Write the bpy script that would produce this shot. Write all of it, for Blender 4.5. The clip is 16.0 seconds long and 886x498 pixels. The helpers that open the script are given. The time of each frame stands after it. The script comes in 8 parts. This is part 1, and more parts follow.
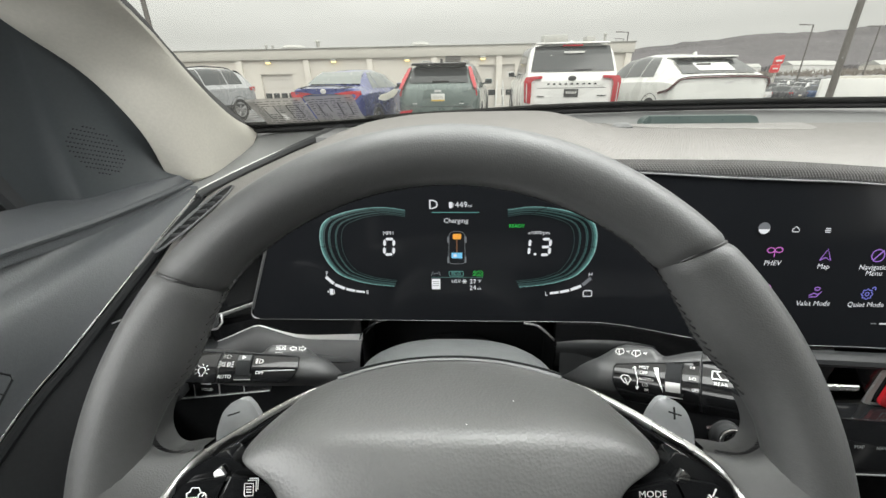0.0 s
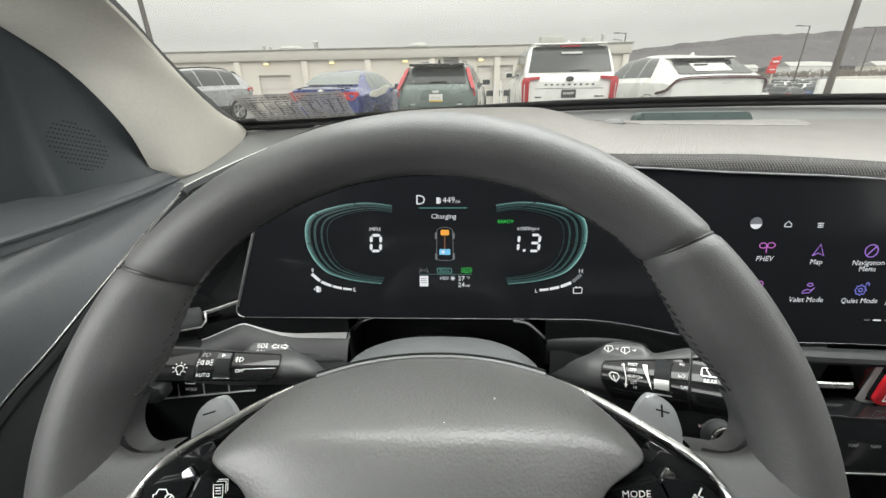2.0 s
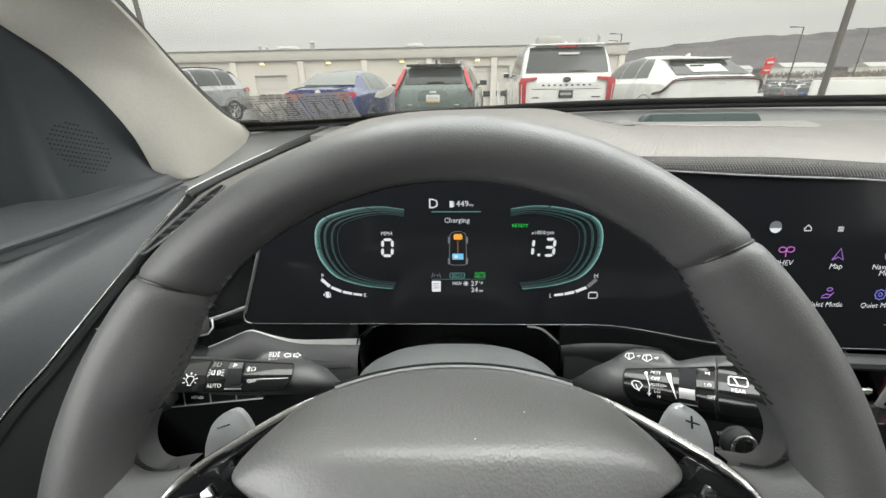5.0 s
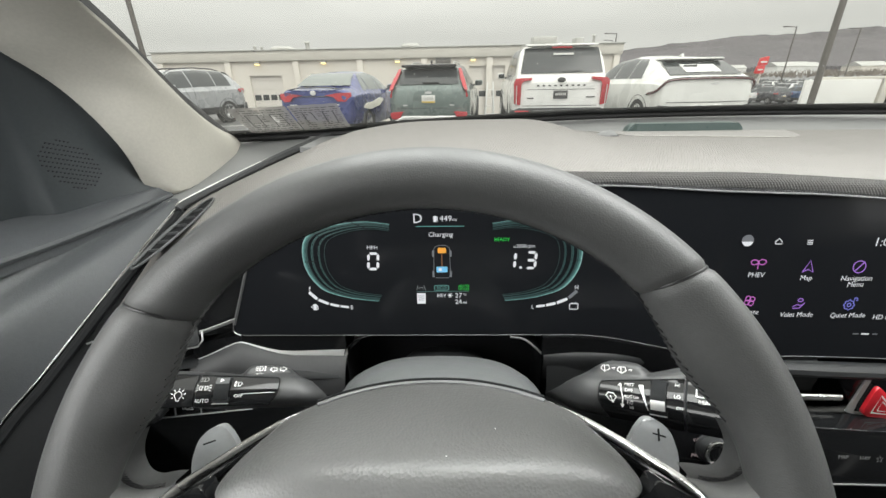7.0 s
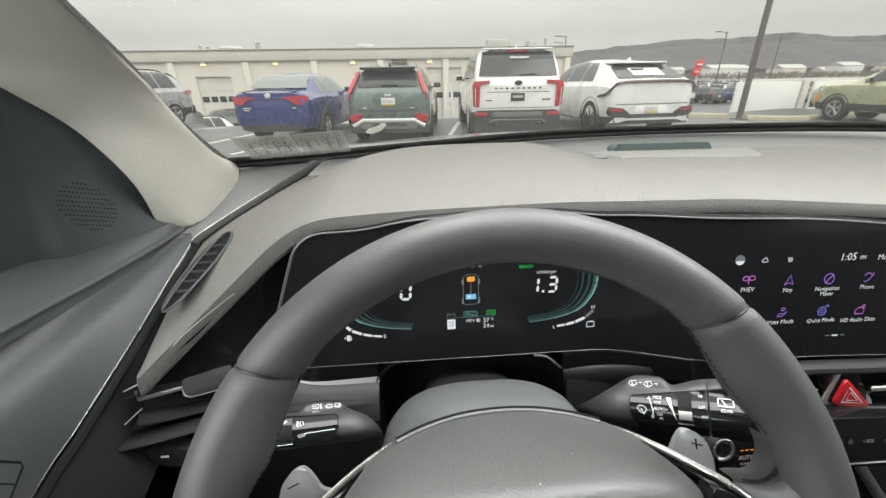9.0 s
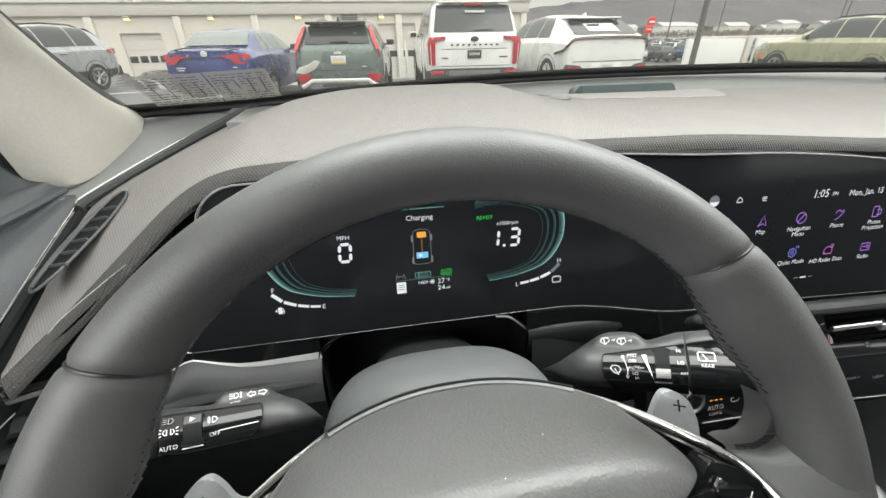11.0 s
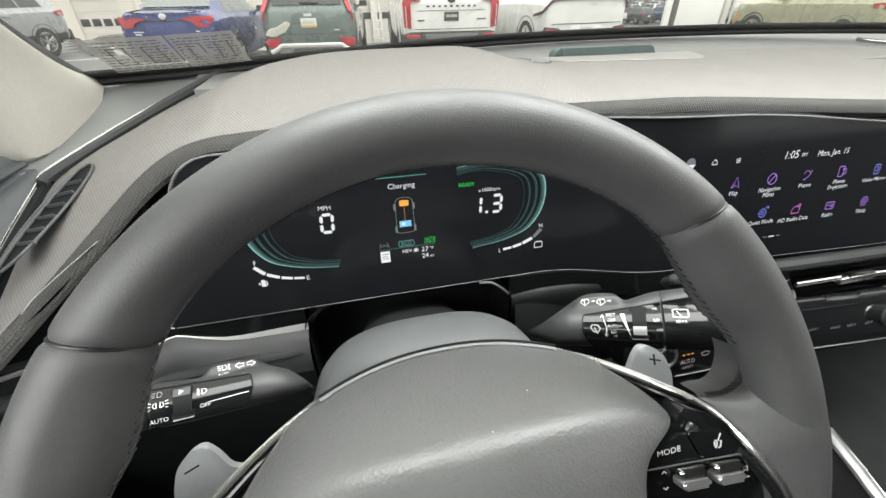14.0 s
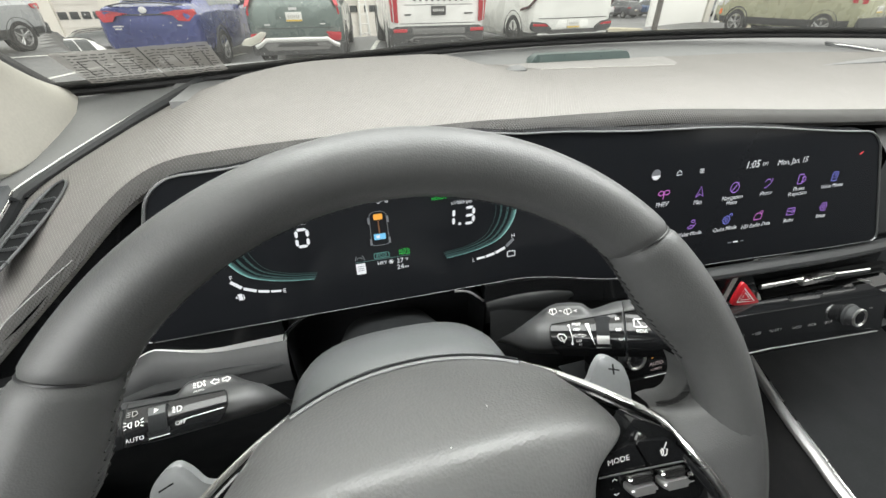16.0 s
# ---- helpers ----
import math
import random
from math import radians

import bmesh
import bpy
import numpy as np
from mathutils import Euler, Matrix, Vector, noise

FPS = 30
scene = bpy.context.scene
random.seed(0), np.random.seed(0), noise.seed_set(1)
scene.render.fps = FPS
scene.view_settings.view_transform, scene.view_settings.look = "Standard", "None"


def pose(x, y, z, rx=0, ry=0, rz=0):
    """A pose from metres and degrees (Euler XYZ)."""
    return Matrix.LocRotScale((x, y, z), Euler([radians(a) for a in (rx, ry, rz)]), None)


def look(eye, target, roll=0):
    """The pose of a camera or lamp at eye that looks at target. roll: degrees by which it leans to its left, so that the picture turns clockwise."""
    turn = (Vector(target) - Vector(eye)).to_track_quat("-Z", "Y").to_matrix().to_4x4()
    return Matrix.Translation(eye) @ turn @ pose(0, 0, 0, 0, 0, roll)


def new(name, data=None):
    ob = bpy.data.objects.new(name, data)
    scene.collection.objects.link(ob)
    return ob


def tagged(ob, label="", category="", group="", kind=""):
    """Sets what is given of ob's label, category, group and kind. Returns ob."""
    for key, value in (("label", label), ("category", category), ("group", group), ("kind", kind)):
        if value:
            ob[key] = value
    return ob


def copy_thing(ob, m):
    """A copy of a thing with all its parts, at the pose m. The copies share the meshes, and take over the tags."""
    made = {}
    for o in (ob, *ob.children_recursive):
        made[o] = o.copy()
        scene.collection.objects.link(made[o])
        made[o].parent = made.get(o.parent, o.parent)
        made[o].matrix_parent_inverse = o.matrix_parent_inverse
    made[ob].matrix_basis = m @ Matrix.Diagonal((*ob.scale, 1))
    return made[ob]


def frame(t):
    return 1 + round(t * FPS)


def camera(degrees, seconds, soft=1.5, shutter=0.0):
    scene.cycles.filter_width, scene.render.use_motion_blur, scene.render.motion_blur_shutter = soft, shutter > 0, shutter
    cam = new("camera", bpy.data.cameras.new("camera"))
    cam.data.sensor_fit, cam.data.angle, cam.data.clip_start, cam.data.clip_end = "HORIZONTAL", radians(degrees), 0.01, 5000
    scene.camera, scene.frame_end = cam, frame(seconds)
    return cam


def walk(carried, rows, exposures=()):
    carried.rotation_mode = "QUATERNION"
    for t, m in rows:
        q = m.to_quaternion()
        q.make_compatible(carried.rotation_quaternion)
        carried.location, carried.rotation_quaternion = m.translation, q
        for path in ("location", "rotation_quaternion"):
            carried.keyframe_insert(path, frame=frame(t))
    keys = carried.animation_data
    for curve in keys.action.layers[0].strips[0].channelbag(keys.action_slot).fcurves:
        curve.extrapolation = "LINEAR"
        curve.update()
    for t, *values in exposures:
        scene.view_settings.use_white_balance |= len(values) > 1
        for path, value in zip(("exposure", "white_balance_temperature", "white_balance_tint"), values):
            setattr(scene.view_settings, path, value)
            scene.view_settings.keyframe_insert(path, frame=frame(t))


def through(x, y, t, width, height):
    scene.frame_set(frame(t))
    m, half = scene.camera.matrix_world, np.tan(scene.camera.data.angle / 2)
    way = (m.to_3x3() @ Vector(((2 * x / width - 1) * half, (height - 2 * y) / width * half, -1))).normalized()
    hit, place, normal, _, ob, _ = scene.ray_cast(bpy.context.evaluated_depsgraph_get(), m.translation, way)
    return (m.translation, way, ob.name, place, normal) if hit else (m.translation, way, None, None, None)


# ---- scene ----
from mathutils.bvhtree import BVHTree

cam = camera(95.65, 16.0)
# seconds, x, y, z, yaw, pitch, roll
PATH = [
    (0.0, 0.0050, 0.0176, 1.2057, 2.894, -23.458, -1.082),
    (0.5, 0.0056, 0.0140, 1.2076, 2.837, -23.444, -1.075),
    (1.0, 0.0093, 0.0237, 1.2027, 2.774, -23.390, -1.071),
    (1.5, 0.0155, 0.0225, 1.1989, 2.719, -23.356, -1.104),
    (2.0, 0.0147, 0.0223, 1.1991, 2.668, -23.343, -1.091),
    (2.5, 0.0138, 0.0193, 1.1996, 2.596, -23.334, -1.113),
    (3.0, 0.0147, 0.0165, 1.1986, 2.560, -23.334, -1.093),
    (3.5, 0.0143, 0.0320, 1.1876, 2.465, -23.327, -1.064),
    (4.0, 0.0159, 0.0303, 1.1907, 2.481, -23.340, -1.077),
    (4.2, 0.0012, 0.0301, 1.2001, 2.352, -23.360, -0.993),
    (6.3, -0.0006, 0.0301, 1.1970, 2.110, -23.177, -1.045),
    (6.5, 0.0046, 0.0306, 1.1955, 2.130, -23.424, -1.044),
    (7.0, 0.0116, 0.0268, 1.2149, 1.667, -23.340, -1.112),
    (7.5, 0.0426, 0.0342, 1.2687, 0.600, -23.095, -0.945),
    (8.0, -0.0414, 0.0266, 1.2865, -0.851, -22.840, -0.840),
    (8.5, -0.0297, -0.0027, 1.2671, -2.444, -22.888, -0.920),
    (9.0, -0.0514, 0.0191, 1.2505, -4.168, -23.346, -0.972),
    (9.5, -0.0258, 0.0344, 1.2246, -5.968, -24.307, -0.981),
    (9.7, -0.0256, 0.0423, 1.2188, -6.631, -24.772, -0.999),
    (12.0, -0.0394, 0.0652, 1.2151, -11.383, -30.677, -0.868),
    (12.5, -0.0359, 0.0639, 1.2133, -11.839, -31.402, -0.903),
    (13.0, -0.0360, 0.0638, 1.2142, -12.298, -31.938, -0.847),
    (13.5, -0.0335, 0.0639, 1.2131, -12.615, -32.302, -0.840),
    (14.0, -0.0357, 0.0617, 1.2154, -12.885, -32.584, -0.887),
    (14.5, -0.0390, 0.0657, 1.2148, -13.012, -32.844, -0.972),
    (15.0, -0.0376, 0.0660, 1.2135, -13.122, -33.040, -1.005),
    (15.5, -0.0385, 0.0669, 1.2130, -13.387, -33.156, -1.012),
    (16.0, -0.0212, 0.0582, 1.2326, -14.485, -33.331, -0.686),
]
walk(cam, [(t, pose(x, y, z, 90 + pitch, 0, yaw) @ pose(0, 0, 0, 0, 0, roll)) for t, x, y, z, yaw, pitch, roll in PATH],
     exposures=((0.0, 0.05), (4.0, 0.05), (9.0, 0.0), (12.0, 0.18), (16.0, 0.20)))

# ---- light ----
world = bpy.data.worlds.new("overcast_sky")
scene.world = world
world.use_nodes = True
wn, wl = world.node_tree.nodes, world.node_tree.links
wn.clear()
SUN_EL, SUN_ROT = radians(38), radians(150)
sky = wn.new("ShaderNodeTexSky")
sky.sky_type, sky.sun_disc = "NISHITA", False
sky.sun_elevation, sky.sun_rotation, sky.dust_density, sky.air_density = SUN_EL, SUN_ROT, 6.0, 1.0
pale = wn.new("ShaderNodeHueSaturation")
pale.inputs["Saturation"].default_value, pale.inputs["Value"].default_value = 0.12, 0.065
cloud = wn.new("ShaderNodeTexNoise")
cloud.inputs["Scale"].default_value, cloud.inputs["Detail"].default_value = 2.2, 4.0
stretch = wn.new("ShaderNodeMapping")
stretch.inputs["Scale"].default_value = (1.0, 1.0, 5.0)
coords = wn.new("ShaderNodeTexCoord")
cover = wn.new("ShaderNodeValToRGB")
cover.color_ramp.elements[0].position, cover.color_ramp.elements[0].color = 0.30, (0.84, 0.84, 0.785, 1)
cover.color_ramp.elements[1].position, cover.color_ramp.elements[1].color = 0.72, (1.0, 0.995, 0.935, 1)
deck = wn.new("ShaderNodeMixRGB")
deck.inputs[0].default_value = 0.88
back = wn.new("ShaderNodeBackground")
out_w = wn.new("ShaderNodeOutputWorld")
wl.new(coords.outputs["Generated"], stretch.inputs["Vector"])
wl.new(stretch.outputs["Vector"], cloud.inputs["Vector"])
wl.new(cloud.outputs["Fac"], cover.inputs["Fac"])
wl.new(sky.outputs["Color"], pale.inputs["Color"])
wl.new(pale.outputs["Color"], deck.inputs[1])
wl.new(cover.outputs["Color"], deck.inputs[2])
# an overcast sky is about three times as bright overhead as at the horizon
parts_w, lift_w, bright_w = wn.new("ShaderNodeSeparateXYZ"), wn.new("ShaderNodeMapRange"), wn.new("ShaderNodeVectorMath")
lift_w.inputs["From Min"].default_value, lift_w.inputs["From Max"].default_value = 0.08, 0.95
lift_w.inputs["To Min"].default_value, lift_w.inputs["To Max"].default_value = 0.93, 3.6
bright_w.operation = "SCALE"
wl.new(coords.outputs["Generated"], parts_w.inputs["Vector"])
wl.new(parts_w.outputs["Z"], lift_w.inputs["Value"])
wl.new(deck.outputs["Color"], bright_w.inputs[0])
wl.new(lift_w.outputs["Result"], bright_w.inputs["Scale"])
wl.new(bright_w.outputs["Vector"], back.inputs["Color"])
wl.new(back.outputs["Background"], out_w.inputs["Surface"])
back.inputs["Strength"].default_value = 0.88

sun = new("sun", bpy.data.lights.new("sun", "SUN"))
sun.data.energy, sun.data.angle, sun.data.color = 0.6, radians(30), (1.0, 0.97, 0.92)
sun.matrix_world = look((0, 0, 30), (math.sin(SUN_ROT) * -1, math.cos(SUN_ROT) * -1, 30 - math.tan(SUN_EL)))


def window_light(name, eye, target, wide, high, watts):
    lamp = bpy.data.lights.new(name, "AREA")
    lamp.shape, lamp.size, lamp.size_y, lamp.energy, lamp.color = "RECTANGLE", wide, high, watts, (0.97, 0.985, 0.97)
    ob = new(name, lamp)
    ob.matrix_world = look(eye, target)
    return ob


# sky light through the windscreen's upper part, the door windows and the rear window
window_light("windscreen_daylight", (0.40, 0.28, 1.455), (0.40, 0.06, 1.05), 1.10, 0.26, 9.0)
window_light("door_window_daylight", (-0.47, -0.22, 1.30), (0.2, -0.05, 1.10), 0.62, 0.34, 4.6)
window_light("passenger_window_daylight", (1.19, -0.10, 1.30), (0.4, 0.0, 1.00), 0.80, 0.36, 0.6)


# ---- materials ----
def surf(name, color, rough=0.5, metal=0.0, var=0.10, scale=25.0, bump=0.0, grain=400.0, spec=0.5, coat=0.0, kind="noise"):
    m = bpy.data.materials.new(name)
    m.use_nodes = True
    n, l = m.node_tree.nodes, m.node_tree.links
    b = n["Principled BSDF"]
    b.inputs["Roughness"].default_value, b.inputs["Metallic"].default_value = rough, metal
    b.inputs["Specular IOR Level"].default_value, b.inputs["Coat Weight"].default_value = spec, coat
    b.inputs["Coat Roughness"].default_value = 0.06
    tc = n.new("ShaderNodeTexCoord")
    big, fine = n.new("ShaderNodeTexNoise"), n.new("ShaderNodeTexNoise")
    big.inputs["Scale"].default_value, fine.inputs["Scale"].default_value = scale, scale * 14
    big.inputs["Detail"].default_value, fine.inputs["Detail"].default_value = 3, 2
    add = n.new("ShaderNodeMath")
    add.operation = "ADD"
    l.new(tc.outputs["Object"], big.inputs["Vector"])
    l.new(tc.outputs["Object"], fine.inputs["Vector"])
    l.new(big.outputs["Fac"], add.inputs[0])
    l.new(fine.outputs["Fac"], add.inputs[1])
    ramp = n.new("ShaderNodeMapRange")
    ramp.inputs["From Min"].default_value, ramp.inputs["From Max"].default_value = 0.7, 1.3
    ramp.inputs["To Min"].default_value, ramp.inputs["To Max"].default_value = 1 - var, 1 + var
    l.new(add.outputs[0], ramp.inputs["Value"])
    mul = n.new("ShaderNodeVectorMath")
    mul.operation = "SCALE"
    mul.inputs[0].default_value = color
    l.new(ramp.outputs["Result"], mul.inputs["Scale"])
    l.new(mul.outputs["Vector"], b.inputs["Base Color"])
    rr = n.new("ShaderNodeMapRange")
    rr.inputs["From Min"].default_value, rr.inputs["From Max"].default_value = 0.35, 0.65
    rr.inputs["To Min"].default_value, rr.inputs["To Max"].default_value = max(rough * 0.88, 0.02), min(rough * 1.12, 1)
    l.new(big.outputs["Fac"], rr.inputs["Value"])
    l.new(rr.outputs["Result"], b.inputs["Roughness"])
    if bump:
        bp = n.new("ShaderNodeBump")
        bp.inputs["Strength"].default_value, bp.inputs["Distance"].default_value = bump, 0.0006
        if kind == "leather":
            tx = n.new("ShaderNodeTexVoronoi")
            tx.inputs["Scale"].default_value = grain
            warp = n.new("ShaderNodeVectorMath")
            warp.operation = "MULTIPLY_ADD"
            warp.inputs[1].default_value = (0.0010, 0.0010, 0.0010)
            l.new(fine.outputs["Color"], warp.inputs[0])
            l.new(tc.outputs["Object"], warp.inputs[2])
            l.new(warp.outputs["Vector"], tx.inputs["Vector"])
            l.new(tx.outputs["Distance"], bp.inputs["Height"])
        elif kind == "weave":
            waves = []
            for turn in (35, -35):
                mp = n.new("ShaderNodeMapping")
                mp.inputs["Rotation"].default_value = (radians(-45), 0, radians(turn))
                wv = n.new("ShaderNodeTexWave")
                wv.inputs["Scale"].default_value = grain
                l.new(tc.outputs["Object"], mp.inputs["Vector"])
                l.new(mp.outputs["Vector"], wv.inputs["Vector"])
                waves.append(wv)
            mx = n.new("ShaderNodeMath")
            mx.operation = "MULTIPLY"
            l.new(waves[0].outputs["Fac"], mx.inputs[0])
            l.new(waves[1].outputs["Fac"], mx.inputs[1])
            l.new(mx.outputs[0], bp.inputs["Height"])
            dark = n.new("ShaderNodeMapRange")
            dark.inputs["To Min"].default_value, dark.inputs["To Max"].default_value = 0.80, 1.08
            l.new(mx.outputs[0], dark.inputs["Value"])
            mul2 = n.new("ShaderNodeVectorMath")
            mul2.operation = "SCALE"
            l.new(mul.outputs["Vector"], mul2.inputs[0])
            l.new(dark.outputs["Result"], mul2.inputs["Scale"])
            l.new(mul2.outputs["Vector"], b.inputs["Base Color"])
        else:
            tx = n.new("ShaderNodeTexNoise")
            tx.inputs["Scale"].default_value = grain
            tx.inputs["Detail"].default_value = 4
            l.new(tc.outputs["Object"], tx.inputs["Vector"])
            l.new(tx.outputs["Fac"], bp.inputs["Height"])
        l.new(bp.outputs["Normal"], b.inputs["Normal"])
    return m


def glow(name, color, strength=1.0):
    m = bpy.data.materials.new(name)
    m.use_nodes = True
    b = m.node_tree.nodes["Principled BSDF"]
    b.inputs["Base Color"].default_value = (0.01, 0.01, 0.01, 1)
    b.inputs["Roughness"].default_value = 0.3
    b.inputs["Emission Color"].default_value = (*color, 1)
    b.inputs["Emission Strength"].default_value = strength
    return m


def pane(name, tint, ior=1.4, rough=0.0, dust=0.0):
    m = bpy.data.materials.new(name)
    m.use_nodes = True
    n, l = m.node_tree.nodes, m.node_tree.links
    n.clear()
    out = n.new("ShaderNodeOutputMaterial")
    mix, clear, gloss, fr = n.new("ShaderNodeMixShader"), n.new("ShaderNodeBsdfTransparent"), n.new("ShaderNodeBsdfGlossy"), n.new("ShaderNodeFresnel")
    clear.inputs["Color"].default_value = (*tint, 1)
    gloss.inputs["Roughness"].default_value, fr.inputs["IOR"].default_value = rough, ior
    l.new(fr.outputs["Fac"], mix.inputs["Fac"])
    l.new(clear.outputs["BSDF"], mix.inputs[1])
    l.new(gloss.outputs["BSDF"], mix.inputs[2])
    last = mix
    # dust film that also stands in for the dash's veiling reflection in the glass
    if dust:
        film, soft, lit, both = n.new("ShaderNodeMixShader"), n.new("ShaderNodeBsdfTranslucent"), n.new("ShaderNodeBsdfDiffuse"), n.new("ShaderNodeMixShader")
        soft.inputs["Color"].default_value = lit.inputs["Color"].default_value = (0.80, 0.80, 0.77, 1)
        spots = n.new("ShaderNodeTexNoise")
        spots.inputs["Scale"].default_value, spots.inputs["Detail"].default_value = 7.0, 5.0
        amount = n.new("ShaderNodeMapRange")
        amount.inputs["To Min"].default_value, amount.inputs["To Max"].default_value = dust * 0.75, dust * 1.25
        both.inputs["Fac"].default_value = 0.25
        l.new(spots.outputs["Fac"], amount.inputs["Value"])
        l.new(soft.outputs["BSDF"], both.inputs[1])
        l.new(lit.outputs["BSDF"], both.inputs[2])
        l.new(amount.outputs["Result"], film.inputs["Fac"])
        l.new(mix.outputs["Shader"], film.inputs[1])
        l.new(both.outputs["Shader"], film.inputs[2])
        last = film
    l.new(last.outputs["Shader"], out.inputs["Surface"])
    return m


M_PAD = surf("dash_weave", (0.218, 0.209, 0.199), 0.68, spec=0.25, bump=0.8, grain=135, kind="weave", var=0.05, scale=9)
# the pad's weave in a darker copy: the lip's shade is in the colour
M_LIP = surf("dash_lip_weave_shaded", (0.078, 0.076, 0.073), 0.60, spec=0.25, bump=1.0, grain=150, kind="weave", var=0.05, scale=9)
M_STALK = surf("stalk_plastic", (0.050, 0.051, 0.052), 0.40, bump=0.15, grain=1800, var=0.06)
M_SHELF = surf("dash_shelf_plastic", (0.175, 0.178, 0.178), 0.55, bump=0.2, grain=1200, var=0.06)
M_TRIM = surf("grey_trim_plastic", (0.078, 0.081, 0.083), 0.5, bump=0.2, grain=1500, var=0.06)
M_COLUMN = surf("column_plastic", (0.105, 0.110, 0.112), 0.36, bump=0.2, grain=1500, var=0.05)
M_DARK = surf("dark_plastic", (0.0306, 0.0323, 0.034), 0.5, bump=0.25, grain=1500, var=0.1)
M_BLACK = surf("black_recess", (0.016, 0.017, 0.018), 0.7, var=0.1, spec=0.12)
M_GLOSS = surf("piano_black", (0.008, 0.0084, 0.009), 0.08, var=0.05, spec=0.4)
M_SCREEN = surf("display_glass", (0.0100, 0.0108, 0.0125), 0.09, var=0.03, spec=0.22)
M_CHROME = surf("satin_chrome", (0.74, 0.74, 0.73), 0.27, 1.0, var=0.03)
M_SATIN = surf("bright_satin_strip", (0.62, 0.62, 0.61), 0.38, 0.3, var=0.03)
M_SILVER = surf("satin_silver", (0.40, 0.40, 0.40), 0.36, 0.75, var=0.04)
M_BAND = surf("soft_black_band", (0.020, 0.021, 0.022), 0.50, spec=0.25, bump=0.2, grain=1500, var=0.08)
M_LOWER = surf("lower_dash_plastic", (0.036, 0.037, 0.038), 0.55, bump=0.2, grain=1500, var=0.06)
M_EDGE = surf("grey_edge_metal", (0.15, 0.153, 0.156), 0.45, 0.45, var=0.05)
M_PADDLE = surf("paddle_metal_grey", (0.30, 0.31, 0.315), 0.42, 0.35, bump=0.1, grain=2500, var=0.04)
M_LEATHER = surf("wheel_leather", (0.060, 0.061, 0.061), 0.49, bump=0.14, grain=1300, kind="leather", var=0.06)
M_HUB = surf("airbag_cover", (0.092, 0.093, 0.092), 0.40, spec=0.75, bump=0.28, grain=620, kind="leather", var=0.05)
M_THREAD = surf("dark_thread", (0.012, 0.012, 0.013), 0.45, var=0.2, scale=300)
M_PILLAR = surf("pillar_fabric_beige", (0.44, 0.425, 0.38), 0.85, bump=0.25, grain=1400, var=0.05)
M_DOOR = surf("door_soft_plastic", (0.066, 0.071, 0.076), 0.52, bump=0.3, grain=900, kind="leather", var=0.07)
M_SAIL = surf("sail_panel_plastic", (0.030, 0.036, 0.039), 0.55, bump=0.2, grain=1500, var=0.08)
M_LABEL = surf("printed_white", (0.75, 0.75, 0.74), 0.5, var=0.05)
M_LABEL_DIM = surf("printed_grey", (0.22, 0.22, 0.22), 0.5, var=0.05)
M_SENSOR = surf("sensor_smoked_plastic", (0.085, 0.115, 0.11), 0.3, var=0.06)
M_RED = surf("hazard_red", (0.55, 0.02, 0.03), 0.25, var=0.05, coat=0.4)
M_HEADLINER = surf("headliner", (0.55, 0.53, 0.49), 0.9, bump=0.2, grain=900)
M_CARPET = surf("dark_cabin", (0.012, 0.012, 0.013), 0.85, bump=0.3, grain=500)
M_RUBBER = surf("black_rubber", (0.012, 0.012, 0.013), 0.6, var=0.2)
M_SHIELD = pane("veiled_windscreen_glass", (0.95, 0.965, 0.95), 1.25, dust=0.05)
G_WHITE = glow("display_white", (0.88, 0.90, 0.93), 0.85)
G_TEAL_LIT = glow("display_teal_lit", (0.50, 0.85, 0.82), 0.62)
G_TEAL_FAINT = glow("display_teal_faint", (0.06, 0.16, 0.155), 0.30)
G_AMBER_DIM = glow("display_amber_dim", (0.50, 0.20, 0.06), 0.35)
G_GREY = glow("display_grey", (0.35, 0.37, 0.40), 0.45)
G_TEAL = glow("display_teal", (0.20, 0.62, 0.56), 0.5)
G_TEAL_DIM = glow("display_teal_dim", (0.10, 0.28, 0.26), 0.45)
G_GREEN = glow("display_green", (0.02, 0.75, 0.08), 0.85)
G_ORANGE = glow("display_orange", (0.95, 0.42, 0.05), 0.9)
G_BLUE = glow("display_blue", (0.20, 0.62, 0.95), 0.85)
G_PURPLE = glow("display_purple", (0.46, 0.22, 0.82), 0.75)
G_PINK = glow("display_pink", (0.72, 0.20, 0.72), 0.75)
G_INDIGO = glow("display_indigo", (0.24, 0.25, 0.85), 0.75)
G_RED = glow("display_red", (0.8, 0.05, 0.06), 0.8)
G_PANEL = glow("button_backlight", (0.62, 0.50, 0.50), 0.5)
G_AMBER = glow("button_amber", (0.95, 0.35, 0.05), 0.8)


# ---- building helpers ----
def thing(name, label, category, at=(0, 0, 0), group="", kind=""):
    ob = new(name)
    ob.location = at
    ob.empty_display_size = 0.05
    bpy.context.view_layer.update()
    return tagged(ob, label, category, group, kind)


def part(name, bm, material, parent=None, label="", angle=38, smooth=True):
    me = bpy.data.meshes.new(name)
    bmesh.ops.remove_doubles(bm, verts=bm.verts, dist=1e-6)
    bmesh.ops.recalc_face_normals(bm, faces=bm.faces)
    bm.to_mesh(me)
    bm.free()
    me.materials.append(material)
    if smooth:
        me.shade_smooth()
        me.set_sharp_from_angle(angle=radians(angle))
    ob = new(name, me)
    if parent is not None:
        ob.parent = parent
        up, m = parent, Matrix.Identity(4)
        while up is not None:
            m = up.matrix_basis @ m if up.parent is None else up.matrix_parent_inverse @ up.matrix_basis @ m
            up = up.parent
        ob.matrix_parent_inverse = m.inverted()
    return tagged(ob, label)


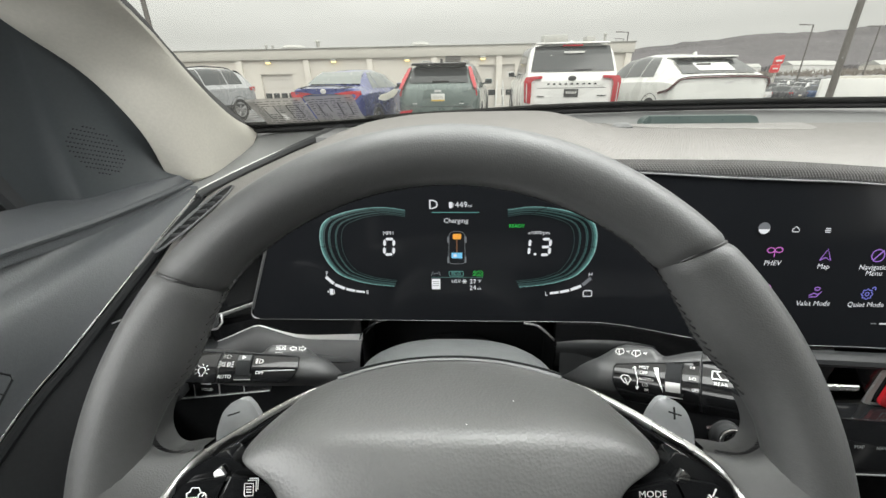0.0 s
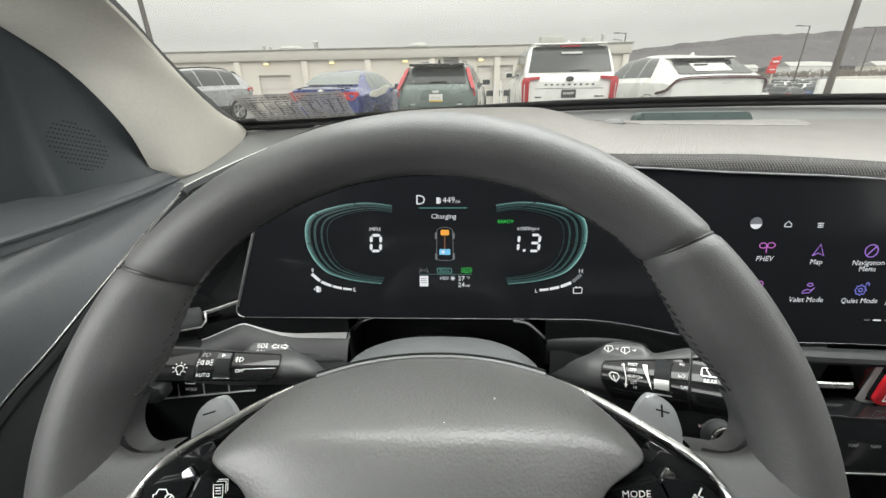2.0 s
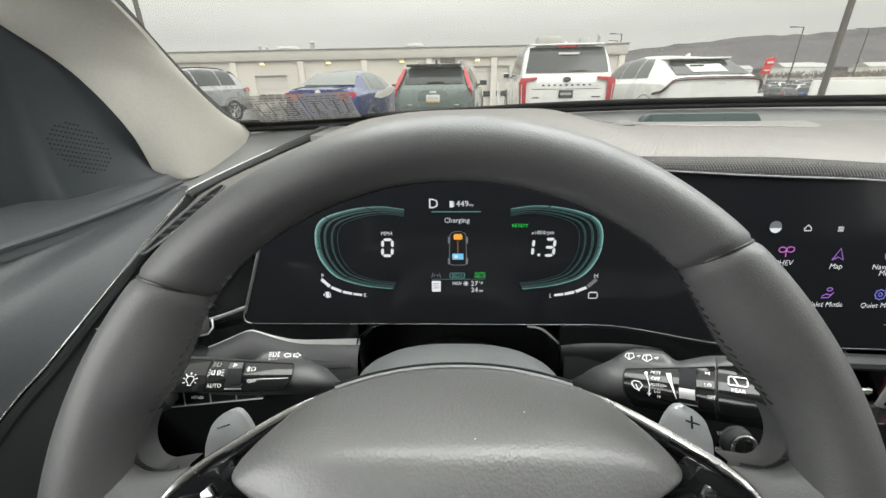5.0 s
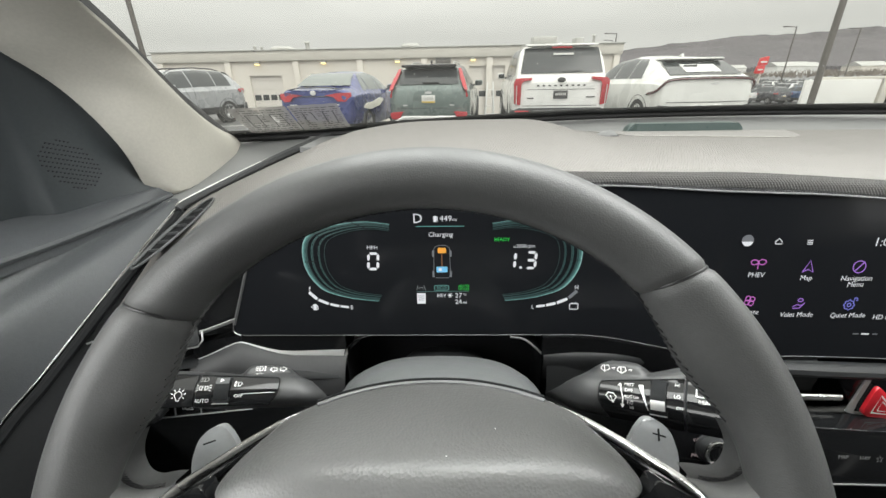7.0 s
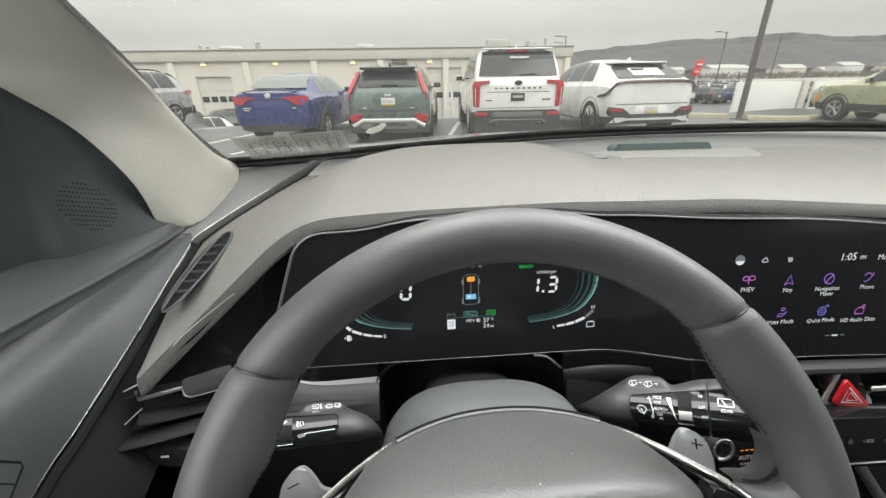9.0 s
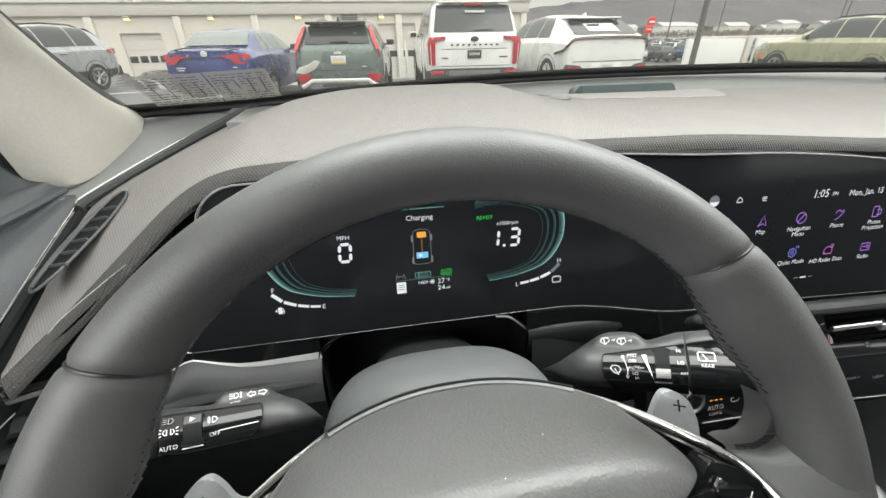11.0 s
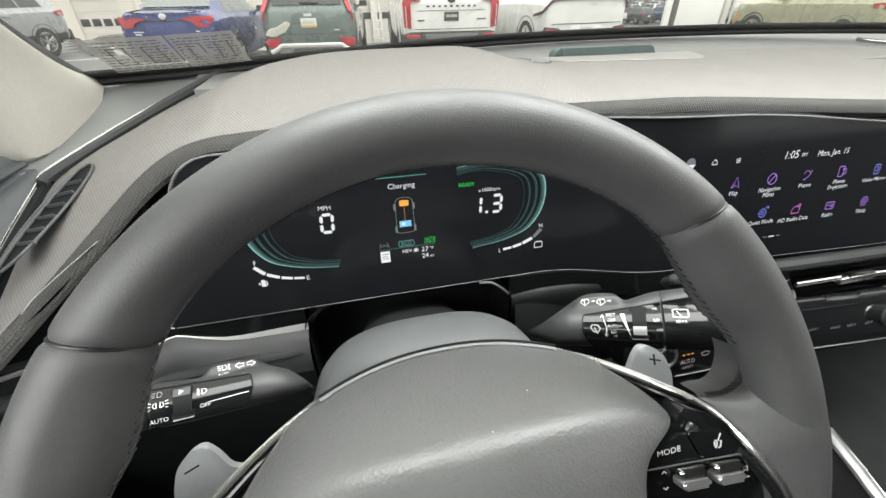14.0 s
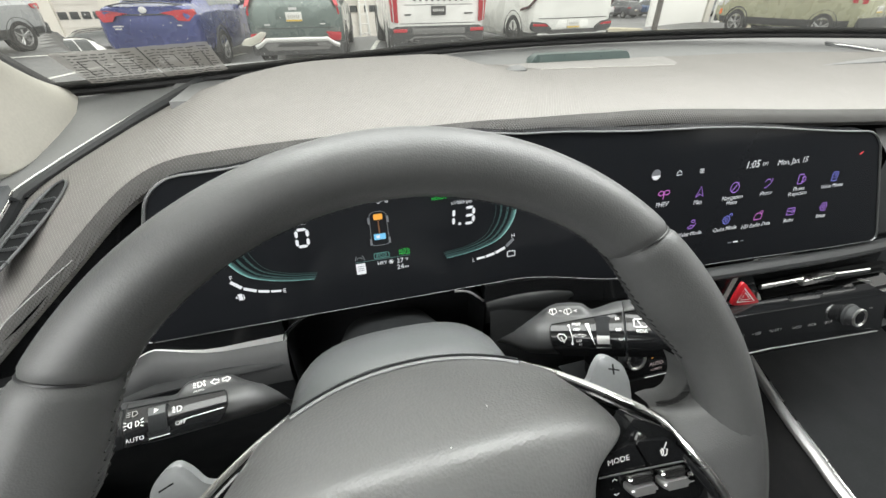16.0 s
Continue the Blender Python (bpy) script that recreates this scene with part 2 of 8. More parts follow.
def catmull(pts, n):
    pts = [Vector(p) for p in pts]
    if len(pts) < 3:
        return [pts[0].lerp(pts[-1], i / n) for i in range(n + 1)]
    ext = [pts[0] * 2 - pts[1]] + pts + [pts[-1] * 2 - pts[-2]]
    res = []
    for i in range(1, len(ext) - 2):
        for k in range(n):
            t = k / n
            a, b, c, d = ext[i - 1:i + 3]
            res.append(0.5 * (2 * b + (c - a) * t + (2 * a - 5 * b + 4 * c - d) * t * t + (3 * b - a - 3 * c + d) * t ** 3))
    return res + [pts[-1]]


def grid(bm, rows, close_u=False, close_v=False):
    vs = [[bm.verts.new(p) for p in r] for r in rows]
    nr, nc = len(vs), len(vs[0])
    for i in range(nr if close_v else nr - 1):
        for j in range(nc if close_u else nc - 1):
            a, b, c, d = vs[i][j], vs[i][(j + 1) % nc], vs[(i + 1) % nr][(j + 1) % nc], vs[(i + 1) % nr][j]
            try:
                bm.faces.new((a, b, c, d))
            except ValueError:
                pass
    return vs


def loft(rings, caps=True, closed=False):
    bm = bmesh.new()
    vs = grid(bm, rings, close_u=True, close_v=closed)
    if caps and not closed:
        bm.faces.new(vs[0])
        bm.faces.new(list(reversed(vs[-1])))
    return bm


def sheet(rows, thick=0.0, away=None):
    """A curved sheet; with a thickness it gets a back, moved by thick along away."""
    bm = bmesh.new()
    rows = [[Vector(p) for p in r] for r in rows]
    vs = grid(bm, rows)
    if thick:
        off = Vector(away).normalized() * thick
        vb = grid(bm, [[p + off for p in r] for r in rows])
        nr, nc = len(vs), len(vs[0])
        for j in range(nc - 1):
            bm.faces.new((vs[0][j], vs[0][j + 1], vb[0][j + 1], vb[0][j]))
            bm.faces.new((vs[-1][j], vs[-1][j + 1], vb[-1][j + 1], vb[-1][j]))
        for i in range(nr - 1):
            bm.faces.new((vs[i][0], vs[i + 1][0], vb[i + 1][0], vb[i][0]))
            bm.faces.new((vs[i][-1], vs[i + 1][-1], vb[i + 1][-1], vb[i][-1]))
    return bm


def sweep(path, rx, ry=None, n=10, up=(0, 0, 1), closed=False, taper=None):
    """A tube along a path; rx across, ry along up."""
    path = [Vector(p) for p in path]
    ry = rx if ry is None else ry
    rings = []
    for i, p in enumerate(path):
        if closed:
            d = path[(i + 1) % len(path)] - path[i - 1]
        else:
            d = path[min(i + 1, len(path) - 1)] - path[max(i - 1, 0)]
        d.normalize()
        side = d.cross(Vector(up))
        side = side.normalized() if side.length > 1e-6 else Vector((1, 0, 0))
        nrm = side.cross(d).normalized()
        k = taper(i / max(len(path) - 1, 1)) if taper else 1
        rings.append([p + side * (rx * k * math.cos(2 * math.pi * j / n)) + nrm * (ry * k * math.sin(2 * math.pi * j / n)) for j in range(n)])
    return loft(rings, closed=closed)


def box(center, size, bevel=0.0, rot=None, seg=2, bm=None):
    bm = bm or bmesh.new()
    m = Matrix.Translation(center) @ (rot.to_4x4() if rot else Matrix.Identity(4)) @ Matrix.Diagonal((*size, 1))
    made = bmesh.ops.create_cube(bm, size=1, matrix=m)
    if bevel:
        edges = list({e for v in made["verts"] for e in v.link_edges})
        bmesh.ops.bevel(bm, geom=edges, offset=bevel, segments=seg, profile=0.5, affect="EDGES")
    return bm


def prism(outline, place, depth, bevel=0.0, seg=2):
    """A plate: outline in 2D, place(u, v, w) gives the point, w runs from 0 to depth."""
    bm = bmesh.new()
    a = [bm.verts.new(place(u, v, 0)) for u, v in outline]
    b = [bm.verts.new(place(u, v, depth)) for u, v in outline]
    bm.faces.new(a)
    bm.faces.new(list(reversed(b)))
    for i in range(len(a)):
        bm.faces.new((a[i], a[(i + 1) % len(a)], b[(i + 1) % len(a)], b[i]))
    if bevel:
        e = [x for x in bm.edges if (x.verts[0] in b and x.verts[1] in b)]
        bmesh.ops.bevel(bm, geom=e, offset=bevel, segments=seg, profile=0.5, affect="EDGES")
    return bm


def rod(p0, p1, r0, r1=None, n=16, bm=None):
    bm = bm or bmesh.new()
    r1 = r0 if r1 is None else r1
    p0, p1 = Vector(p0), Vector(p1)
    q = (p1 - p0).to_track_quat("Z", "Y").to_matrix()
    ra = [bm.verts.new(p0 + q @ Vector((r0 * math.cos(2 * math.pi * i / n), r0 * math.sin(2 * math.pi * i / n), 0))) for i in range(n)]
    rb = [bm.verts.new(p1 + q @ Vector((r1 * math.cos(2 * math.pi * i / n), r1 * math.sin(2 * math.pi * i / n), 0))) for i in range(n)]
    bm.faces.new(list(reversed(ra)))
    bm.faces.new(rb)
    for i in range(n):
        bm.faces.new((ra[i], ra[(i + 1) % n], rb[(i + 1) % n], rb[i]))
    return bm


def turned(profile, axis_place, n=32):
    """A turned body: profile of (radius, height); axis_place(x, y, h) gives the point."""
    rings = [[axis_place(r * math.cos(2 * math.pi * k / n), r * math.sin(2 * math.pi * k / n), h) for k in range(n)] for r, h in profile]
    return loft(rings)


def rounded(pts, r, n=5):
    """A 2D outline with its corners rounded."""
    res = []
    k = len(pts)
    for i in range(k):
        p, a, b = Vector(pts[i]), Vector(pts[i - 1]), Vector(pts[(i + 1) % k])
        da, db = (a - p), (b - p)
        ra = min(r, da.length * 0.45, db.length * 0.45)
        s, e = p + da.normalized() * ra, p + db.normalized() * ra
        for j in range(n + 1):
            t = j / n
            q = s * (1 - t) ** 2 + p * 2 * t * (1 - t) + e * t * t
            res.append((q.x, q.y))
    return res


def rect(u0, v0, u1, v1, r=0.0, n=4):
    pts = [(u0, v0), (u1, v0), (u1, v1), (u0, v1)]
    return rounded(pts, r, n) if r else pts


def letters(words, size, place, thick=0.0002, align="CENTER", shear=0.0, spacing=1.0, stretch=1.0):
    """Lettering in Blender's own font as a mesh; place(u, v, w) puts it on its surface."""
    cu = bpy.data.curves.new("lettering", "FONT")
    cu.body, cu.size, cu.align_x, cu.align_y, cu.shear, cu.space_character = words, size, align, "CENTER", shear, spacing
    cu.resolution_u, cu.space_line = 2, 0.85
    ob = new("lettering", cu)
    bpy.context.view_layer.update()
    me = bpy.data.meshes.new_from_object(ob)
    bm = bmesh.new()
    bm.from_mesh(me)
    bpy.data.objects.remove(ob)
    bpy.data.meshes.remove(me)
    for v in bm.verts:
        v.co = place(v.co.x * stretch, v.co.y, thick)
    return bm


def strokes(lines, width, place, w=0.0002, closed=False):
    """Flat line drawing: each line a list of 2D points."""
    bm = bmesh.new()
    for line in lines:
        pts = [Vector((p[0], p[1])) for p in line]
        k = len(pts)
        left, right = [], []
        for i, p in enumerate(pts):
            if closed:
                d = pts[(i + 1) % k] - pts[i - 1]
            else:
                d = pts[min(i + 1, k - 1)] - pts[max(i - 1, 0)]
            d = d.normalized() if d.length > 0 else Vector((1, 0))
            nrm = Vector((-d.y, d.x)) * width / 2
            a, b = p + nrm, p - nrm
            left.append(bm.verts.new(place(a.x, a.y, w)))
            right.append(bm.verts.new(place(b.x, b.y, w)))
        for i in range(k if closed else k - 1):
            j = (i + 1) % k
            bm.faces.new((left[i], left[j], right[j], right[i]))
    return bm


def filled(outlines, place, w=0.0002):
    bm = bmesh.new()
    for o in outlines:
        bm.faces.new([bm.verts.new(place(u, v, w)) for u, v in o])
    return bm


def arc(cx, cy, r, a0, a1, n=12, ry=None):
    ry = r if ry is None else ry
    return [(cx + r * math.cos(radians(a0 + (a1 - a0) * i / n)), cy + ry * math.sin(radians(a0 + (a1 - a0) * i / n))) for i in range(n + 1)]


# ---- the cabin: shell ----
def smooth01(a, b, x):
    t = min(max((x - a) / (b - a), 0), 1)
    return t * t * (3 - 2 * t)


def screen_y(x, z):
    s = smooth01(0.125, 0.245, x)
    return (0.360 + 0.15 * (z - 1.031)) * (1 - s) + (0.343 + 0.2 * (z - 1.045)) * s


def on_screen(x, z, w=0.0):
    return Vector((x, screen_y(x, z) - 0.0003 - w, z))


cabin = thing("cabin_shell", "closed grey car cabin with headliner, rear wall and floor", "car cabin", (0.37, -0.4, 0.35), kind="structure")
# unseen roof and rear wall, added to close the cabin and shape its bounce light
part("headliner", box((0.37, -0.58, 1.60), (1.62, 1.42, 0.03), 0.01), M_HEADLINER, cabin)
part("rear_wall", box((0.37, -1.30, 0.98), (1.6, 0.04, 1.22), 0.01), M_CARPET, cabin)
part("floor_carpet", box((0.37, -0.25, 0.34), (1.6, 2.1, 0.04), 0.01), M_CARPET, cabin)
part("passenger_door_lining", box((1.20, -0.3, 0.73), (0.05, 1.9, 0.74), 0.02), M_DOOR, cabin)
part("driver_door_lining", box((-0.47, -0.42, 0.72), (0.06, 1.5, 0.70), 0.02), M_DOOR, cabin)
part("centre_pillar", box((-0.46, -0.62, 1.30), (0.05, 0.16, 0.60), 0.02), M_PILLAR, cabin)
part("centre_pillar", box((1.20, -0.62, 1.30), (0.05, 0.16, 0.60), 0.02), M_PILLAR, cabin)
# unseen dark walls added to keep side light from the rear off the wheel
for x in (-0.46, 1.20):
    part("rear_side_blocker", box((x, -1.00, 1.32), (0.05, 0.62, 0.56), 0.02), M_CARPET, cabin, "unseen dark side wall added to block light")
part("kick_panel", box((-0.405, 0.42, 0.655), (0.03, 0.80, 0.66), 0.005), M_BLACK, cabin)
part("kick_panel", box((1.19, 0.66, 0.70), (0.03, 0.30, 0.74), 0.005), M_BLACK, cabin)
part("firewall", box((0.37, 0.80, 0.70), (1.6, 0.03, 0.76), 0.005), M_BLACK, cabin)

# ---- windscreen ----
shield_base = catmull([(-0.36, 0.645, 1.128), (-0.20, 0.675, 1.131), (-0.02, 0.715, 1.1365), (0.20, 0.757, 1.1425), (0.48, 0.772, 1.1445), (0.78, 0.735, 1.1450), (1.10, 0.62, 1.1425)], 8)


def shield_at(p, s):
    x = p.x + (0.37 - p.x) * 0.10 * s
    return Vector((x, p.y - 0.66 * s - 0.03 * math.sin(math.pi * s), p.z + 0.42 * s + 0.045 * math.sin(math.pi * s)))


windscreen = thing("windscreen", "clear laminated windscreen with a black rubber lower seal", "windscreen", (0.37, 0.78, 1.13))
glass = part("glass", sheet([[shield_at(p, i / 14) for p in shield_base] for i in range(15)]), M_SHIELD, windscreen)
glass.visible_shadow = False
if sum(p.normal.y for p in glass.data.polygons) > 0:
    glass.data.flip_normals()
part("lower_seal", sweep([p + Vector((0, -0.002, 0.002)) for p in shield_base], 0.007, 0.0045, 8), M_RUBBER, windscreen, "black rubber lower seal")
part("black_border", sheet([[shield_at(p, s) + Vector((0, 0.001, 0.003)) for p in shield_base] for s in (0.0, 0.012, 0.024)]), M_RUBBER, windscreen, "black printed border")

# see-through pages inside the glass, standing in for a printed sheet's reflection


def thin_sheet(name, color, through=0.5, clear=0.0):
    """Paper-like stuff that also lights up from behind."""
    m = bpy.data.materials.new(name)
    m.use_nodes = True
    n, l = m.node_tree.nodes, m.node_tree.links
    n.clear()
    out, lit, soft, both, see, mix = (n.new("ShaderNode" + k) for k in ("OutputMaterial", "BsdfDiffuse", "BsdfTranslucent", "MixShader", "BsdfTransparent", "MixShader"))
    grain, tone, scale = n.new("ShaderNodeTexNoise"), n.new("ShaderNodeMapRange"), n.new("ShaderNodeVectorMath")
    grain.inputs["Scale"].default_value = 90
    tone.inputs["To Min"].default_value, tone.inputs["To Max"].default_value = 0.85, 1.1
    scale.operation = "SCALE"
    scale.inputs[0].default_value = color
    l.new(grain.outputs["Fac"], tone.inputs["Value"])
    l.new(tone.outputs["Result"], scale.inputs["Scale"])
    l.new(scale.outputs["Vector"], lit.inputs["Color"])
    l.new(scale.outputs["Vector"], soft.inputs["Color"])
    both.inputs["Fac"].default_value, mix.inputs["Fac"].default_value = through, clear
    l.new(lit.outputs["BSDF"], both.inputs[1])
    l.new(soft.outputs["BSDF"], both.inputs[2])
    l.new(both.outputs["Shader"], mix.inputs[1])
    l.new(see.outputs["BSDF"], mix.inputs[2])
    l.new(mix.outputs["Shader"], out.inputs["Surface"])
    return m


M_PAPER = thin_sheet("printed_sheet_film", (0.27, 0.26, 0.245), 0.50, 0.36)
M_PRINT = thin_sheet("print_dark", (0.10, 0.10, 0.10), 0.5, 0.25)


def on_sheet(x, v, w=0.0):
    base = min(shield_base, key=lambda p: abs(p.x - x))
    s = 0.028 + v
    q = shield_at(Vector((x, base.y, base.z)), s)
    return q + Vector((0, -0.003 - w * 0.6, -0.003 - w))


window_sheet = thing("reflected_print_sheet", "pale printed sheets inside the lower windscreen, standing in for a reflection", "paper sheet", (-0.24, 0.66, 1.14))
for x0, x1 in ((-0.288, -0.214), (-0.212, -0.146)):
    page = part("page", sheet([[on_sheet(x0 + (x1 - x0) * i / 6 - 0.10 * v, v) for i in range(7)] for v in (0.0, 0.022, 0.045, 0.068)]), M_PAPER, window_sheet)
    lines = []
    for k in range(11):
        v = 0.005 + 0.0056 * k
        at = 0.05
        while at < 0.9:
            word_end = min(at + random.uniform(0.05, 0.16), 0.95)
            if not (0.2 < at < 0.42 and 3 < k < 8):
                lines.append([(x0 + (x1 - x0) * q - 0.10 * v, v) for q in (at, (at + word_end) / 2, word_end)])
            at = word_end + 0.03
    page_print = part("print_bar", strokes(lines, 0.0019, on_sheet, 0.0006), M_PRINT, page)
    tagged(page_print, kind="stuff")
    boxes = [[(x0 + (x1 - x0) * q - 0.10 * v, v) for q, v in ((c, 0.018), (c + 0.2, 0.018), (c + 0.2, 0.05), (c, 0.05))] for c in (0.20, 0.62)]
    for one in boxes:
        part("print_frame", strokes([one], 0.0018, on_sheet, 0.0008, closed=True), M_PRINT, page)

# ---- driver's windscreen pillar ----
pillar_r = catmull([(-0.3135, 0.655, 1.130), (-0.320, 0.607, 1.153), (-0.3085, 0.540, 1.185), (-0.303, 0.490, 1.220), (-0.289, 0.425, 1.257), (-0.262, 0.250, 1.345), (-0.270, 0.020, 1.500)], 6)
pillar_l = catmull([(-0.309, 0.440, 1.112), (-0.326, 0.436, 1.158), (-0.356, 0.424, 1.210), (-0.372, 0.388, 1.247), (-0.384, 0.350, 1.280), (-0.41, 0.16, 1.40), (-0.42, -0.02, 1.53)], 6)
rows = []
for i, (a, b) in enumerate(zip(pillar_r, pillar_l)):
    k = i / (len(pillar_r) - 1)
    inward = Vector((0.55, -0.75, 0.30)).normalized()
    row = []
    for j in range(13):
        t = j / 12
        p = a.lerp(b, t) + inward * (0.038 * math.sin(math.pi * t ** 0.8) ** 0.8) * (0.55 + 0.45 * min(k * 4, 1))
        row.append(p)
    rows.append(row)
foot = catmull([(-0.3167, 0.661, 1.130), (-0.303, 0.612, 1.117), (-0.300, 0.560, 1.106), (-0.303, 0.510, 1.098), (-0.3085, 0.481, 1.0965), (-0.320, 0.470, 1.100), (-0.336, 0.464, 1.105)], 2)
shift = [foot[j] - rows[0][j] for j in range(13)]
for i in range(12):
    k = (1 - i / 12) ** 1.6
    rows[i] = [p + d * k for p, d in zip(rows[i], shift)]
pillar_edge = [r[-1].copy() for r in rows]
rows.insert(0, [p + Vector((-0.006, 0.004, -0.006)) for p in rows[0]])
pillar = thing("windscreen_pillar_trim", "beige fabric-covered windscreen pillar trim", "pillar trim", (-0.31, 0.5, 1.11))
part("cover", sheet(rows, 0.004, (-0.6, 0.6, 0)), M_PILLAR, pillar)
seal_out = Vector((-0.0165, 0.0095, 0.0215))
part("edge_seal", sheet([[p + Vector((-0.001, 0.001, -0.001)) + seal_out * q * min(1, i / 7) for i, p in enumerate(pillar_r)] for q in (0.0, 0.5, 1.0)], 0.003, (-0.5, 0.6, 0)), M_CARPET, pillar, "black glass-edge seal")
# base panel between pillar and blade trim
base_panel = [[Vector((-0.188, 0.676, 1.128)).lerp(Vector((-0.297, 0.464, 1.0855)), t).lerp(Vector((-0.350, 0.665, 1.122)).lerp(Vector((-0.345, 0.455, 1.084)), t), s) + Vector((0, 0, 0.004 * math.sin(math.pi * s))) for s in [k / 6 for k in range(7)]] for t in [k / 10 for k in range(11)]]
part("base_panel", sheet(base_panel, 0.012, (0, 0, -1)), M_SHELF, pillar, "smooth grey plastic pillar base")

# ---- dashboard ----
dash = thing("dashboard", "grey woven-texture dashboard with black gloss fascia and silver trim", "dashboard", (0.37, 0.6, 0.9))
FRONT = [(1.10, 0.40, 1.085), (0.75, 0.385, 1.099), (0.52, 0.380, 1.1135), (0.30, 0.387, 1.1285), (0.22, 0.390, 1.1303), (0.19, 0.3905, 1.1308), (0.16, 0.391, 1.131), (0.13, 0.392, 1.1313), (0.09, 0.393, 1.1315), (-0.04, 0.391, 1.130), (-0.11, 0.388, 1.128), (-0.142, 0.386, 1.1255), (-0.166, 0.382, 1.118), (-0.190, 0.374, 1.103), (-0.225, 0.360, 1.073), (-0.268, 0.341, 1.036), (-0.297, 0.312, 1.012)]
REAR = [(1.10, 0.60, 1.122), (0.75, 0.655, 1.1285), (0.50, 0.671, 1.1302), (0.30, 0.673, 1.1308), (0.225, 0.664, 1.1330), (0.190, 0.645, 1.1385), (0.158, 0.634, 1.1485), (0.130, 0.630, 1.1545), (0.09, 0.630, 1.1565), (-0.04, 0.625, 1.1555), (-0.108, 0.60, 1.1500), (-0.142, 0.59, 1.142), (-0.195, 0.635, 1.122), (-0.25, 0.555, 1.102), (-0.293, 0.463, 1.080), (-0.299, 0.374, 1.039), (-0.301, 0.322, 1.013)]
TURN_OUT = [(0, -1, 0)] * 11 + [(0.05, -1, 0), (0.3, -0.95, 0), (0.5, -0.85, 0), (0.6, -0.8, 0), (0.6, -0.8, 0), (0.6, -0.8, 0)]
f_, r_, o_ = catmull(FRONT, 6), catmull(REAR, 6), catmull(TURN_OUT, 6)
rows = []
for i, (a, b, o) in enumerate(zip(f_, r_, o_)):
    k = i / (len(f_) - 1)
    o = o.normalized()
    bulge = 0.0045 + 0.0025 * smooth01(0.28, 0.40, k) - 0.0052 * smooth01(0.68, 0.92, k)
    row = [b + Vector((0, 0.004, -0.014)), b + Vector((0, 0.002, -0.004))]
    row += [b.lerp(a, t) + Vector((0, 0, bulge * math.sin(math.pi * min(t * 1.05, 1)) ** 0.9)) for t in [q / 12 for q in range(13)]]
    row += [a + o * 0.0035 + Vector((0, 0, -0.0022)), a + o * 0.0058 + Vector((0, 0, -0.006)), a + o * 0.0066 + Vector((0, 0, -0.011)), a + o * 0.004 + Vector((0, 0, -0.015))]
    rows.append(row)
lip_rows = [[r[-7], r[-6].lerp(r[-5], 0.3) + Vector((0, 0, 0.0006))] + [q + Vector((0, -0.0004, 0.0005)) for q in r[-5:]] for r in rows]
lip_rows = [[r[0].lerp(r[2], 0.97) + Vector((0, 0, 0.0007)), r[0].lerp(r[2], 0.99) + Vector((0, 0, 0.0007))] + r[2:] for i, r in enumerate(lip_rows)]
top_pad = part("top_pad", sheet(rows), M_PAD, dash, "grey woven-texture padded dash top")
part("front_lip", sheet(lip_rows), M_LIP, dash, "woven front lip with shade put into its colour")
part("rear_shelf", sheet([[Vector((x, y, 1.1262 + 0.128 * (max(y, 0.64) - 0.665) * smooth01(-0.25, 0.15, x) + 0.006 * smooth01(0.1, -0.2, x))) for x in np.linspace(-0.19 if y < 0.68 else -0.33, 1.15, 24)] for y in (0.56, 0.62, 0.64, 0.66, 0.69, 0.72, 0.76, 0.80)], 0.02, (0, 0, -1)), M_SHELF, dash, "smooth dark grey rear shelf")
# display housing and its silver rim
rows = []


def screen_row(v, n=60):
    def corner(d, r):
        return r - math.sqrt(max(r * r - (r - d) ** 2, 0)) if d < r else 0
    xl = -0.207 + 0.047 * v + corner((1 - v) * 0.14, 0.022) + corner(v * 0.14, 0.010)
    xr = 0.598 - 0.056 * v - corner((1 - v) * 0.13, 0.020) - corner(v * 0.13, 0.010)
    pts = []
    for i in range(n + 1):
        x = xl + (xr - xl) * i / n
        zb = 0.9835 - 0.007 * smooth01(0.14, 0.30, x) - 0.010 * smooth01(0.3, 0.6, x)
        zt = 1.1185 + 0.006 * smooth01(-0.16, 0.02, x) + 0.005 * smooth01(-0.11, -0.05, x) * smooth01(0.14, 0.08, x) - 0.006 * smooth01(0.15, 0.36, x) - 0.021 * smooth01(0.30, 0.56, x)
        pts.append((x, zb + (zt - zb) * v))
    return pts


VS = [0, 0.008, 0.02, 0.045, 0.08, 0.2, 0.4, 0.6, 0.8, 0.86, 0.9, 0.94, 0.97, 0.99, 1.0]
srows = [screen_row(v) for v in VS]
display = thing("panoramic_display", "wide curved black glass panel holding the driver cluster and touchscreen", "car display", (0.2, 0.36, 0.98))
part("glass_panel", sheet([[Vector((x, screen_y(x, z), z)) for x, z in r] for r in srows], 0.014, (0, 1, 0)), M_SCREEN, display, "black glass display panel")
edge = [r[0] for r in srows[4:]] + srows[-1][1:-1] + [r[-1] for r in reversed(srows)]
part("silver_rim", sweep([Vector((x, screen_y(x, z) - 0.0005, z)) for x, z in edge], 0.0009, 0.0013, 8, up=(0, 1, 0)), M_EDGE, display, "satin silver rim")
low = srows[0]
part("lower_edge", sweep([Vector((x, screen_y(x, z) - 0.0005, z - 0.0004)) for x, z in low], 0.0003, 0.0003, 6, up=(0, 1, 0)), M_EDGE, display, "thin bright lower edge")
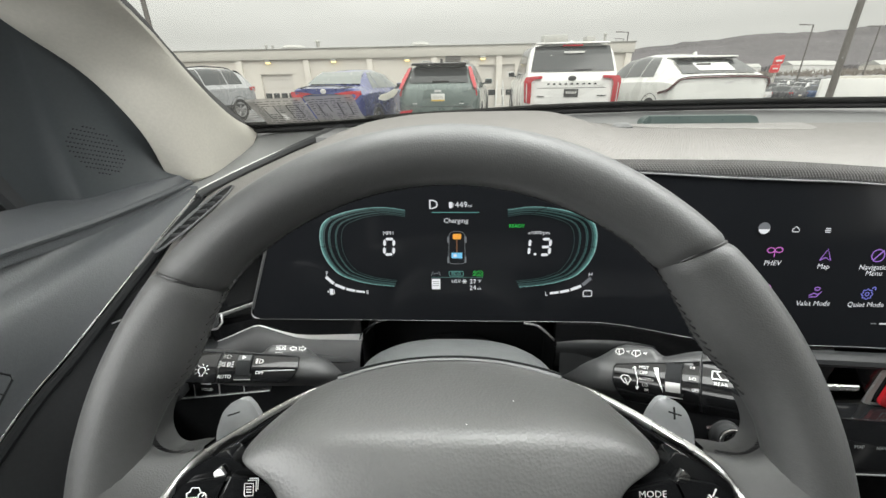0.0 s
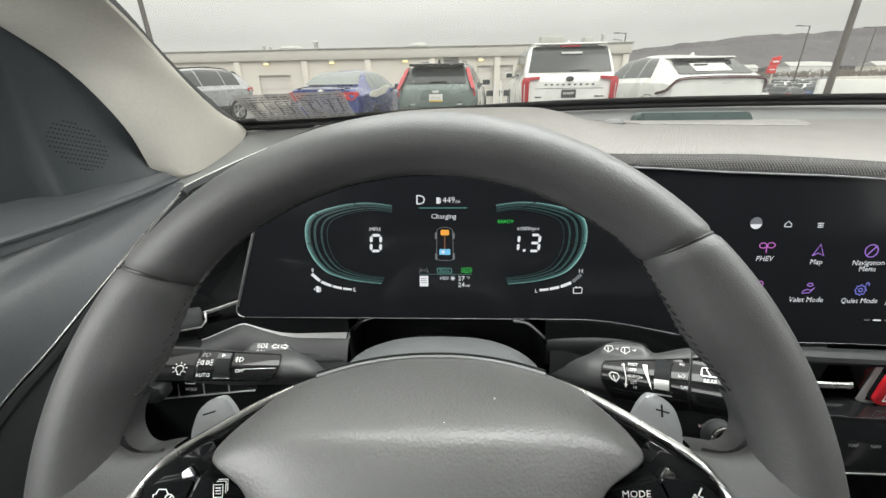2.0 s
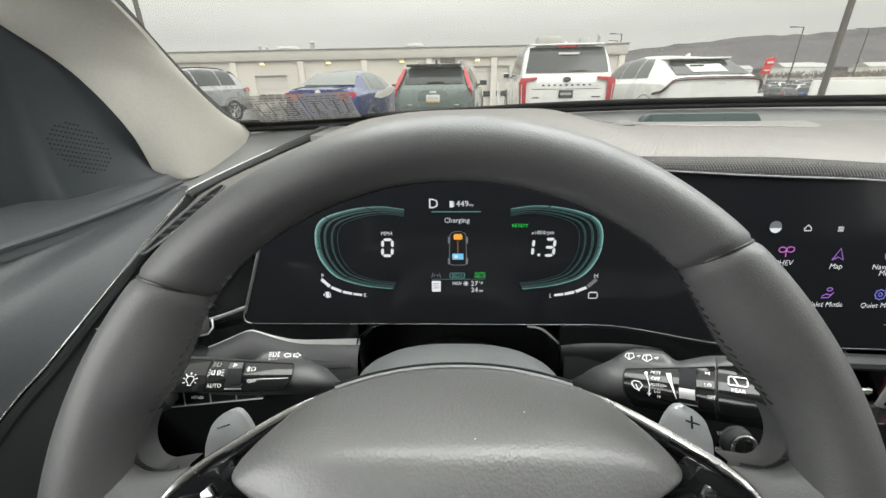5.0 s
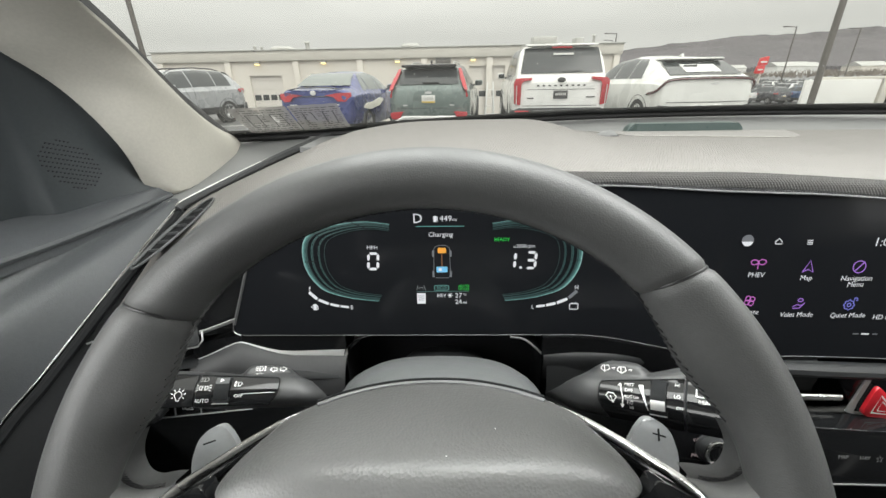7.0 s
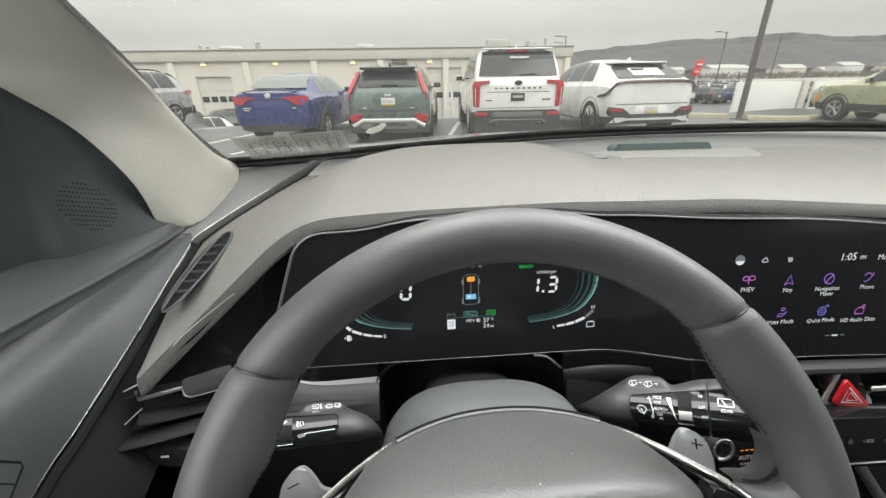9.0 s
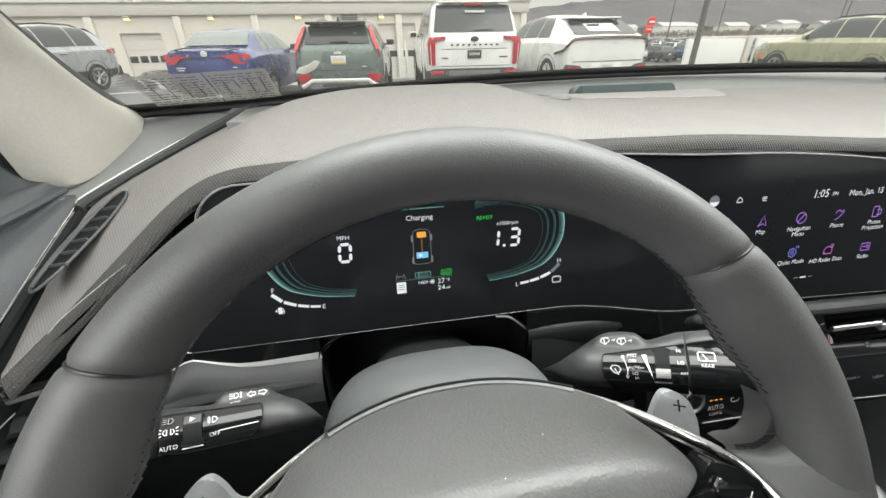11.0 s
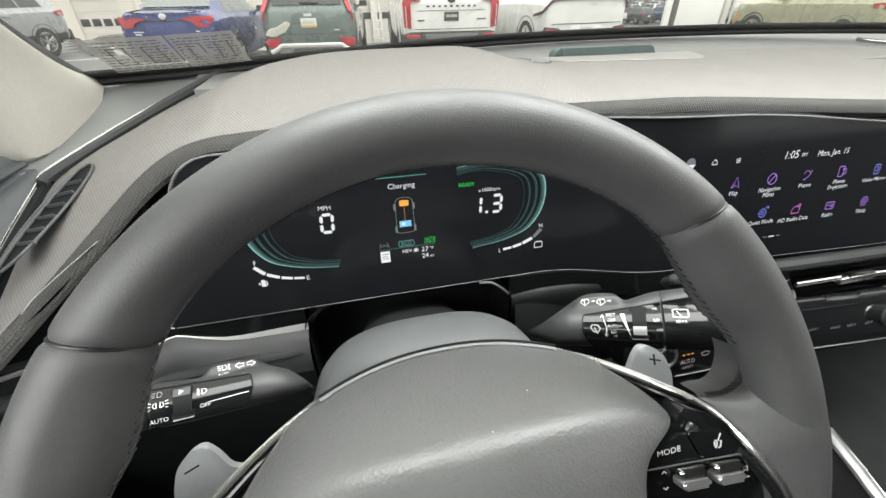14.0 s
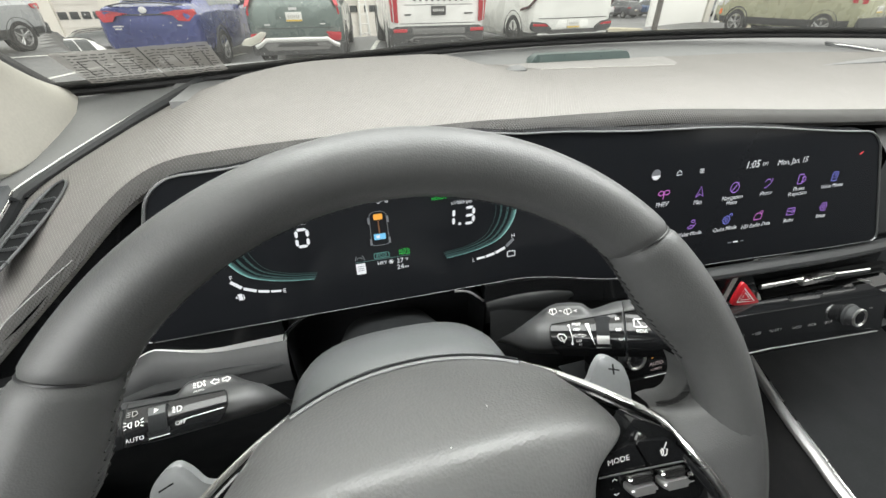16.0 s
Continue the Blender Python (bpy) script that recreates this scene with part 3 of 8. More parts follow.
part("left_edge_line", sweep([Vector((x - 0.0015, screen_y(x, z) - 0.0006, z)) for x, z in [r[0] for r in srows]], 0.0004, 0.0005, 6, up=(0, 1, 0)), M_SILVER, display, "thin bright side edge")

# fascia left of the display, under the sloping lip
left_rows = []
for t in np.linspace(0, 1, 12):
    top = Vector((-0.166, 0.386, 1.106)).lerp(Vector((-0.300, 0.316, 1.004)), t)
    bot = Vector((-0.200, 0.362, 0.972)).lerp(Vector((-0.316, 0.312, 0.962)), t)
    left_rows.append([top.lerp(bot, s) + Vector((0, 0.012 * math.sin(math.pi * s), 0)) for s in np.linspace(0, 1, 8)])
part("left_fascia", sheet(left_rows, 0.01, (0, 1, 0)), M_GLOSS, dash, "glossy black fascia")
part("fascia_line", sweep(catmull([(-0.2159, 0.3585, 1.0722), (-0.2434, 0.3440, 1.0548), (-0.2613, 0.3347, 1.0424), (-0.2704, 0.3300, 1.0340)], 6), 0.0004), M_SILVER, dash)
part("fascia_line", sweep(catmull([(-0.282, 0.324, 1.0115), (-0.304, 0.304, 1.009)], 6), 0.0007), M_SILVER, dash)
# small side vent: chrome blade, tab and recess
side_vent = thing("side_air_vent", "slim black side air vent with chrome blade and grey tab", "air vent", (-0.27, 0.32, 0.985))
part("recess", sheet([[Vector((-0.306, 0.300, 1.004)), Vector((-0.225, 0.352, 0.985))], [Vector((-0.302, 0.335, 0.990)), Vector((-0.225, 0.375, 0.973))], [Vector((-0.310, 0.303, 0.966)), Vector((-0.225, 0.345, 0.955))]]), M_BLACK, side_vent)
part("blade", sweep([(-0.2985, 0.309, 0.9955), (-0.262, 0.3265, 0.9925), (-0.228, 0.3455, 0.9935), (-0.203, 0.362, 0.9965)], 0.0015, 0.0021, 8), M_SILVER, side_vent, "chrome blade")
part("blade_end", sweep([(-0.2995, 0.3105, 1.0035), (-0.2985, 0.309, 0.9945)], 0.0012, n=6), M_SILVER, side_vent)
tab_n = Vector((0.40, -0.68, 0.60)).normalized()
tab_u = (Vector((0.028, 0.0145, -0.0010)) - tab_n * Vector((0.028, 0.0145, -0.0010)).dot(tab_n)).normalized()
tab_v = tab_n.cross(tab_u)


def on_tab(u, v, w=0.0):
    return Vector((-0.2535, 0.3265, 0.9925)) + tab_u * u + tab_v * v + tab_n * w


tab = part("tab", prism(rounded([(-0.014, -0.0065), (-0.0155, 0.0095), (0.026, 0.0105), (0.026, -0.0080)], 0.004), on_tab, 0.005, 0.0018), M_BAND, side_vent, "dark grey ribbed adjuster tab")
part("tab_rim", sweep([on_tab(u, v, 0.003) for u, v in ((-0.0155, 0.002), (-0.0145, -0.0045), (-0.0105, -0.0075), (0.0, -0.0085), (0.024, -0.0092), (0.0285, -0.004), (0.029, 0.004))], 0.0009, n=6), M_SILVER, tab, "bright lower rim")
for k in range(3):
    part("tab_rib", sweep([on_tab(-0.009, -0.0035 + 0.0016 * k, 0.0048), on_tab(0.022, -0.0040 + 0.0016 * k, 0.0048)], 0.0004, n=5), M_DARK, tab)
part("lower_blade", sweep(catmull([(-0.302, 0.306, 0.977), (-0.28, 0.315, 0.972), (-0.23, 0.34, 0.963)], 5), 0.009, 0.003, 8), M_BLACK, side_vent, "dark lower lip")
part("corner_line", sweep([(-0.313, 0.303, 0.974), (-0.300, 0.310, 0.984)], 0.0006, n=6), M_SILVER, side_vent)
# lower dash on the driver's side
part("lower_ridge", sweep(catmull([(-0.345, 0.300, 0.951), (-0.30, 0.303, 0.956), (-0.25, 0.318, 0.956), (-0.20, 0.335, 0.950), (-0.10, 0.345, 0.944)], 6), 0.009, 0.0045, 10), M_BAND, dash, "soft dark lower ridge")
strip_x = np.linspace(-0.24, -0.096, 26)
STRIP_AT = (-0.24, -0.222, -0.202, -0.19, -0.18, -0.165, -0.15, -0.096)
TOPZ, LOWZ = (0.9665, 0.9715, 0.9770, 0.9725, 0.9690, 0.9652, 0.9642, 0.9662), (0.9660, 0.9710, 0.9765, 0.9717, 0.9674, 0.9622, 0.9598, 0.9592)
strip_y = [0.3525 - 0.016 * smooth01(-0.195, -0.24, x) for x in strip_x]
strip_up = [Vector((x, y + 0.001, 0.9832)) for x, y in zip(strip_x, strip_y)]
strip_mid = [Vector((x, y, float(np.interp(x, STRIP_AT, TOPZ)))) for x, y in zip(strip_x, strip_y)]
strip_low = [Vector((x, y - 0.001, float(np.interp(x, STRIP_AT, LOWZ)))) for x, y in zip(strip_x, strip_y)]
part("gloss_strip", sheet([strip_up, strip_mid], 0.004, (0, 1, -0.3)), M_GLOSS, dash, "glossy black strip")
part("silver_strip", sheet([strip_mid, strip_low], 0.004, (0, 1, -0.3)), M_SATIN, dash, "satin silver strip")


def low_row(y, z, lift):
    return [Vector((x, y - 0.02 * smooth01(-0.16, -0.30, x), z + lift * smooth01(-0.12, -0.22, x))) for x in np.linspace(-0.36, -0.097, 14)]


under = strip_low
part("lower_panel", sheet([[p + Vector((0, dy, dz * (1 - 0.35 * smooth01(-0.13, -0.22, p.x)))) for p in under] for dy, dz in ((0.0005, -0.0003), (-0.004, -0.0015), (-0.010, -0.006), (-0.015, -0.014), (-0.018, -0.024), (-0.018, -0.034))]), M_LOWER, dash, "dark grey soft lower dash panel")
# black knee and niche sheets hold the shade below the display in their colour
part("knee_panel", sheet([low_row(0.338, 0.935, 0.02), low_row(0.342, 0.90, 0), low_row(0.37, 0.80, 0), low_row(0.43, 0.62, 0)]), M_BLACK, dash, "knee panel with the low dash's shade put into its black")
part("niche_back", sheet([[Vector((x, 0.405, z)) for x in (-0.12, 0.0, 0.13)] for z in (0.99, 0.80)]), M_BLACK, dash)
part("niche_roof", sheet([[Vector((x, y, z)) for x in (-0.12, 0.0, 0.13)] for y, z in ((0.355, 0.9825), (0.41, 0.9815))]), M_GLOSS, dash)
for side, x0 in ((-1, -0.097), (1, 0.099)):
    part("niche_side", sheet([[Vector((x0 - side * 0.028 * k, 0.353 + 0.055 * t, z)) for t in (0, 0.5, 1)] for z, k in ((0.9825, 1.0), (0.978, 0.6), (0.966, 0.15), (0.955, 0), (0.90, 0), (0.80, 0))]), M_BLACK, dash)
part("niche_edge", sweep(catmull([(0.066, 0.3515, 0.9815), (0.080, 0.351, 0.9785), (0.097, 0.352, 0.962), (0.102, 0.352, 0.957)], 4), 0.0011, n=6), M_SILVER, dash, "bright niche edge")
part("niche_edge", sweep(catmull([(-0.072, 0.3525, 0.9825), (-0.084, 0.352, 0.978), (-0.0955, 0.352, 0.968), (-0.099, 0.352, 0.958)], 4), 0.0007, n=6), M_GLOSS, dash)
part("right_lower_strip", sheet([[Vector((x, screen_y(x, 0.975) - 0.001, screen_row(0)[min(int((x + 0.197) / 0.783 * 60), 60)][1] - 0.002)), Vector((x, screen_y(x, 0.96) - 0.001, 0.9575 - 0.004 * smooth01(0.1, 0.3, x)))] for x in np.linspace(0.097, 0.34, 16)], 0.01, (0, 1, 0)), M_GLOSS, dash, "glossy black strip")
band_x = np.linspace(0.0985, 0.34, 22)
band_y = np.interp(band_x, (0.0985, 0.141, 0.194, 0.26, 0.34), (0.349, 0.346, 0.338, 0.3275, 0.3235))
band_z = np.interp(band_x, (0.0985, 0.141, 0.194, 0.26, 0.34), (0.9634, 0.9659, 0.9706, 0.9735, 0.9720))
part("right_soft_band", sheet([[Vector((x, y + dy, z + dz)) for x, y, z in zip(band_x, band_y, band_z)] for dy, dz in ((0.012, -0.001), (0.005, 0.0), (0.001, -0.0006), (-0.0018, -0.0030), (-0.0028, -0.008), (-0.0026, -0.018), (0.0, -0.031))]), M_BAND, dash, "soft black lower dash edge")
part("centre_band", sweep(catmull([(0.264, 0.331, 0.9655), (0.275, 0.3265, 0.9672), (0.40, 0.322, 0.964), (0.60, 0.326, 0.955), (0.9, 0.35, 0.945)], 6), 0.009, 0.0062, 10), M_BAND, dash, "dark grey soft band under the touchscreen")
part("right_fascia", sheet([[Vector((x, y, z)) for x in np.linspace(0.102, 0.36, 8)] for y, z in ((0.345, 0.952), (0.340, 0.93), (0.335, 0.88), (0.37, 0.75), (0.42, 0.6))]), M_BAND, dash, "dark lower dash")
part("passenger_fascia", sheet([[Vector((x, y + 0.02 * smooth01(0.6, 1.1, x), z)) for x in np.linspace(0.596, 1.12, 8)] for y, z in ((0.388, 1.085), (0.362, 1.06), (0.352, 0.97), (0.345, 0.90), (0.34, 0.86), (0.38, 0.74), (0.44, 0.6))]), M_DARK, dash, "dark passenger fascia")
part("knee_void", sheet([[Vector((x, y, z)) for x in np.linspace(0.30, 0.62, 5)] for y, z in ((0.33, 0.872), (0.40, 0.80), (0.45, 0.6))]), M_BLACK, dash)
# blade trim along the dash's left edge
blade = catmull([(-0.183, 0.682, 1.130), (-0.206, 0.637, 1.1235), (-0.238, 0.580, 1.112), (-0.27, 0.520, 1.0985), (-0.297, 0.465, 1.0855), (-0.3005, 0.452, 1.0815)], 6)
part("blade_trim", sweep([p + Vector((0.003, 0, 0.0005)) for p in blade], 0.0050, 0.0055, 8, taper=lambda t: 1.55 - 0.75 * min(t * 1.6, 1)), M_DARK, dash, "dark blade trim")
part("blade_chrome", sweep([p + Vector((0.0020, -0.001, 0.0056)) for p in blade[5:]], 0.0007, n=8, taper=lambda t: 0.5 + 0.5 * min(1, t * 3)), M_CHROME, dash, "thin chrome line")
# oval side vent in the pad
vent_u, vent_d = Vector((-0.274, 0.462, 1.0825)), Vector((-0.2905, 0.350, 1.0495))
axis = (vent_d - vent_u)
across = Vector((0.93, 0.0, 0.36)).normalized()
face_n = across.cross(axis.normalized()).normalized()
if face_n.z < 0:
    face_n = -face_n


def on_vent(u, v, w=0.0):
    return vent_u + axis * (0.5 + 0.5 * u) + across * (v + 0.013) + face_n * (w + 0.0042)


demist = thing("demister_vent", "long oval grey demister vent with slanted slats in the dash side", "air vent", vent_u)
oval = [(math.cos(a), 0.0185 * math.sin(a) * (1 - 0.15 * math.cos(a))) for a in np.linspace(0, 2 * math.pi, 33)[:-1]]
part("frame", sweep([on_vent(u, v, 0.0008) for u, v in oval], 0.0009, 0.0012, 6, up=face_n, closed=True), M_TRIM, demist, "thin grey frame")
part("recess", filled([oval], on_vent, 0.0), M_BLACK, demist)
part("inner_bar", sweep([on_vent(u, -0.0095 * math.sqrt(max(1 - u * u, 0)), 0.002) for u in np.linspace(-0.92, 0.92, 16)], 0.0009, 0.0012, 6, up=face_n), M_TRIM, demist)
for k in range(6):
    u = -0.55 + 0.23 * k
    part("slat", sweep([on_vent(u - 0.09, -0.008, 0.0005), on_vent(u + 0.09, 0.0145, 0.0012)], 0.0007, 0.0022, 6, up=face_n), M_TRIM, demist)
# sensor bar, light sensor and speaker grille on the shelf
bar_pts = rounded([(-0.0865, 0.0), (0.0895, 0.0), (0.0805, 0.0140), (-0.0775, 0.0140)], 0.006)
sensor = thing("dash_sensor_bar", "smoked teal-grey sensor bar standing on the dash top", "sensor bar", (0.366, 0.674, 1.130))
part("housing", prism(bar_pts, lambda u, v, w: Vector((0.366 + u, 0.672 - 0.03 * u + w, 1.1280 + v)), 0.020, 0.003), M_SENSOR, sensor)
M_GRILLE = surf("speaker_grille", (0.27, 0.26, 0.25), 0.6, bump=0.9, grain=120, kind="weave", var=0.04)
M_BRIM = surf("worn_pale_edge", (0.55, 0.53, 0.50), 0.6, var=0.3, scale=120)
speaker = thing("dash_speaker_grille", "pale perforated speaker grille in the dash top", "speaker grille", (0.36, 0.60, 1.136))


pad_tree = BVHTree.FromPolygons([v.co[:] for v in top_pad.data.vertices], [p.vertices[:] for p in top_pad.data.polygons])


def pad_top(x, y):
    spot = pad_tree.ray_cast(Vector((x, y, 1.4)), Vector((0, 0, -1)))[0]
    return spot.z if spot else 1.13


light_sensor = thing("light_sensor", "small round grey light sensor on the dash top", "sensor", (0.218, 0.603, 1.136))
part("foot", turned([(0.0150, 0.0), (0.0150, 0.0012), (0.0138, 0.0016)], lambda x, y, h: Vector((0.224 + x, 0.600 + y * 0.8, pad_top(0.224, 0.600) - 0.0005 + h)), 24), M_DARK, light_sensor)
part("dome", turned([(0.0135, 0.0), (0.0135, 0.002), (0.010, 0.0055), (0.004, 0.007)], lambda x, y, h: Vector((0.224 + x, 0.600 + y * 0.8, pad_top(0.224, 0.600) - 0.001 + h)), 24), M_SHELF, light_sensor)
grille_rows = []
for j in range(7):
    k = j / 6
    y = 0.596 + 0.074 * k
    x0, x1 = 0.258 - 0.050 * k, 0.475 + 0.040 * math.sqrt(k)
    grille_rows.append([Vector((x0 + (x1 - x0) * i / 16, y, pad_top(x0 + (x1 - x0) * i / 16, y) + 0.0006)) for i in range(17)])
part("grille", sheet(grille_rows), M_GRILLE, speaker)
brim = grille_rows[0]
part("brim", sweep(brim, 0.0006, 0.0003, 6), M_BRIM, speaker, "pale worn grille edge")
# far trim tip by the passenger pillar
part("far_blade", sweep(catmull([(0.905, 0.70, 1.130), (0.94, 0.66, 1.124), (1.02, 0.56, 1.105)], 5), 0.012, 0.006, 8), M_TRIM, dash, "grey far trim blade")
part("far_blade_chrome", sweep(catmull([(0.905, 0.690, 1.133), (0.935, 0.648, 1.128), (1.01, 0.55, 1.11)], 5), 0.0014), M_CHROME, dash)

# ---- driver's door ----
door = thing("driver_door_panel", "grey soft-touch driver's door panel with chrome edge line", "door panel", (-0.38, 0.1, 0.7))
ridge = catmull([(-0.318, 0.475, 1.093), (-0.335, 0.420, 1.086), (-0.353, 0.36, 1.081), (-0.368, 0.27, 1.081), (-0.39, 0.08, 1.081), (-0.41, -0.35, 1.081)], 6)
lower = catmull([(-0.3015, 0.459, 1.0845), (-0.307, 0.405, 1.061), (-0.3145, 0.353, 1.0345), (-0.336, 0.290, 0.990), (-0.352, 0.225, 0.950), (-0.38, 0.0, 0.80)], 6)
rows = []
for a, b in zip(ridge, lower):
    rows.append([a.lerp(b, t) + Vector((-0.012, 0, -0.004)) * math.sin(math.pi * min(t / 0.45, 1)) + Vector((0.004, 0, 0.002)) * math.sin(math.pi * t) for t in [q / 12 for q in range(13)]])
part("panel", sheet(rows, 0.01, (-1, 0, 0)), M_DOOR, door)
part("chrome_line", sweep([p + Vector((0.001, 0, 0.001)) for p in lower], 0.0007, 0.0008, 8), M_CHROME, door, "thin chrome edge line")
part("door_gap", sheet([[p + Vector((0.001, 0.003, -0.003)), p + Vector((0.020, 0.016, -0.014)), p + Vector((0.045, 0.05, -0.05))] for p in lower]), M_BLACK, door, "black shut gap beside the dash")
part("edge_fillet", sweep([p + Vector((0.004, -0.002, -0.005)) for p in lower], 0.0042, n=8), M_BLACK, door)
sill = catmull([(-0.322, 0.470, 1.104), (-0.350, 0.440, 1.101), (-0.385, 0.405, 1.094), (-0.425, 0.380, 1.094), (-0.455, 0.20, 1.094), (-0.46, -0.35, 1.094)], 6)
part("ledge", sheet([[a.lerp(b, t) + Vector((0, 0, 0.004 * math.sin(math.pi * t))) for t in [q / 6 for q in range(7)]] for a, b in zip(ridge, sill)], 0.012, (0, 0, -1)), M_DOOR, door, "grey soft door ledge")
part("outer_sill", box((-0.475, 0.02, 1.085), (0.03, 0.86, 0.075), 0.008), M_DARK, door, "dark window sill")
part("ridge_roll", sweep(ridge, 0.004, n=8), M_DOOR, door)
sail_rows = []
sill_s = sill[:19]
for i, p in enumerate(sill_s):
    t = i / (len(sill_s) - 1)
    topp = pillar_edge[1 + int(round(t * 26))] + Vector((0.000, 0.008, 0.002))
    sail_rows.append([p.lerp(topp, s) + Vector((-0.008, 0.004, 0)) * math.sin(math.pi * s) for s in [q / 8 for q in range(9)]])
part("sail_panel", sheet(sail_rows, 0.01, (-0.8, 0.6, 0)), M_SAIL, door, "dark mirror-corner panel with tweeter dots")
dots = bmesh.new()
for i in range(16):
    for j in range(11):
        if (i - 7.5) ** 2 / 60 + (j - 5) ** 2 / 26 > 1.05:
            continue
        q = Vector((-0.352, 0.430, 1.112)).lerp(Vector((-0.376, 0.398, 1.112)), i / 15) + Vector((0, 0.0, 0.0045 * j + 0.001 * i))
        box(q + Vector((0.006, -0.006, 0)), (0.0011, 0.0011, 0.0011), 0, bm=dots)
tagged(part("tweeter_dots", dots, M_BLACK, door), kind="stuff")
part("window_frame", sweep(catmull([(-0.432, 0.385, 1.085), (-0.428, 0.350, 1.16), (-0.42, 0.31, 1.26), (-0.415, 0.26, 1.36)], 5), 0.008, 0.012, 8), M_DARK, door, "dark window frame")
part("window_frame", sweep(catmull([(-0.450, 0.372, 1.09), (-0.446, 0.335, 1.16), (-0.438, 0.29, 1.26), (-0.43, 0.24, 1.36)], 5), 0.004, 0.006, 8), M_RUBBER, door, "rubber window seal")
part("pillar_filler", sheet([[a + Vector((-0.004, 0.006, 0)), a + Vector((-0.05, 0.03, -0.03)), a + Vector((-0.09, 0.05, -0.08))] for a in pillar_l[24:]]), M_SAIL, door, "dark door frame beside the pillar")
switch = thing("door_lock_switch", "dark door switch plate with white symbols on the door panel", "switch", (-0.36, 0.25, 1.0))
sw_o = Vector((-0.3557, 0.2529, 0.9930))
sw_n = Vector((0.981, -0.114, 0.159)).normalized()
sw_a = Vector((-0.0052, -0.0147, 0.0216)).normalized()
sw_b = Vector((0.0001, -0.0269, -0.0201)).normalized()


def on_switch(u, v, w=0.0):
    return sw_o + sw_a * u + sw_b * v + sw_n * (w + 0.0095)


part("plate", prism([(0.0, 0.0), (0.075, 0.002), (0.075, 0.085), (0.0, 0.085)], on_switch, 0.0012, 0.0004), M_DOOR, switch)
part("plate_edge", sweep([on_switch(u, v, 0.0014) for u, v in ((0.075, 0.002), (0.003, 0.0), (0.0, 0.003), (0.0, 0.085))], 0.0008, n=6), M_BLACK, switch)
part("plate_divider", sweep([on_switch(u, v, 0.0014) for u, v in ((0.0, 0.014), (0.075, 0.013))], 0.0006, n=6), M_BLACK, switch)
part("symbol", strokes([[(0.022, 0.004), (0.015, 0.006), (0.015, 0.010), (0.022, 0.009), (0.025, 0.006), (0.022, 0.004)], [(0.0235, 0.010), (0.0225, 0.013)]], 0.0011, on_switch, 0.0016), M_LABEL_DIM, switch)
part("symbol", strokes([[(0.012, 0.026), (0.015, 0.021), (0.011, 0.020), (0.010, 0.0235), (0.0135, 0.0235)], [(0.0105, 0.0235), (0.0085, 0.026)]], 0.0008, on_switch, 0.0016), M_LABEL_DIM, switch)
hood_release = thing("bonnet_release_lever", "dark plastic bonnet release lever under the dash", "lever", (-0.30, 0.30, 0.93))
part("lever", prism(rounded([(-0.322, 0.940), (-0.262, 0.940), (-0.262, 0.922), (-0.290, 0.918), (-0.312, 0.924)], 0.008), lambda u, v, w: Vector((u, 0.318 - w - 0.1 * (u + 0.3), v)), 0.014, 0.003), M_BAND, hood_release)
part("symbol", box((-0.290, 0.3015, 0.9335), (0.007, 0.0006, 0.002)), M_LABEL, hood_release)


# ---- what the driver's cluster shows ----
def glyph(name, bm, mat, parent, label=""):
    return part(name, bm, mat, parent, label, smooth=False)


def word(words, size, x, z, mat, parent, align="CENTER", shear=0.0, stretch=1.0, label=""):
    return glyph("lettering", letters(words, size, lambda u, v, w: on_screen(x + u, z + v, w), 0.0003, align, shear, 1.0, stretch), mat, parent, label)


cluster = thing("driver_cluster_readout", "lit driver cluster readout with twin teal gauges and white figures", "cluster readout", (0, 0.36, 1.05))
GAUGE = [(0.047, 1.0920), (0.067, 1.0945), (0.088, 1.0932), (0.109, 1.0886), (0.1224, 1.0825), (0.1283, 1.0720), (0.1284, 1.0560), (0.1232, 1.0422), (0.1128, 1.0305), (0.0976, 1.0243), (0.0815, 1.0208), (0.060, 1.0185)]
for side in (-1, 1):
    for k, (shrink, mat, width) in enumerate(((1.0, G_TEAL_LIT, 0.0007), (0.988, G_TEAL, 0.0008), (0.972, G_TEAL_DIM, 0.0013), (0.952, G_TEAL_FAINT, 0.0014), (0.90, G_TEAL_DIM, 0.0006), (0.885, G_TEAL_FAINT, 0.0012), (0.82, G_TEAL_DIM, 0.0004), (0.808, G_TEAL_FAINT, 0.0009), (0.75, G_TEAL_FAINT, 0.0005))):
        cx, cz = 0.047, 1.0555
        pts = [Vector((side * (cx + (x - cx) * shrink), cz + (z - cz) * (0.35 + 0.65 * shrink) - 0.0 * k, 0)) for x, z in GAUGE]
        line = [(p.x, p.y) for p in catmull(pts, 5)]
        glyph("gauge_arc", strokes([line], width, on_screen, 0.0002 + 0.00003 * k), mat, cluster)
    for a in ((0.1185, 1.0862, 0.112, 1.0815), (0.1285, 1.0575, 0.116, 1.058), (0.0815, 1.0945, 0.066, 1.0875), (0.105, 1.0285, 0.094, 1.0335)):
        glyph("gauge_gap", strokes([[(side * a[0], a[1]), (side * a[2], a[3])]], 0.0007, on_screen, 0.0006), M_BLACK, cluster)
fuel = [(-0.1272, 1.0282), (-0.1189, 1.0202), (-0.1081, 1.0156), (-0.0982, 1.0134), (-0.0888, 1.0123)]
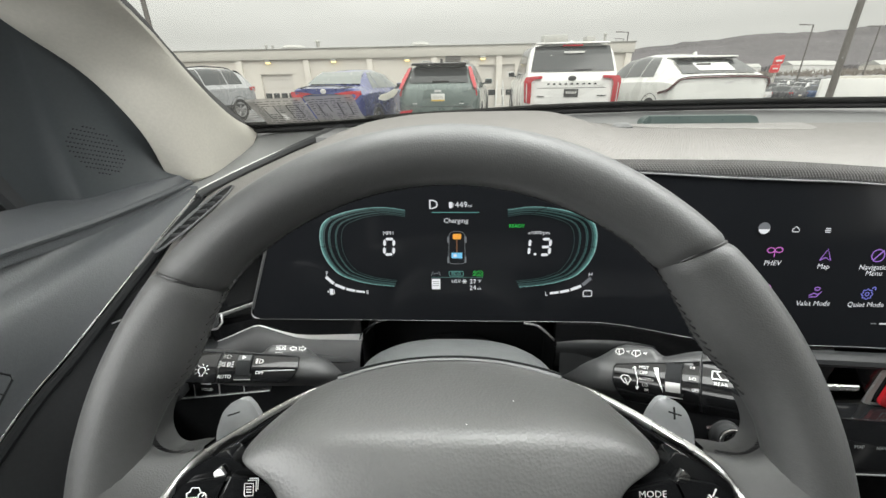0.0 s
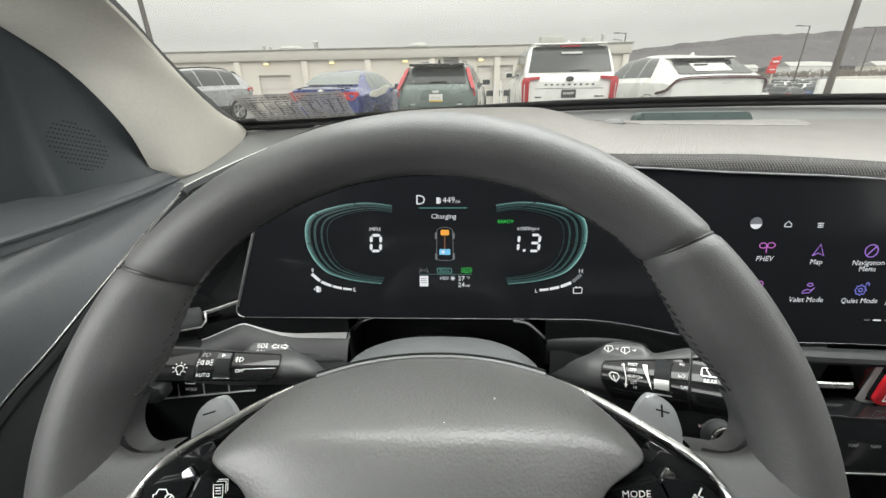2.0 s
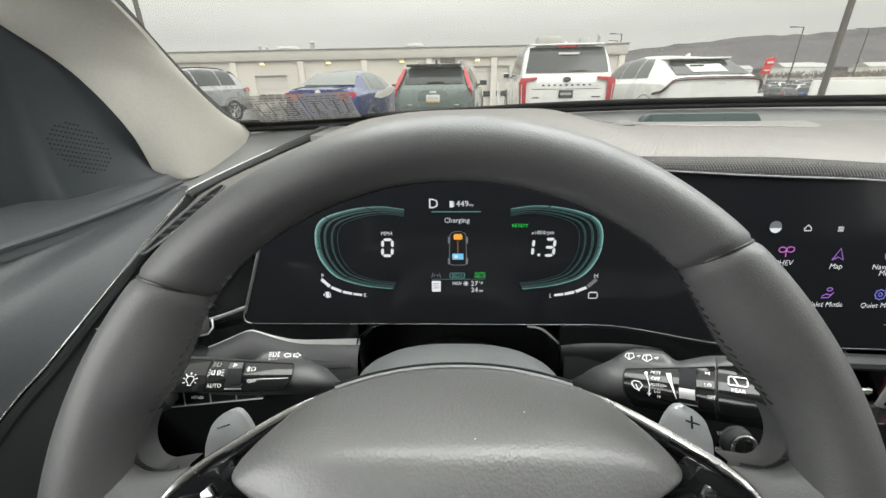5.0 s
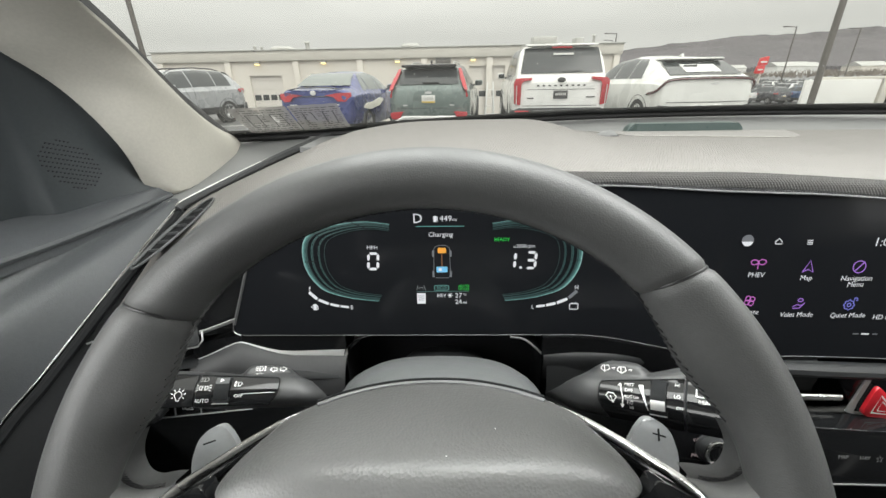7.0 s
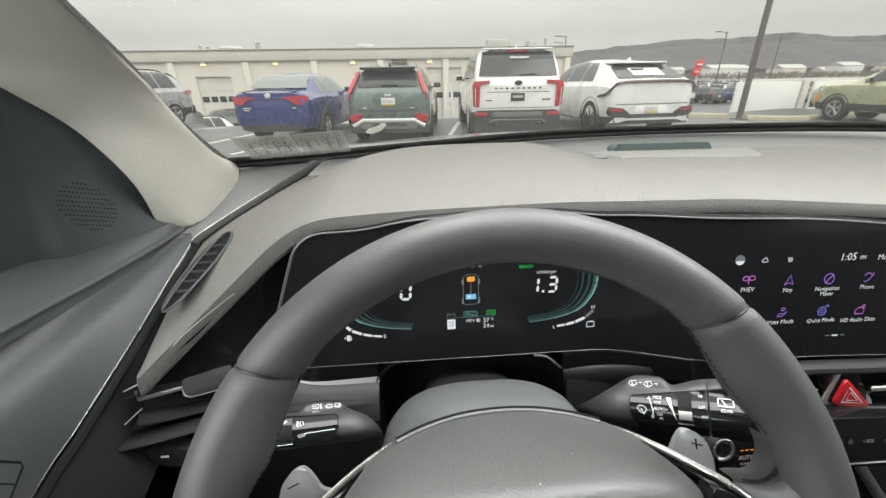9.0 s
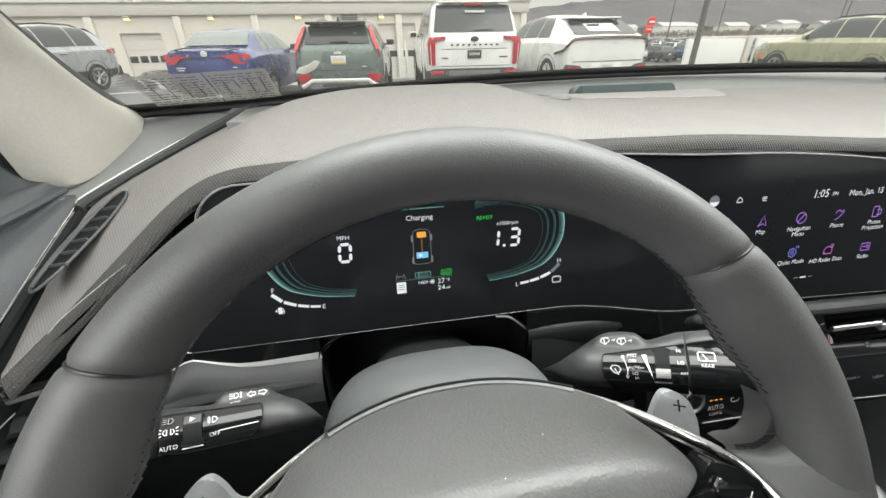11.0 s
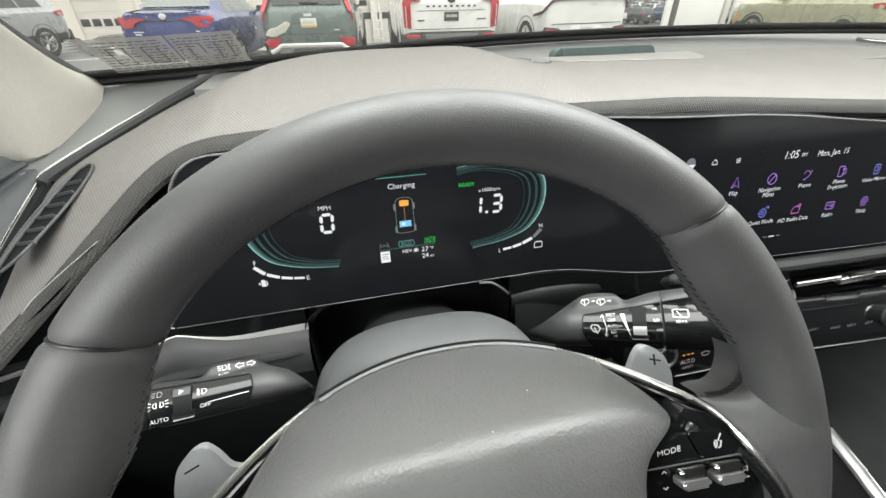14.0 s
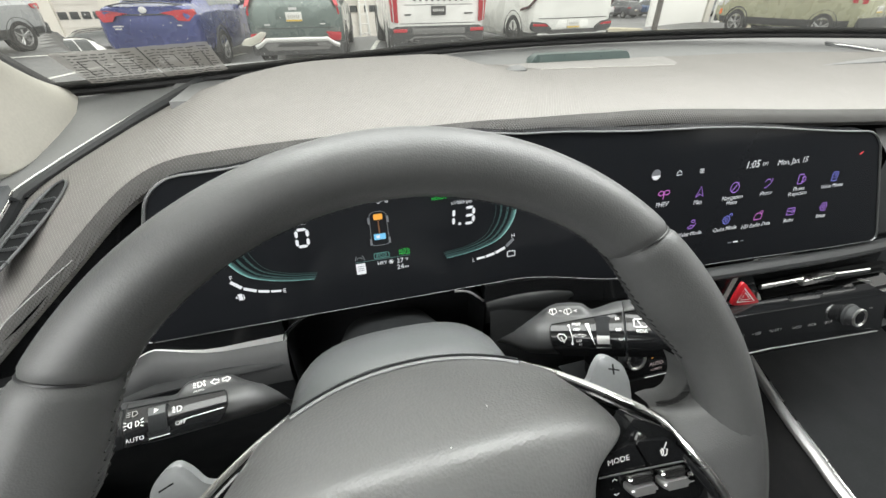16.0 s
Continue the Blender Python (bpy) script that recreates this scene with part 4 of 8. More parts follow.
for i, (a, b) in enumerate(zip(fuel, fuel[1:])):
    q = [Vector((*a, 0)).lerp(Vector((*b, 0)), t) for t in (0.06, 0.5, 0.94)]
    glyph("fuel_bar", strokes([[(p.x, p.y) for p in q]], 0.0030 - 0.0003 * i, on_screen), G_WHITE, cluster)
    q = [(-p.x, p.y) for p in q]
    glyph("charge_bar", strokes([q], 0.0032 - 0.0003 * i, on_screen), G_WHITE if i else G_GREY, cluster)
for words, size, x, z, mat in (("D", 0.0125, -0.0209, 1.0968, G_WHITE), ("449", 0.0076, 0.0046, 1.0967, G_WHITE), ("mi", 0.0042, 0.0124, 1.0958, G_WHITE), ("Charging", 0.0063, -0.0003, 1.0822, G_WHITE),
                               ("MPH", 0.0052, -0.0636, 1.0705, G_WHITE), ("READY", 0.0046, 0.0556, 1.0772, G_GREEN), ("x1000rpm", 0.0048, 0.076, 1.0709, G_WHITE),
                               ("F", 0.0056, -0.1253, 1.0311, G_WHITE), ("E", 0.0056, -0.0866, 1.012, G_WHITE), ("L", 0.0056, 0.0861, 1.0117, G_WHITE), ("H", 0.0056, 0.1261, 1.031, G_WHITE),
                               ("ECO", 0.0046, -0.0001, 1.0313, G_TEAL), ("AUTO", 0.0036, 0.0207, 1.0331, G_GREEN), ("HOLD", 0.0036, 0.0207, 1.0302, G_GREEN),
                               ("HEV", 0.0048, -0.0002, 1.0238, G_WHITE), ("27", 0.0066, 0.0158, 1.0235, G_WHITE), ("°F", 0.0040, 0.0218, 1.0240, G_WHITE), ("24", 0.0066, 0.0158, 1.0173, G_WHITE), ("mi", 0.0042, 0.0217, 1.0168, G_WHITE)):
    word(words, size * 0.98, x, z, mat, cluster, stretch=1.02)


def seven(figure, x, z, w, h, t, parent):
    on = {"0": "abcdef", "1": "bc", "3": "abgcd"}[figure]
    lines = {"a": ((0, 1), (1, 1)), "b": ((1, 1), (1, 0.5)), "c": ((1, 0.5), (1, 0)), "d": ((0, 0), (1, 0)), "e": ((0, 0.5), (0, 0)), "f": ((0, 1), (0, 0.5)), "g": ((0, 0.5), (1, 0.5))}
    outs = []
    for s in on:
        (u0, v0), (u1, v1) = lines[s]
        p, q = Vector((x + u0 * w + (v0 - 0.5) * 0.001, z + v0 * h)), Vector((x + u1 * w + (v1 - 0.5) * 0.001, z + v1 * h))
        d = (q - p).normalized()
        nn = Vector((-d.y, d.x)) * t / 2
        p, q = p + d * t * 0.18, q - d * t * 0.18
        outs.append([(p.x, p.y), (p.x + d.x * t / 2 + nn.x, p.y + d.y * t / 2 + nn.y), (q.x - d.x * t / 2 + nn.x, q.y - d.y * t / 2 + nn.y), (q.x, q.y), (q.x - d.x * t / 2 - nn.x, q.y - d.y * t / 2 - nn.y), (p.x + d.x * t / 2 - nn.x, p.y + d.y * t / 2 - nn.y)])
    glyph("figure", filled(outs, on_screen), G_WHITE, parent)


seven("0", -0.0678, 1.0502, 0.0088, 0.0148, 0.0026, cluster)
seven("1", 0.0612, 1.0502, 0.0068, 0.0148, 0.0026, cluster)
glyph("figure", filled([rect(0.0722, 1.0495, 0.0746, 1.0519, 0.0006)], on_screen), G_WHITE, cluster)
seven("3", 0.0786, 1.0502, 0.0082, 0.0148, 0.0026, cluster)
glyph("rule", strokes([[(-0.0226, 1.0899), (0.021, 1.0898)]], 0.0007, on_screen), G_TEAL, cluster)
glyph("rule", strokes([[(-0.0237, 1.0277), (0.0255, 1.0278)]], 0.0005, on_screen), G_TEAL_DIM, cluster)
glyph("eco_frame", strokes([rect(-0.0068, 1.0290, 0.0066, 1.0337, 0.0012)], 0.0005, on_screen, closed=True), G_TEAL, cluster)
glyph("pump_icon", filled([rect(-0.0066, 1.0938, -0.0036, 1.0993, 0.0004), rect(-0.0033, 1.0945, -0.0026, 1.0985)], on_screen), G_WHITE, cluster)
glyph("pump_icon", filled([rect(-0.1240, 1.0095, -0.1205, 1.0155, 0.0004), rect(-0.1200, 1.010, -0.1192, 1.0145), [(-0.1265, 1.0125), (-0.1248, 1.0138), (-0.1248, 1.0112)]], on_screen), G_WHITE, cluster)
glyph("battery_icon", strokes([rect(0.1208, 1.0095, 0.1286, 1.0150, 0.001)], 0.0008, on_screen, closed=True), G_WHITE, cluster)
glyph("battery_icon", filled([rect(0.1222, 1.0150, 0.1240, 1.0160), rect(0.1254, 1.0150, 0.1272, 1.0160)], on_screen), G_WHITE, cluster)
glyph("trunk_motor_icon", filled([rect(-0.0033, 1.0648, 0.0046, 1.0700, 0.0016)], on_screen), G_ORANGE, cluster)
glyph("drive_line", filled([rect(0.0000, 1.0520, 0.0011, 1.0640)], on_screen), G_AMBER_DIM, cluster)
glyph("battery_pack", filled([rect(-0.0046, 1.0465, 0.0056, 1.0520, 0.0006)], on_screen), G_BLUE, cluster)
glyph("battery_pack_mark", filled([rect(-0.0026, 1.0480, 0.0004, 1.0506, 0.0004)], on_screen, 0.0004), G_WHITE, cluster)
glyph("car_outline", strokes([rounded([(-0.0072, 1.0412), (0.0084, 1.0412), (0.0078, 1.0700), (0.004, 1.0722), (-0.003, 1.0722), (-0.0066, 1.0700)], 0.004)], 0.0005, on_screen, 0.0001, closed=True), G_GREY, cluster)
for x in (-0.0075, 0.0087):
    for z in (1.0450, 1.0645):
        glyph("wheel_mark", filled([rect(x - 0.0009, z - 0.003, x + 0.0009, z + 0.003, 0.0005)], on_screen, 0.00015), G_GREY, cluster)
glyph("message_page", filled([rect(-0.0236, 1.0157, -0.0154, 1.0262, 0.0006)], on_screen), G_WHITE, cluster)
glyph("page_print", strokes([[(-0.0222, z), (-0.0170, z)] for z in (1.0235, 1.0215, 1.0195)], 0.0006, on_screen, 0.0004), G_GREY, cluster)
glyph("lane_icon", strokes([[(-0.0238, 1.0292), (-0.0222, 1.0338)], [(-0.0153, 1.0292), (-0.0169, 1.0338)], [(-0.0215, 1.0300), (-0.0212, 1.0318), (-0.0180, 1.0318), (-0.0176, 1.0300)]], 0.0006, on_screen), G_GREY, cluster)
glyph("frost_icon", strokes([[(0.0078 + 0.0024 * math.cos(a), 1.0238 + 0.0024 * math.sin(a)), (0.0078 - 0.0024 * math.cos(a), 1.0238 - 0.0024 * math.sin(a))] for a in (0, math.pi / 3, 2 * math.pi / 3)], 0.0007, on_screen), G_WHITE, cluster)

# ---- what the touchscreen shows ----
touch = thing("touchscreen_menu", "lit touchscreen menu with violet icons and white captions", "touchscreen menu", (0.38, 0.34, 1.04))
for x, z, cap, mat in ((0.2745, 1.0613, "PHEV", G_PINK), (0.3174, 1.0585, "Map", G_PURPLE), (0.3602, 1.0577, "Navigation\nMenu", G_PURPLE), (0.4034, 1.0573, "Phone", G_PURPLE), (0.4476, 1.0566, "Phone\nProjection", G_PURPLE), (0.4950, 1.0545, "Voice Memo", G_INDIGO),
                       (0.2719, 1.0280, "Climate", G_PINK), (0.3148, 1.0255, "Valet Mode", G_PURPLE), (0.3591, 1.0247, "Quiet Mode", G_INDIGO), (0.4002, 1.0229, "HD Radio Data", G_PINK), (0.4450, 1.0220, "Radio", G_PURPLE), (0.4918, 1.0210, "Setup", G_PURPLE)):
    two = "\n" in cap
    word(cap, 0.0062, x - 0.0006, z - (0.0128 if two else 0.0103), G_WHITE, touch, shear=0.12)
    r = 0.0052
    if cap == "PHEV":
        ls = [arc(x - 0.0032, z + 0.001, 0.0030, 0, 360, 12, 0.0022), arc(x + 0.0034, z + 0.0012, 0.0032, 0, 360, 12, 0.0022), [(x, z + 0.001), (x, z - 0.005)]]
    elif cap == "Map":
        ls = [[(x - 0.0045, z - 0.005), (x + 0.001, z + 0.005), (x + 0.0045, z - 0.005), (x + 0.0002, z - 0.0025), (x - 0.0045, z - 0.005)]]
    elif cap.startswith("Nav"):
        ls = [arc(x, z, r, 0, 360, 20), [(x - 0.0035, z - 0.0042), (x + 0.001, z + 0.001), (x + 0.0042, z + 0.0045), (x - 0.001, z - 0.001), (x - 0.0035, z - 0.0042)]]
    elif cap == "Phone":
        ls = [[(x - 0.0045, z - 0.004), (x - 0.003, z - 0.0048), (x + 0.002, z - 0.001), (x + 0.0046, z + 0.003), (x + 0.0036, z + 0.0046)], arc(x - 0.001, z + 0.0006, 0.0036, 20, 170, 8)]
    elif cap.startswith("Phone\n"):
        ls = [rect(x - 0.0045, z - 0.005, x + 0.002, z + 0.005, 0.001) + [(x - 0.0045, z - 0.004)], rect(x + 0.0005, z - 0.003, x + 0.0052, z + 0.002, 0.0008)]
    elif cap == "Voice Memo":
        ls = [rect(x - 0.0036, z - 0.005, x + 0.0036, z + 0.0045, 0.001) + [(x - 0.0036, z - 0.004)], rect(x - 0.0012, z - 0.002, x + 0.0012, z + 0.0025, 0.001)]
    elif cap == "Climate":
        ls = [arc(x + 0.0026 * math.cos(a), z + 0.0026 * math.sin(a), 0.0022, 0, 360, 10) for a in (0.6, 2.17, 3.74, 5.31)]
    elif cap == "Valet Mode":
        ls = [[(x - 0.005, z - 0.003), (x - 0.001, z - 0.001), (x + 0.002, z - 0.002), (x + 0.005, z + 0.0005), (x + 0.001, z - 0.0042), (x - 0.005, z - 0.0045)], arc(x + 0.001, z + 0.003, 0.0022, 0, 360, 10, 0.0014)]
    elif cap == "Quiet Mode":
        ls = [[(x - 0.001 + (0.0042 + 0.0006 * math.cos(8 * a)) * math.cos(a), z - 0.0008 + (0.0042 + 0.0006 * math.cos(8 * a)) * math.sin(a)) for a in np.linspace(0, 2 * math.pi, 33)], arc(x - 0.001, z - 0.0008, 0.0016, 0, 360, 10), arc(x + 0.004, z + 0.0042, 0.0014, -60, 200, 8)]
    elif cap.startswith("HD"):
        ls = [[(x - 0.005, z - 0.004), (x + 0.004, z - 0.004), (x + 0.0048, z), (x + 0.0025, z + 0.0028), (x - 0.0025, z + 0.0028), (x - 0.005, z - 0.0004), (x - 0.005, z - 0.004)], arc(x + 0.0036, z + 0.0036, 0.0016, 0, 360, 8)]
    elif cap == "Radio":
        ls = [rect(x - 0.0052, z - 0.004, x + 0.0052, z + 0.0032, 0.001) + [(x - 0.0052, z - 0.003)], arc(x + 0.0022, z - 0.0004, 0.0015, 0, 360, 8), [(x - 0.0036, z), (x - 0.0006, z)]]
    else:
        ls = [[(x + (0.0044 + 0.0008 * math.cos(6 * a)) * math.cos(a), z + (0.0044 + 0.0008 * math.cos(6 * a)) * math.sin(a)) for a in np.linspace(0, 2 * math.pi, 37)], arc(x, z, 0.0017, 0, 360, 10)]
    glyph("icon", strokes(ls, 0.00085, on_screen), mat, touch)
glyph("round_icon", filled([arc(0.2627, 1.0811, 0.0050, 0, 350, 20)], on_screen), G_GREY, touch)
glyph("round_icon_half", filled([arc(0.2627, 1.0811, 0.0048, 190, 350, 12)], on_screen, 0.0004), G_WHITE, touch)
glyph("home_icon", strokes([[(0.2862, 1.0780), (0.2862, 1.0800), (0.2889, 1.0826), (0.2916, 1.0800), (0.2916, 1.0780), (0.2862, 1.0780)]], 0.0008, on_screen), G_WHITE, touch)
glyph("menu_icon", strokes([[(0.3128, z), (0.3174, z)] for z in (1.0777, 1.0792, 1.0807)], 0.0008, on_screen), G_WHITE, touch)
word("1:05", 0.0105, 0.3765, 1.0788, G_WHITE, touch, shear=0.12)
word("PM", 0.0052, 0.3925, 1.0777, G_WHITE, touch, shear=0.12)
word("Mon, Jan. 15", 0.0080, 0.4285, 1.0770, G_WHITE, touch, shear=0.12)
glyph("page_dots", strokes([[(0.3665, 0.9972), (0.3715, 0.9972)], [(0.3835, 0.9970), (0.3880, 0.9970)]], 0.0010, on_screen), G_GREY, touch)
glyph("page_dots", strokes([[(0.3740, 0.9972), (0.3805, 0.9970)]], 0.0014, on_screen), G_WHITE, touch)
glyph("warning_dot", strokes([[(0.5215, 1.0750), (0.526, 1.0772)]], 0.0020, on_screen), G_RED, touch)


# ---- centre stack: vents, hazard switch, touch control strip ----
def on_vents(x, z, w=0.0):
    return Vector((x, 0.322 + 0.1 * (z - 0.925) - w, z))


def on_panel(x, z, w=0.0):
    return Vector((x, 0.285 + 0.35 * (z - 0.905) - w, z))


stack = thing("centre_air_vents", "black centre air vents with chrome blades and silver lower line", "air vent", (0.44, 0.34, 0.91))
part("recess", prism(rect(0.292, 0.897, 0.660, 0.9585, 0.004), lambda u, v, w: on_vents(u, v, w - 0.022), 0.003), M_GLOSS, stack, "glossy black vent recess")
part("blade", sweep([on_vents(x, z, 0.004) for x, z in ((0.326, 0.9377), (0.366, 0.9365))], 0.0022, 0.0034, 8, up=(0, 0, 1)), M_CHROME, stack, "chrome blade")
part("blade", sweep([on_vents(x, z, 0.004) for x, z in ((0.428, 0.9340), (0.492, 0.9320))], 0.0022, 0.0034, 8, up=(0, 0, 1)), M_CHROME, stack, "chrome blade")
part("slider", box(on_vents(0.515, 0.9300, 0.004), (0.052, 0.010, 0.009), 0.002), M_CHROME, stack, "chrome slider")
part("blade", sweep([on_vents(x, z, 0.004) for x, z in ((0.540, 0.9290), (0.604, 0.9245))], 0.0022, 0.0034, 8, up=(0, 0, 1)), M_CHROME, stack, "chrome blade")
part("lower_floor", sheet([[on_vents(x, 0.9125 - 0.01 * (x - 0.3) * 0.5, -0.020), on_vents(x, 0.9035 - 0.01 * (x - 0.3), 0.010)] for x in np.linspace(0.294, 0.655, 8)]), M_GLOSS, stack)
part("silver_line", sweep(catmull([on_vents(0.285, 0.905, 0.016), on_vents(0.37, 0.9025, 0.012), on_vents(0.47, 0.8970, 0.010), on_vents(0.60, 0.890, 0.008), on_vents(0.66, 0.886, 0.006)], 6), 0.0026, 0.0019, 8), M_CHROME, stack, "bright lower line")
part("end_fin", prism([(0.600, 0.9085), (0.606, 0.9085), (0.655, 0.8935), (0.640, 0.893)], lambda u, v, w: on_vents(u, v, w), 0.004), M_SILVER, stack)
for k in range(3):
    part("slat", sweep([on_vents(x, 0.921 + 0.008 * (k - 1) - (x - 0.3) * 0.03, -0.008) for x in (0.45, 0.655)], 0.006, 0.0007, 6), M_BLACK, stack)
hazard = thing("hazard_switch", "red triangular hazard light switch on a silver plate", "hazard switch", (0.41, 0.32, 0.92))
part("plate", prism(rounded([(0.3565, 0.9600), (0.4056, 0.9585), (0.4440, 0.9010), (0.3890, 0.9080)], 0.002), lambda u, v, w: on_vents(u, v, w + 0.001), 0.004, 0.001), M_GLOSS, hazard, "gloss black plate")
part("surround", prism(rounded([(0.3720, 0.9235), (0.3800, 0.9215), (0.3865, 0.9110), (0.4400, 0.9045), (0.4300, 0.9230), (0.4240, 0.9300), (0.4280, 0.9165), (0.3780, 0.9235), (0.3850, 0.9600), (0.3800, 0.9560)], 0.0015), lambda u, v, w: on_vents(u, v, w + 0.0052), 0.002, 0.0006), M_SATIN, hazard, "satin silver surround")
tri_pts = [(0.3775, 0.9262), (0.4235, 0.9198), (0.3848, 0.9580)]
part("button_base", prism(rounded(tri_pts, 0.007), lambda u, v, w: on_vents(u, v, w + 0.006), 0.0048, 0.0004), M_GLOSS, hazard, "black button base")
part("button", prism(rounded(tri_pts, 0.007), lambda u, v, w: on_vents(u, v, w + 0.0108), 0.0032, 0.001), M_RED, hazard, "translucent red triangle button")
cen = Vector((0.3953, 0.9347))
for k, wd in ((0.55, 0.0018), (0.30, 0.0012)):
    tp = [(cen.x + (u - cen.x) * k, cen.y + (v - cen.y) * k) for u, v in tri_pts]
    part("triangle_line", strokes([tp], wd, lambda u, v, w: on_vents(u, v, w + 0.0145), closed=True), M_LABEL, hazard)
panel = thing("climate_touch_panel", "black gloss climate and media touch panel with two knobs", "control panel", (0.40, 0.29, 0.89))
part("face", prism(rounded([(0.196, 0.884), (0.600, 0.866), (0.600, 0.912), (0.196, 0.934)], 0.004), lambda u, v, w: on_panel(u, v, w - 0.02), 0.02, 0.002), M_GLOSS, panel)
part("top_line", sweep([on_panel(x, z, 0.001) for x, z in ((0.200, 0.9335), (0.285, 0.9308))], 0.0011, n=6), M_CHROME, panel, "thin chrome line")
part("lower_line", sweep([on_panel(x, z, 0.001) for x, z in ((0.255, 0.8815), (0.42, 0.8790), (0.592, 0.8665))], 0.0007, n=6), M_SILVER, panel)
part("housing", sheet([[on_panel(x, 0.882 - 0.03 * (x - 0.2), 0.0), on_panel(x, 0.870, -0.05), on_panel(x, 0.80, -0.12)] for x in np.linspace(0.18, 0.62, 6)]), M_BLACK, panel)
for kx, kz in ((0.2360, 0.9105), (0.5400, 0.8965)):
    nrm = Vector((0, -1, 0.35)).normalized()
    base_k = on_panel(kx, kz)
    q = nrm.to_track_quat("Z", "Y").to_matrix()
    knob = part("knob", turned([(0.0135, -0.001), (0.0135, 0.002), (0.0118, 0.003), (0.0112, 0.0095), (0.0105, 0.0110), (0.0085, 0.0111)], lambda x, y, h: base_k + q @ Vector((x, y, h)), 40), M_DARK, panel, "ribbed black knob")
    part("knob_ring", turned([(0.0112, 0.0100), (0.0112, 0.0115), (0.0104, 0.0121), (0.0090, 0.0118), (0.0084, 0.0111)], lambda x, y, h: base_k + q @ Vector((x, y, h)), 40), M_CHROME, knob, "chrome ring")
    part("knob_cap", turned([(0.0084, 0.0107), (0.0066, 0.0115), (0.0060, 0.0111), (0.001, 0.0115)], lambda x, y, h: base_k + q @ Vector((x, y, h)), 40), M_GLOSS, knob, "black cap")
    ribs = bmesh.new()
    for k in range(40):
        a = 2 * math.pi * k / 40
        rod(base_k + q @ Vector((0.0114 * math.cos(a), 0.0114 * math.sin(a), 0.003)), base_k + q @ Vector((0.0110 * math.cos(a), 0.0110 * math.sin(a), 0.0095)), 0.0004, n=5, bm=ribs)
    part("knob_ribs", ribs, M_DARK, knob)
for words, size, x, z, mat in (("VOL", 0.0038, 0.2245, 0.9170, G_PANEL), ("PWR", 0.0038, 0.2240, 0.9040, G_PANEL), ("FRONT", 0.0033, 0.2755, 0.9180, G_PANEL), ("AUTO", 0.0054, 0.2690, 0.8945, G_PANEL), ("CLIMATE", 0.0030, 0.2690, 0.8885, G_PANEL), ("REAR", 0.0033, 0.3000, 0.9128, G_PANEL),
                               ("MAP", 0.0038, 0.3502, 0.9030, M_LABEL_DIM), ("NAV", 0.0038, 0.3686, 0.9023, M_LABEL_DIM), ("< SEEK", 0.0038, 0.4011, 0.9006, M_LABEL_DIM), ("TRACK >", 0.0038, 0.4276, 0.8995, M_LABEL_DIM), ("RADIO", 0.0038, 0.4600, 0.8965, M_LABEL_DIM), ("MEDIA", 0.0038, 0.4830, 0.8950, M_LABEL_DIM), ("SETUP", 0.0038, 0.5078, 0.8935, M_LABEL_DIM), ("VOL", 0.0030, 0.5750, 0.8985, M_LABEL_DIM)):
    glyph("lettering", letters(words, size * 1.15, lambda u, v, w: on_panel(x + u, z + v, w), 0.0006), mat, panel)
glyph("amber_marks", strokes([[(0.2625 + 0.0052 * k, 0.9020), (0.2655 + 0.0052 * k, 0.9019)] for k in range(3)], 0.0012, on_panel, 0.0006), G_AMBER, panel)
glyph("demist_icon", strokes([arc(0.2655, 0.9175, 0.0045, 20, 160, 8, 0.0035), [(0.2615, 0.9185), (0.2640, 0.9150), (0.2670, 0.9150), (0.2697, 0.9185)], [(0.2650, 0.917), (0.2650, 0.914)], [(0.2662, 0.917), (0.2662, 0.914)]], 0.0006, on_panel, 0.0006), G_PANEL, panel)
glyph("rear_demist_icon", strokes([rect(0.2880, 0.9100, 0.2940, 0.9150, 0.001) + [(0.2880, 0.911)], [(0.2900, 0.913), (0.2900, 0.909)], [(0.2915, 0.913), (0.2915, 0.909)]], 0.0006, on_panel, 0.0006), G_PANEL, panel)
glyph("recirculate_icon", strokes([arc(0.2900, 0.8995, 0.0048, 0, 330, 14, 0.0022)], 0.0007, on_panel, 0.0006), G_PANEL, panel)
glyph("divider", strokes([[(0.3070, 0.9150), (0.3050, 0.8960)]], 0.0004, on_panel, 0.0006), M_LABEL_DIM, panel)
glyph("star_icon", strokes([[(0.3811 + (0.0030 if k % 2 == 0 else 0.0013) * math.sin(k * math.pi / 5), 0.9015 + (0.0030 if k % 2 == 0 else 0.0013) * math.cos(k * math.pi / 5)) for k in range(10)]], 0.0005, on_panel, 0.0006, closed=True), M_LABEL_DIM, panel)
# centre console with its bright edge
console = thing("centre_console", "gloss black centre console with bright silver side edge", "centre console", (0.55, 0.1, 0.4))
edge_c = catmull([(0.600, 0.46, 0.738), (0.556, 0.3386, 0.722), (0.5265, 0.2598, 0.720), (0.5100, 0.207, 0.720), (0.4965, 0.166, 0.720), (0.47, 0.05, 0.720), (0.46, -0.3, 0.720)], 6)
part("side_edge", sweep(edge_c, 0.008, 0.005, 10), M_SILVER, console, "satin silver edge")
part("inner_line", sweep([p + Vector((0.012, 0.0, -0.001)) for p in edge_c], 0.0015, n=6), M_GLOSS, console)
part("side_wall", sheet([[p, p + Vector((-0.012, -0.004, -0.02)), p + Vector((-0.03, 0, -0.16)), p + Vector((-0.03, 0, -0.34))] for p in edge_c], 0.01, (1, 0, 0)), M_CARPET, console, "dark soft side wall")
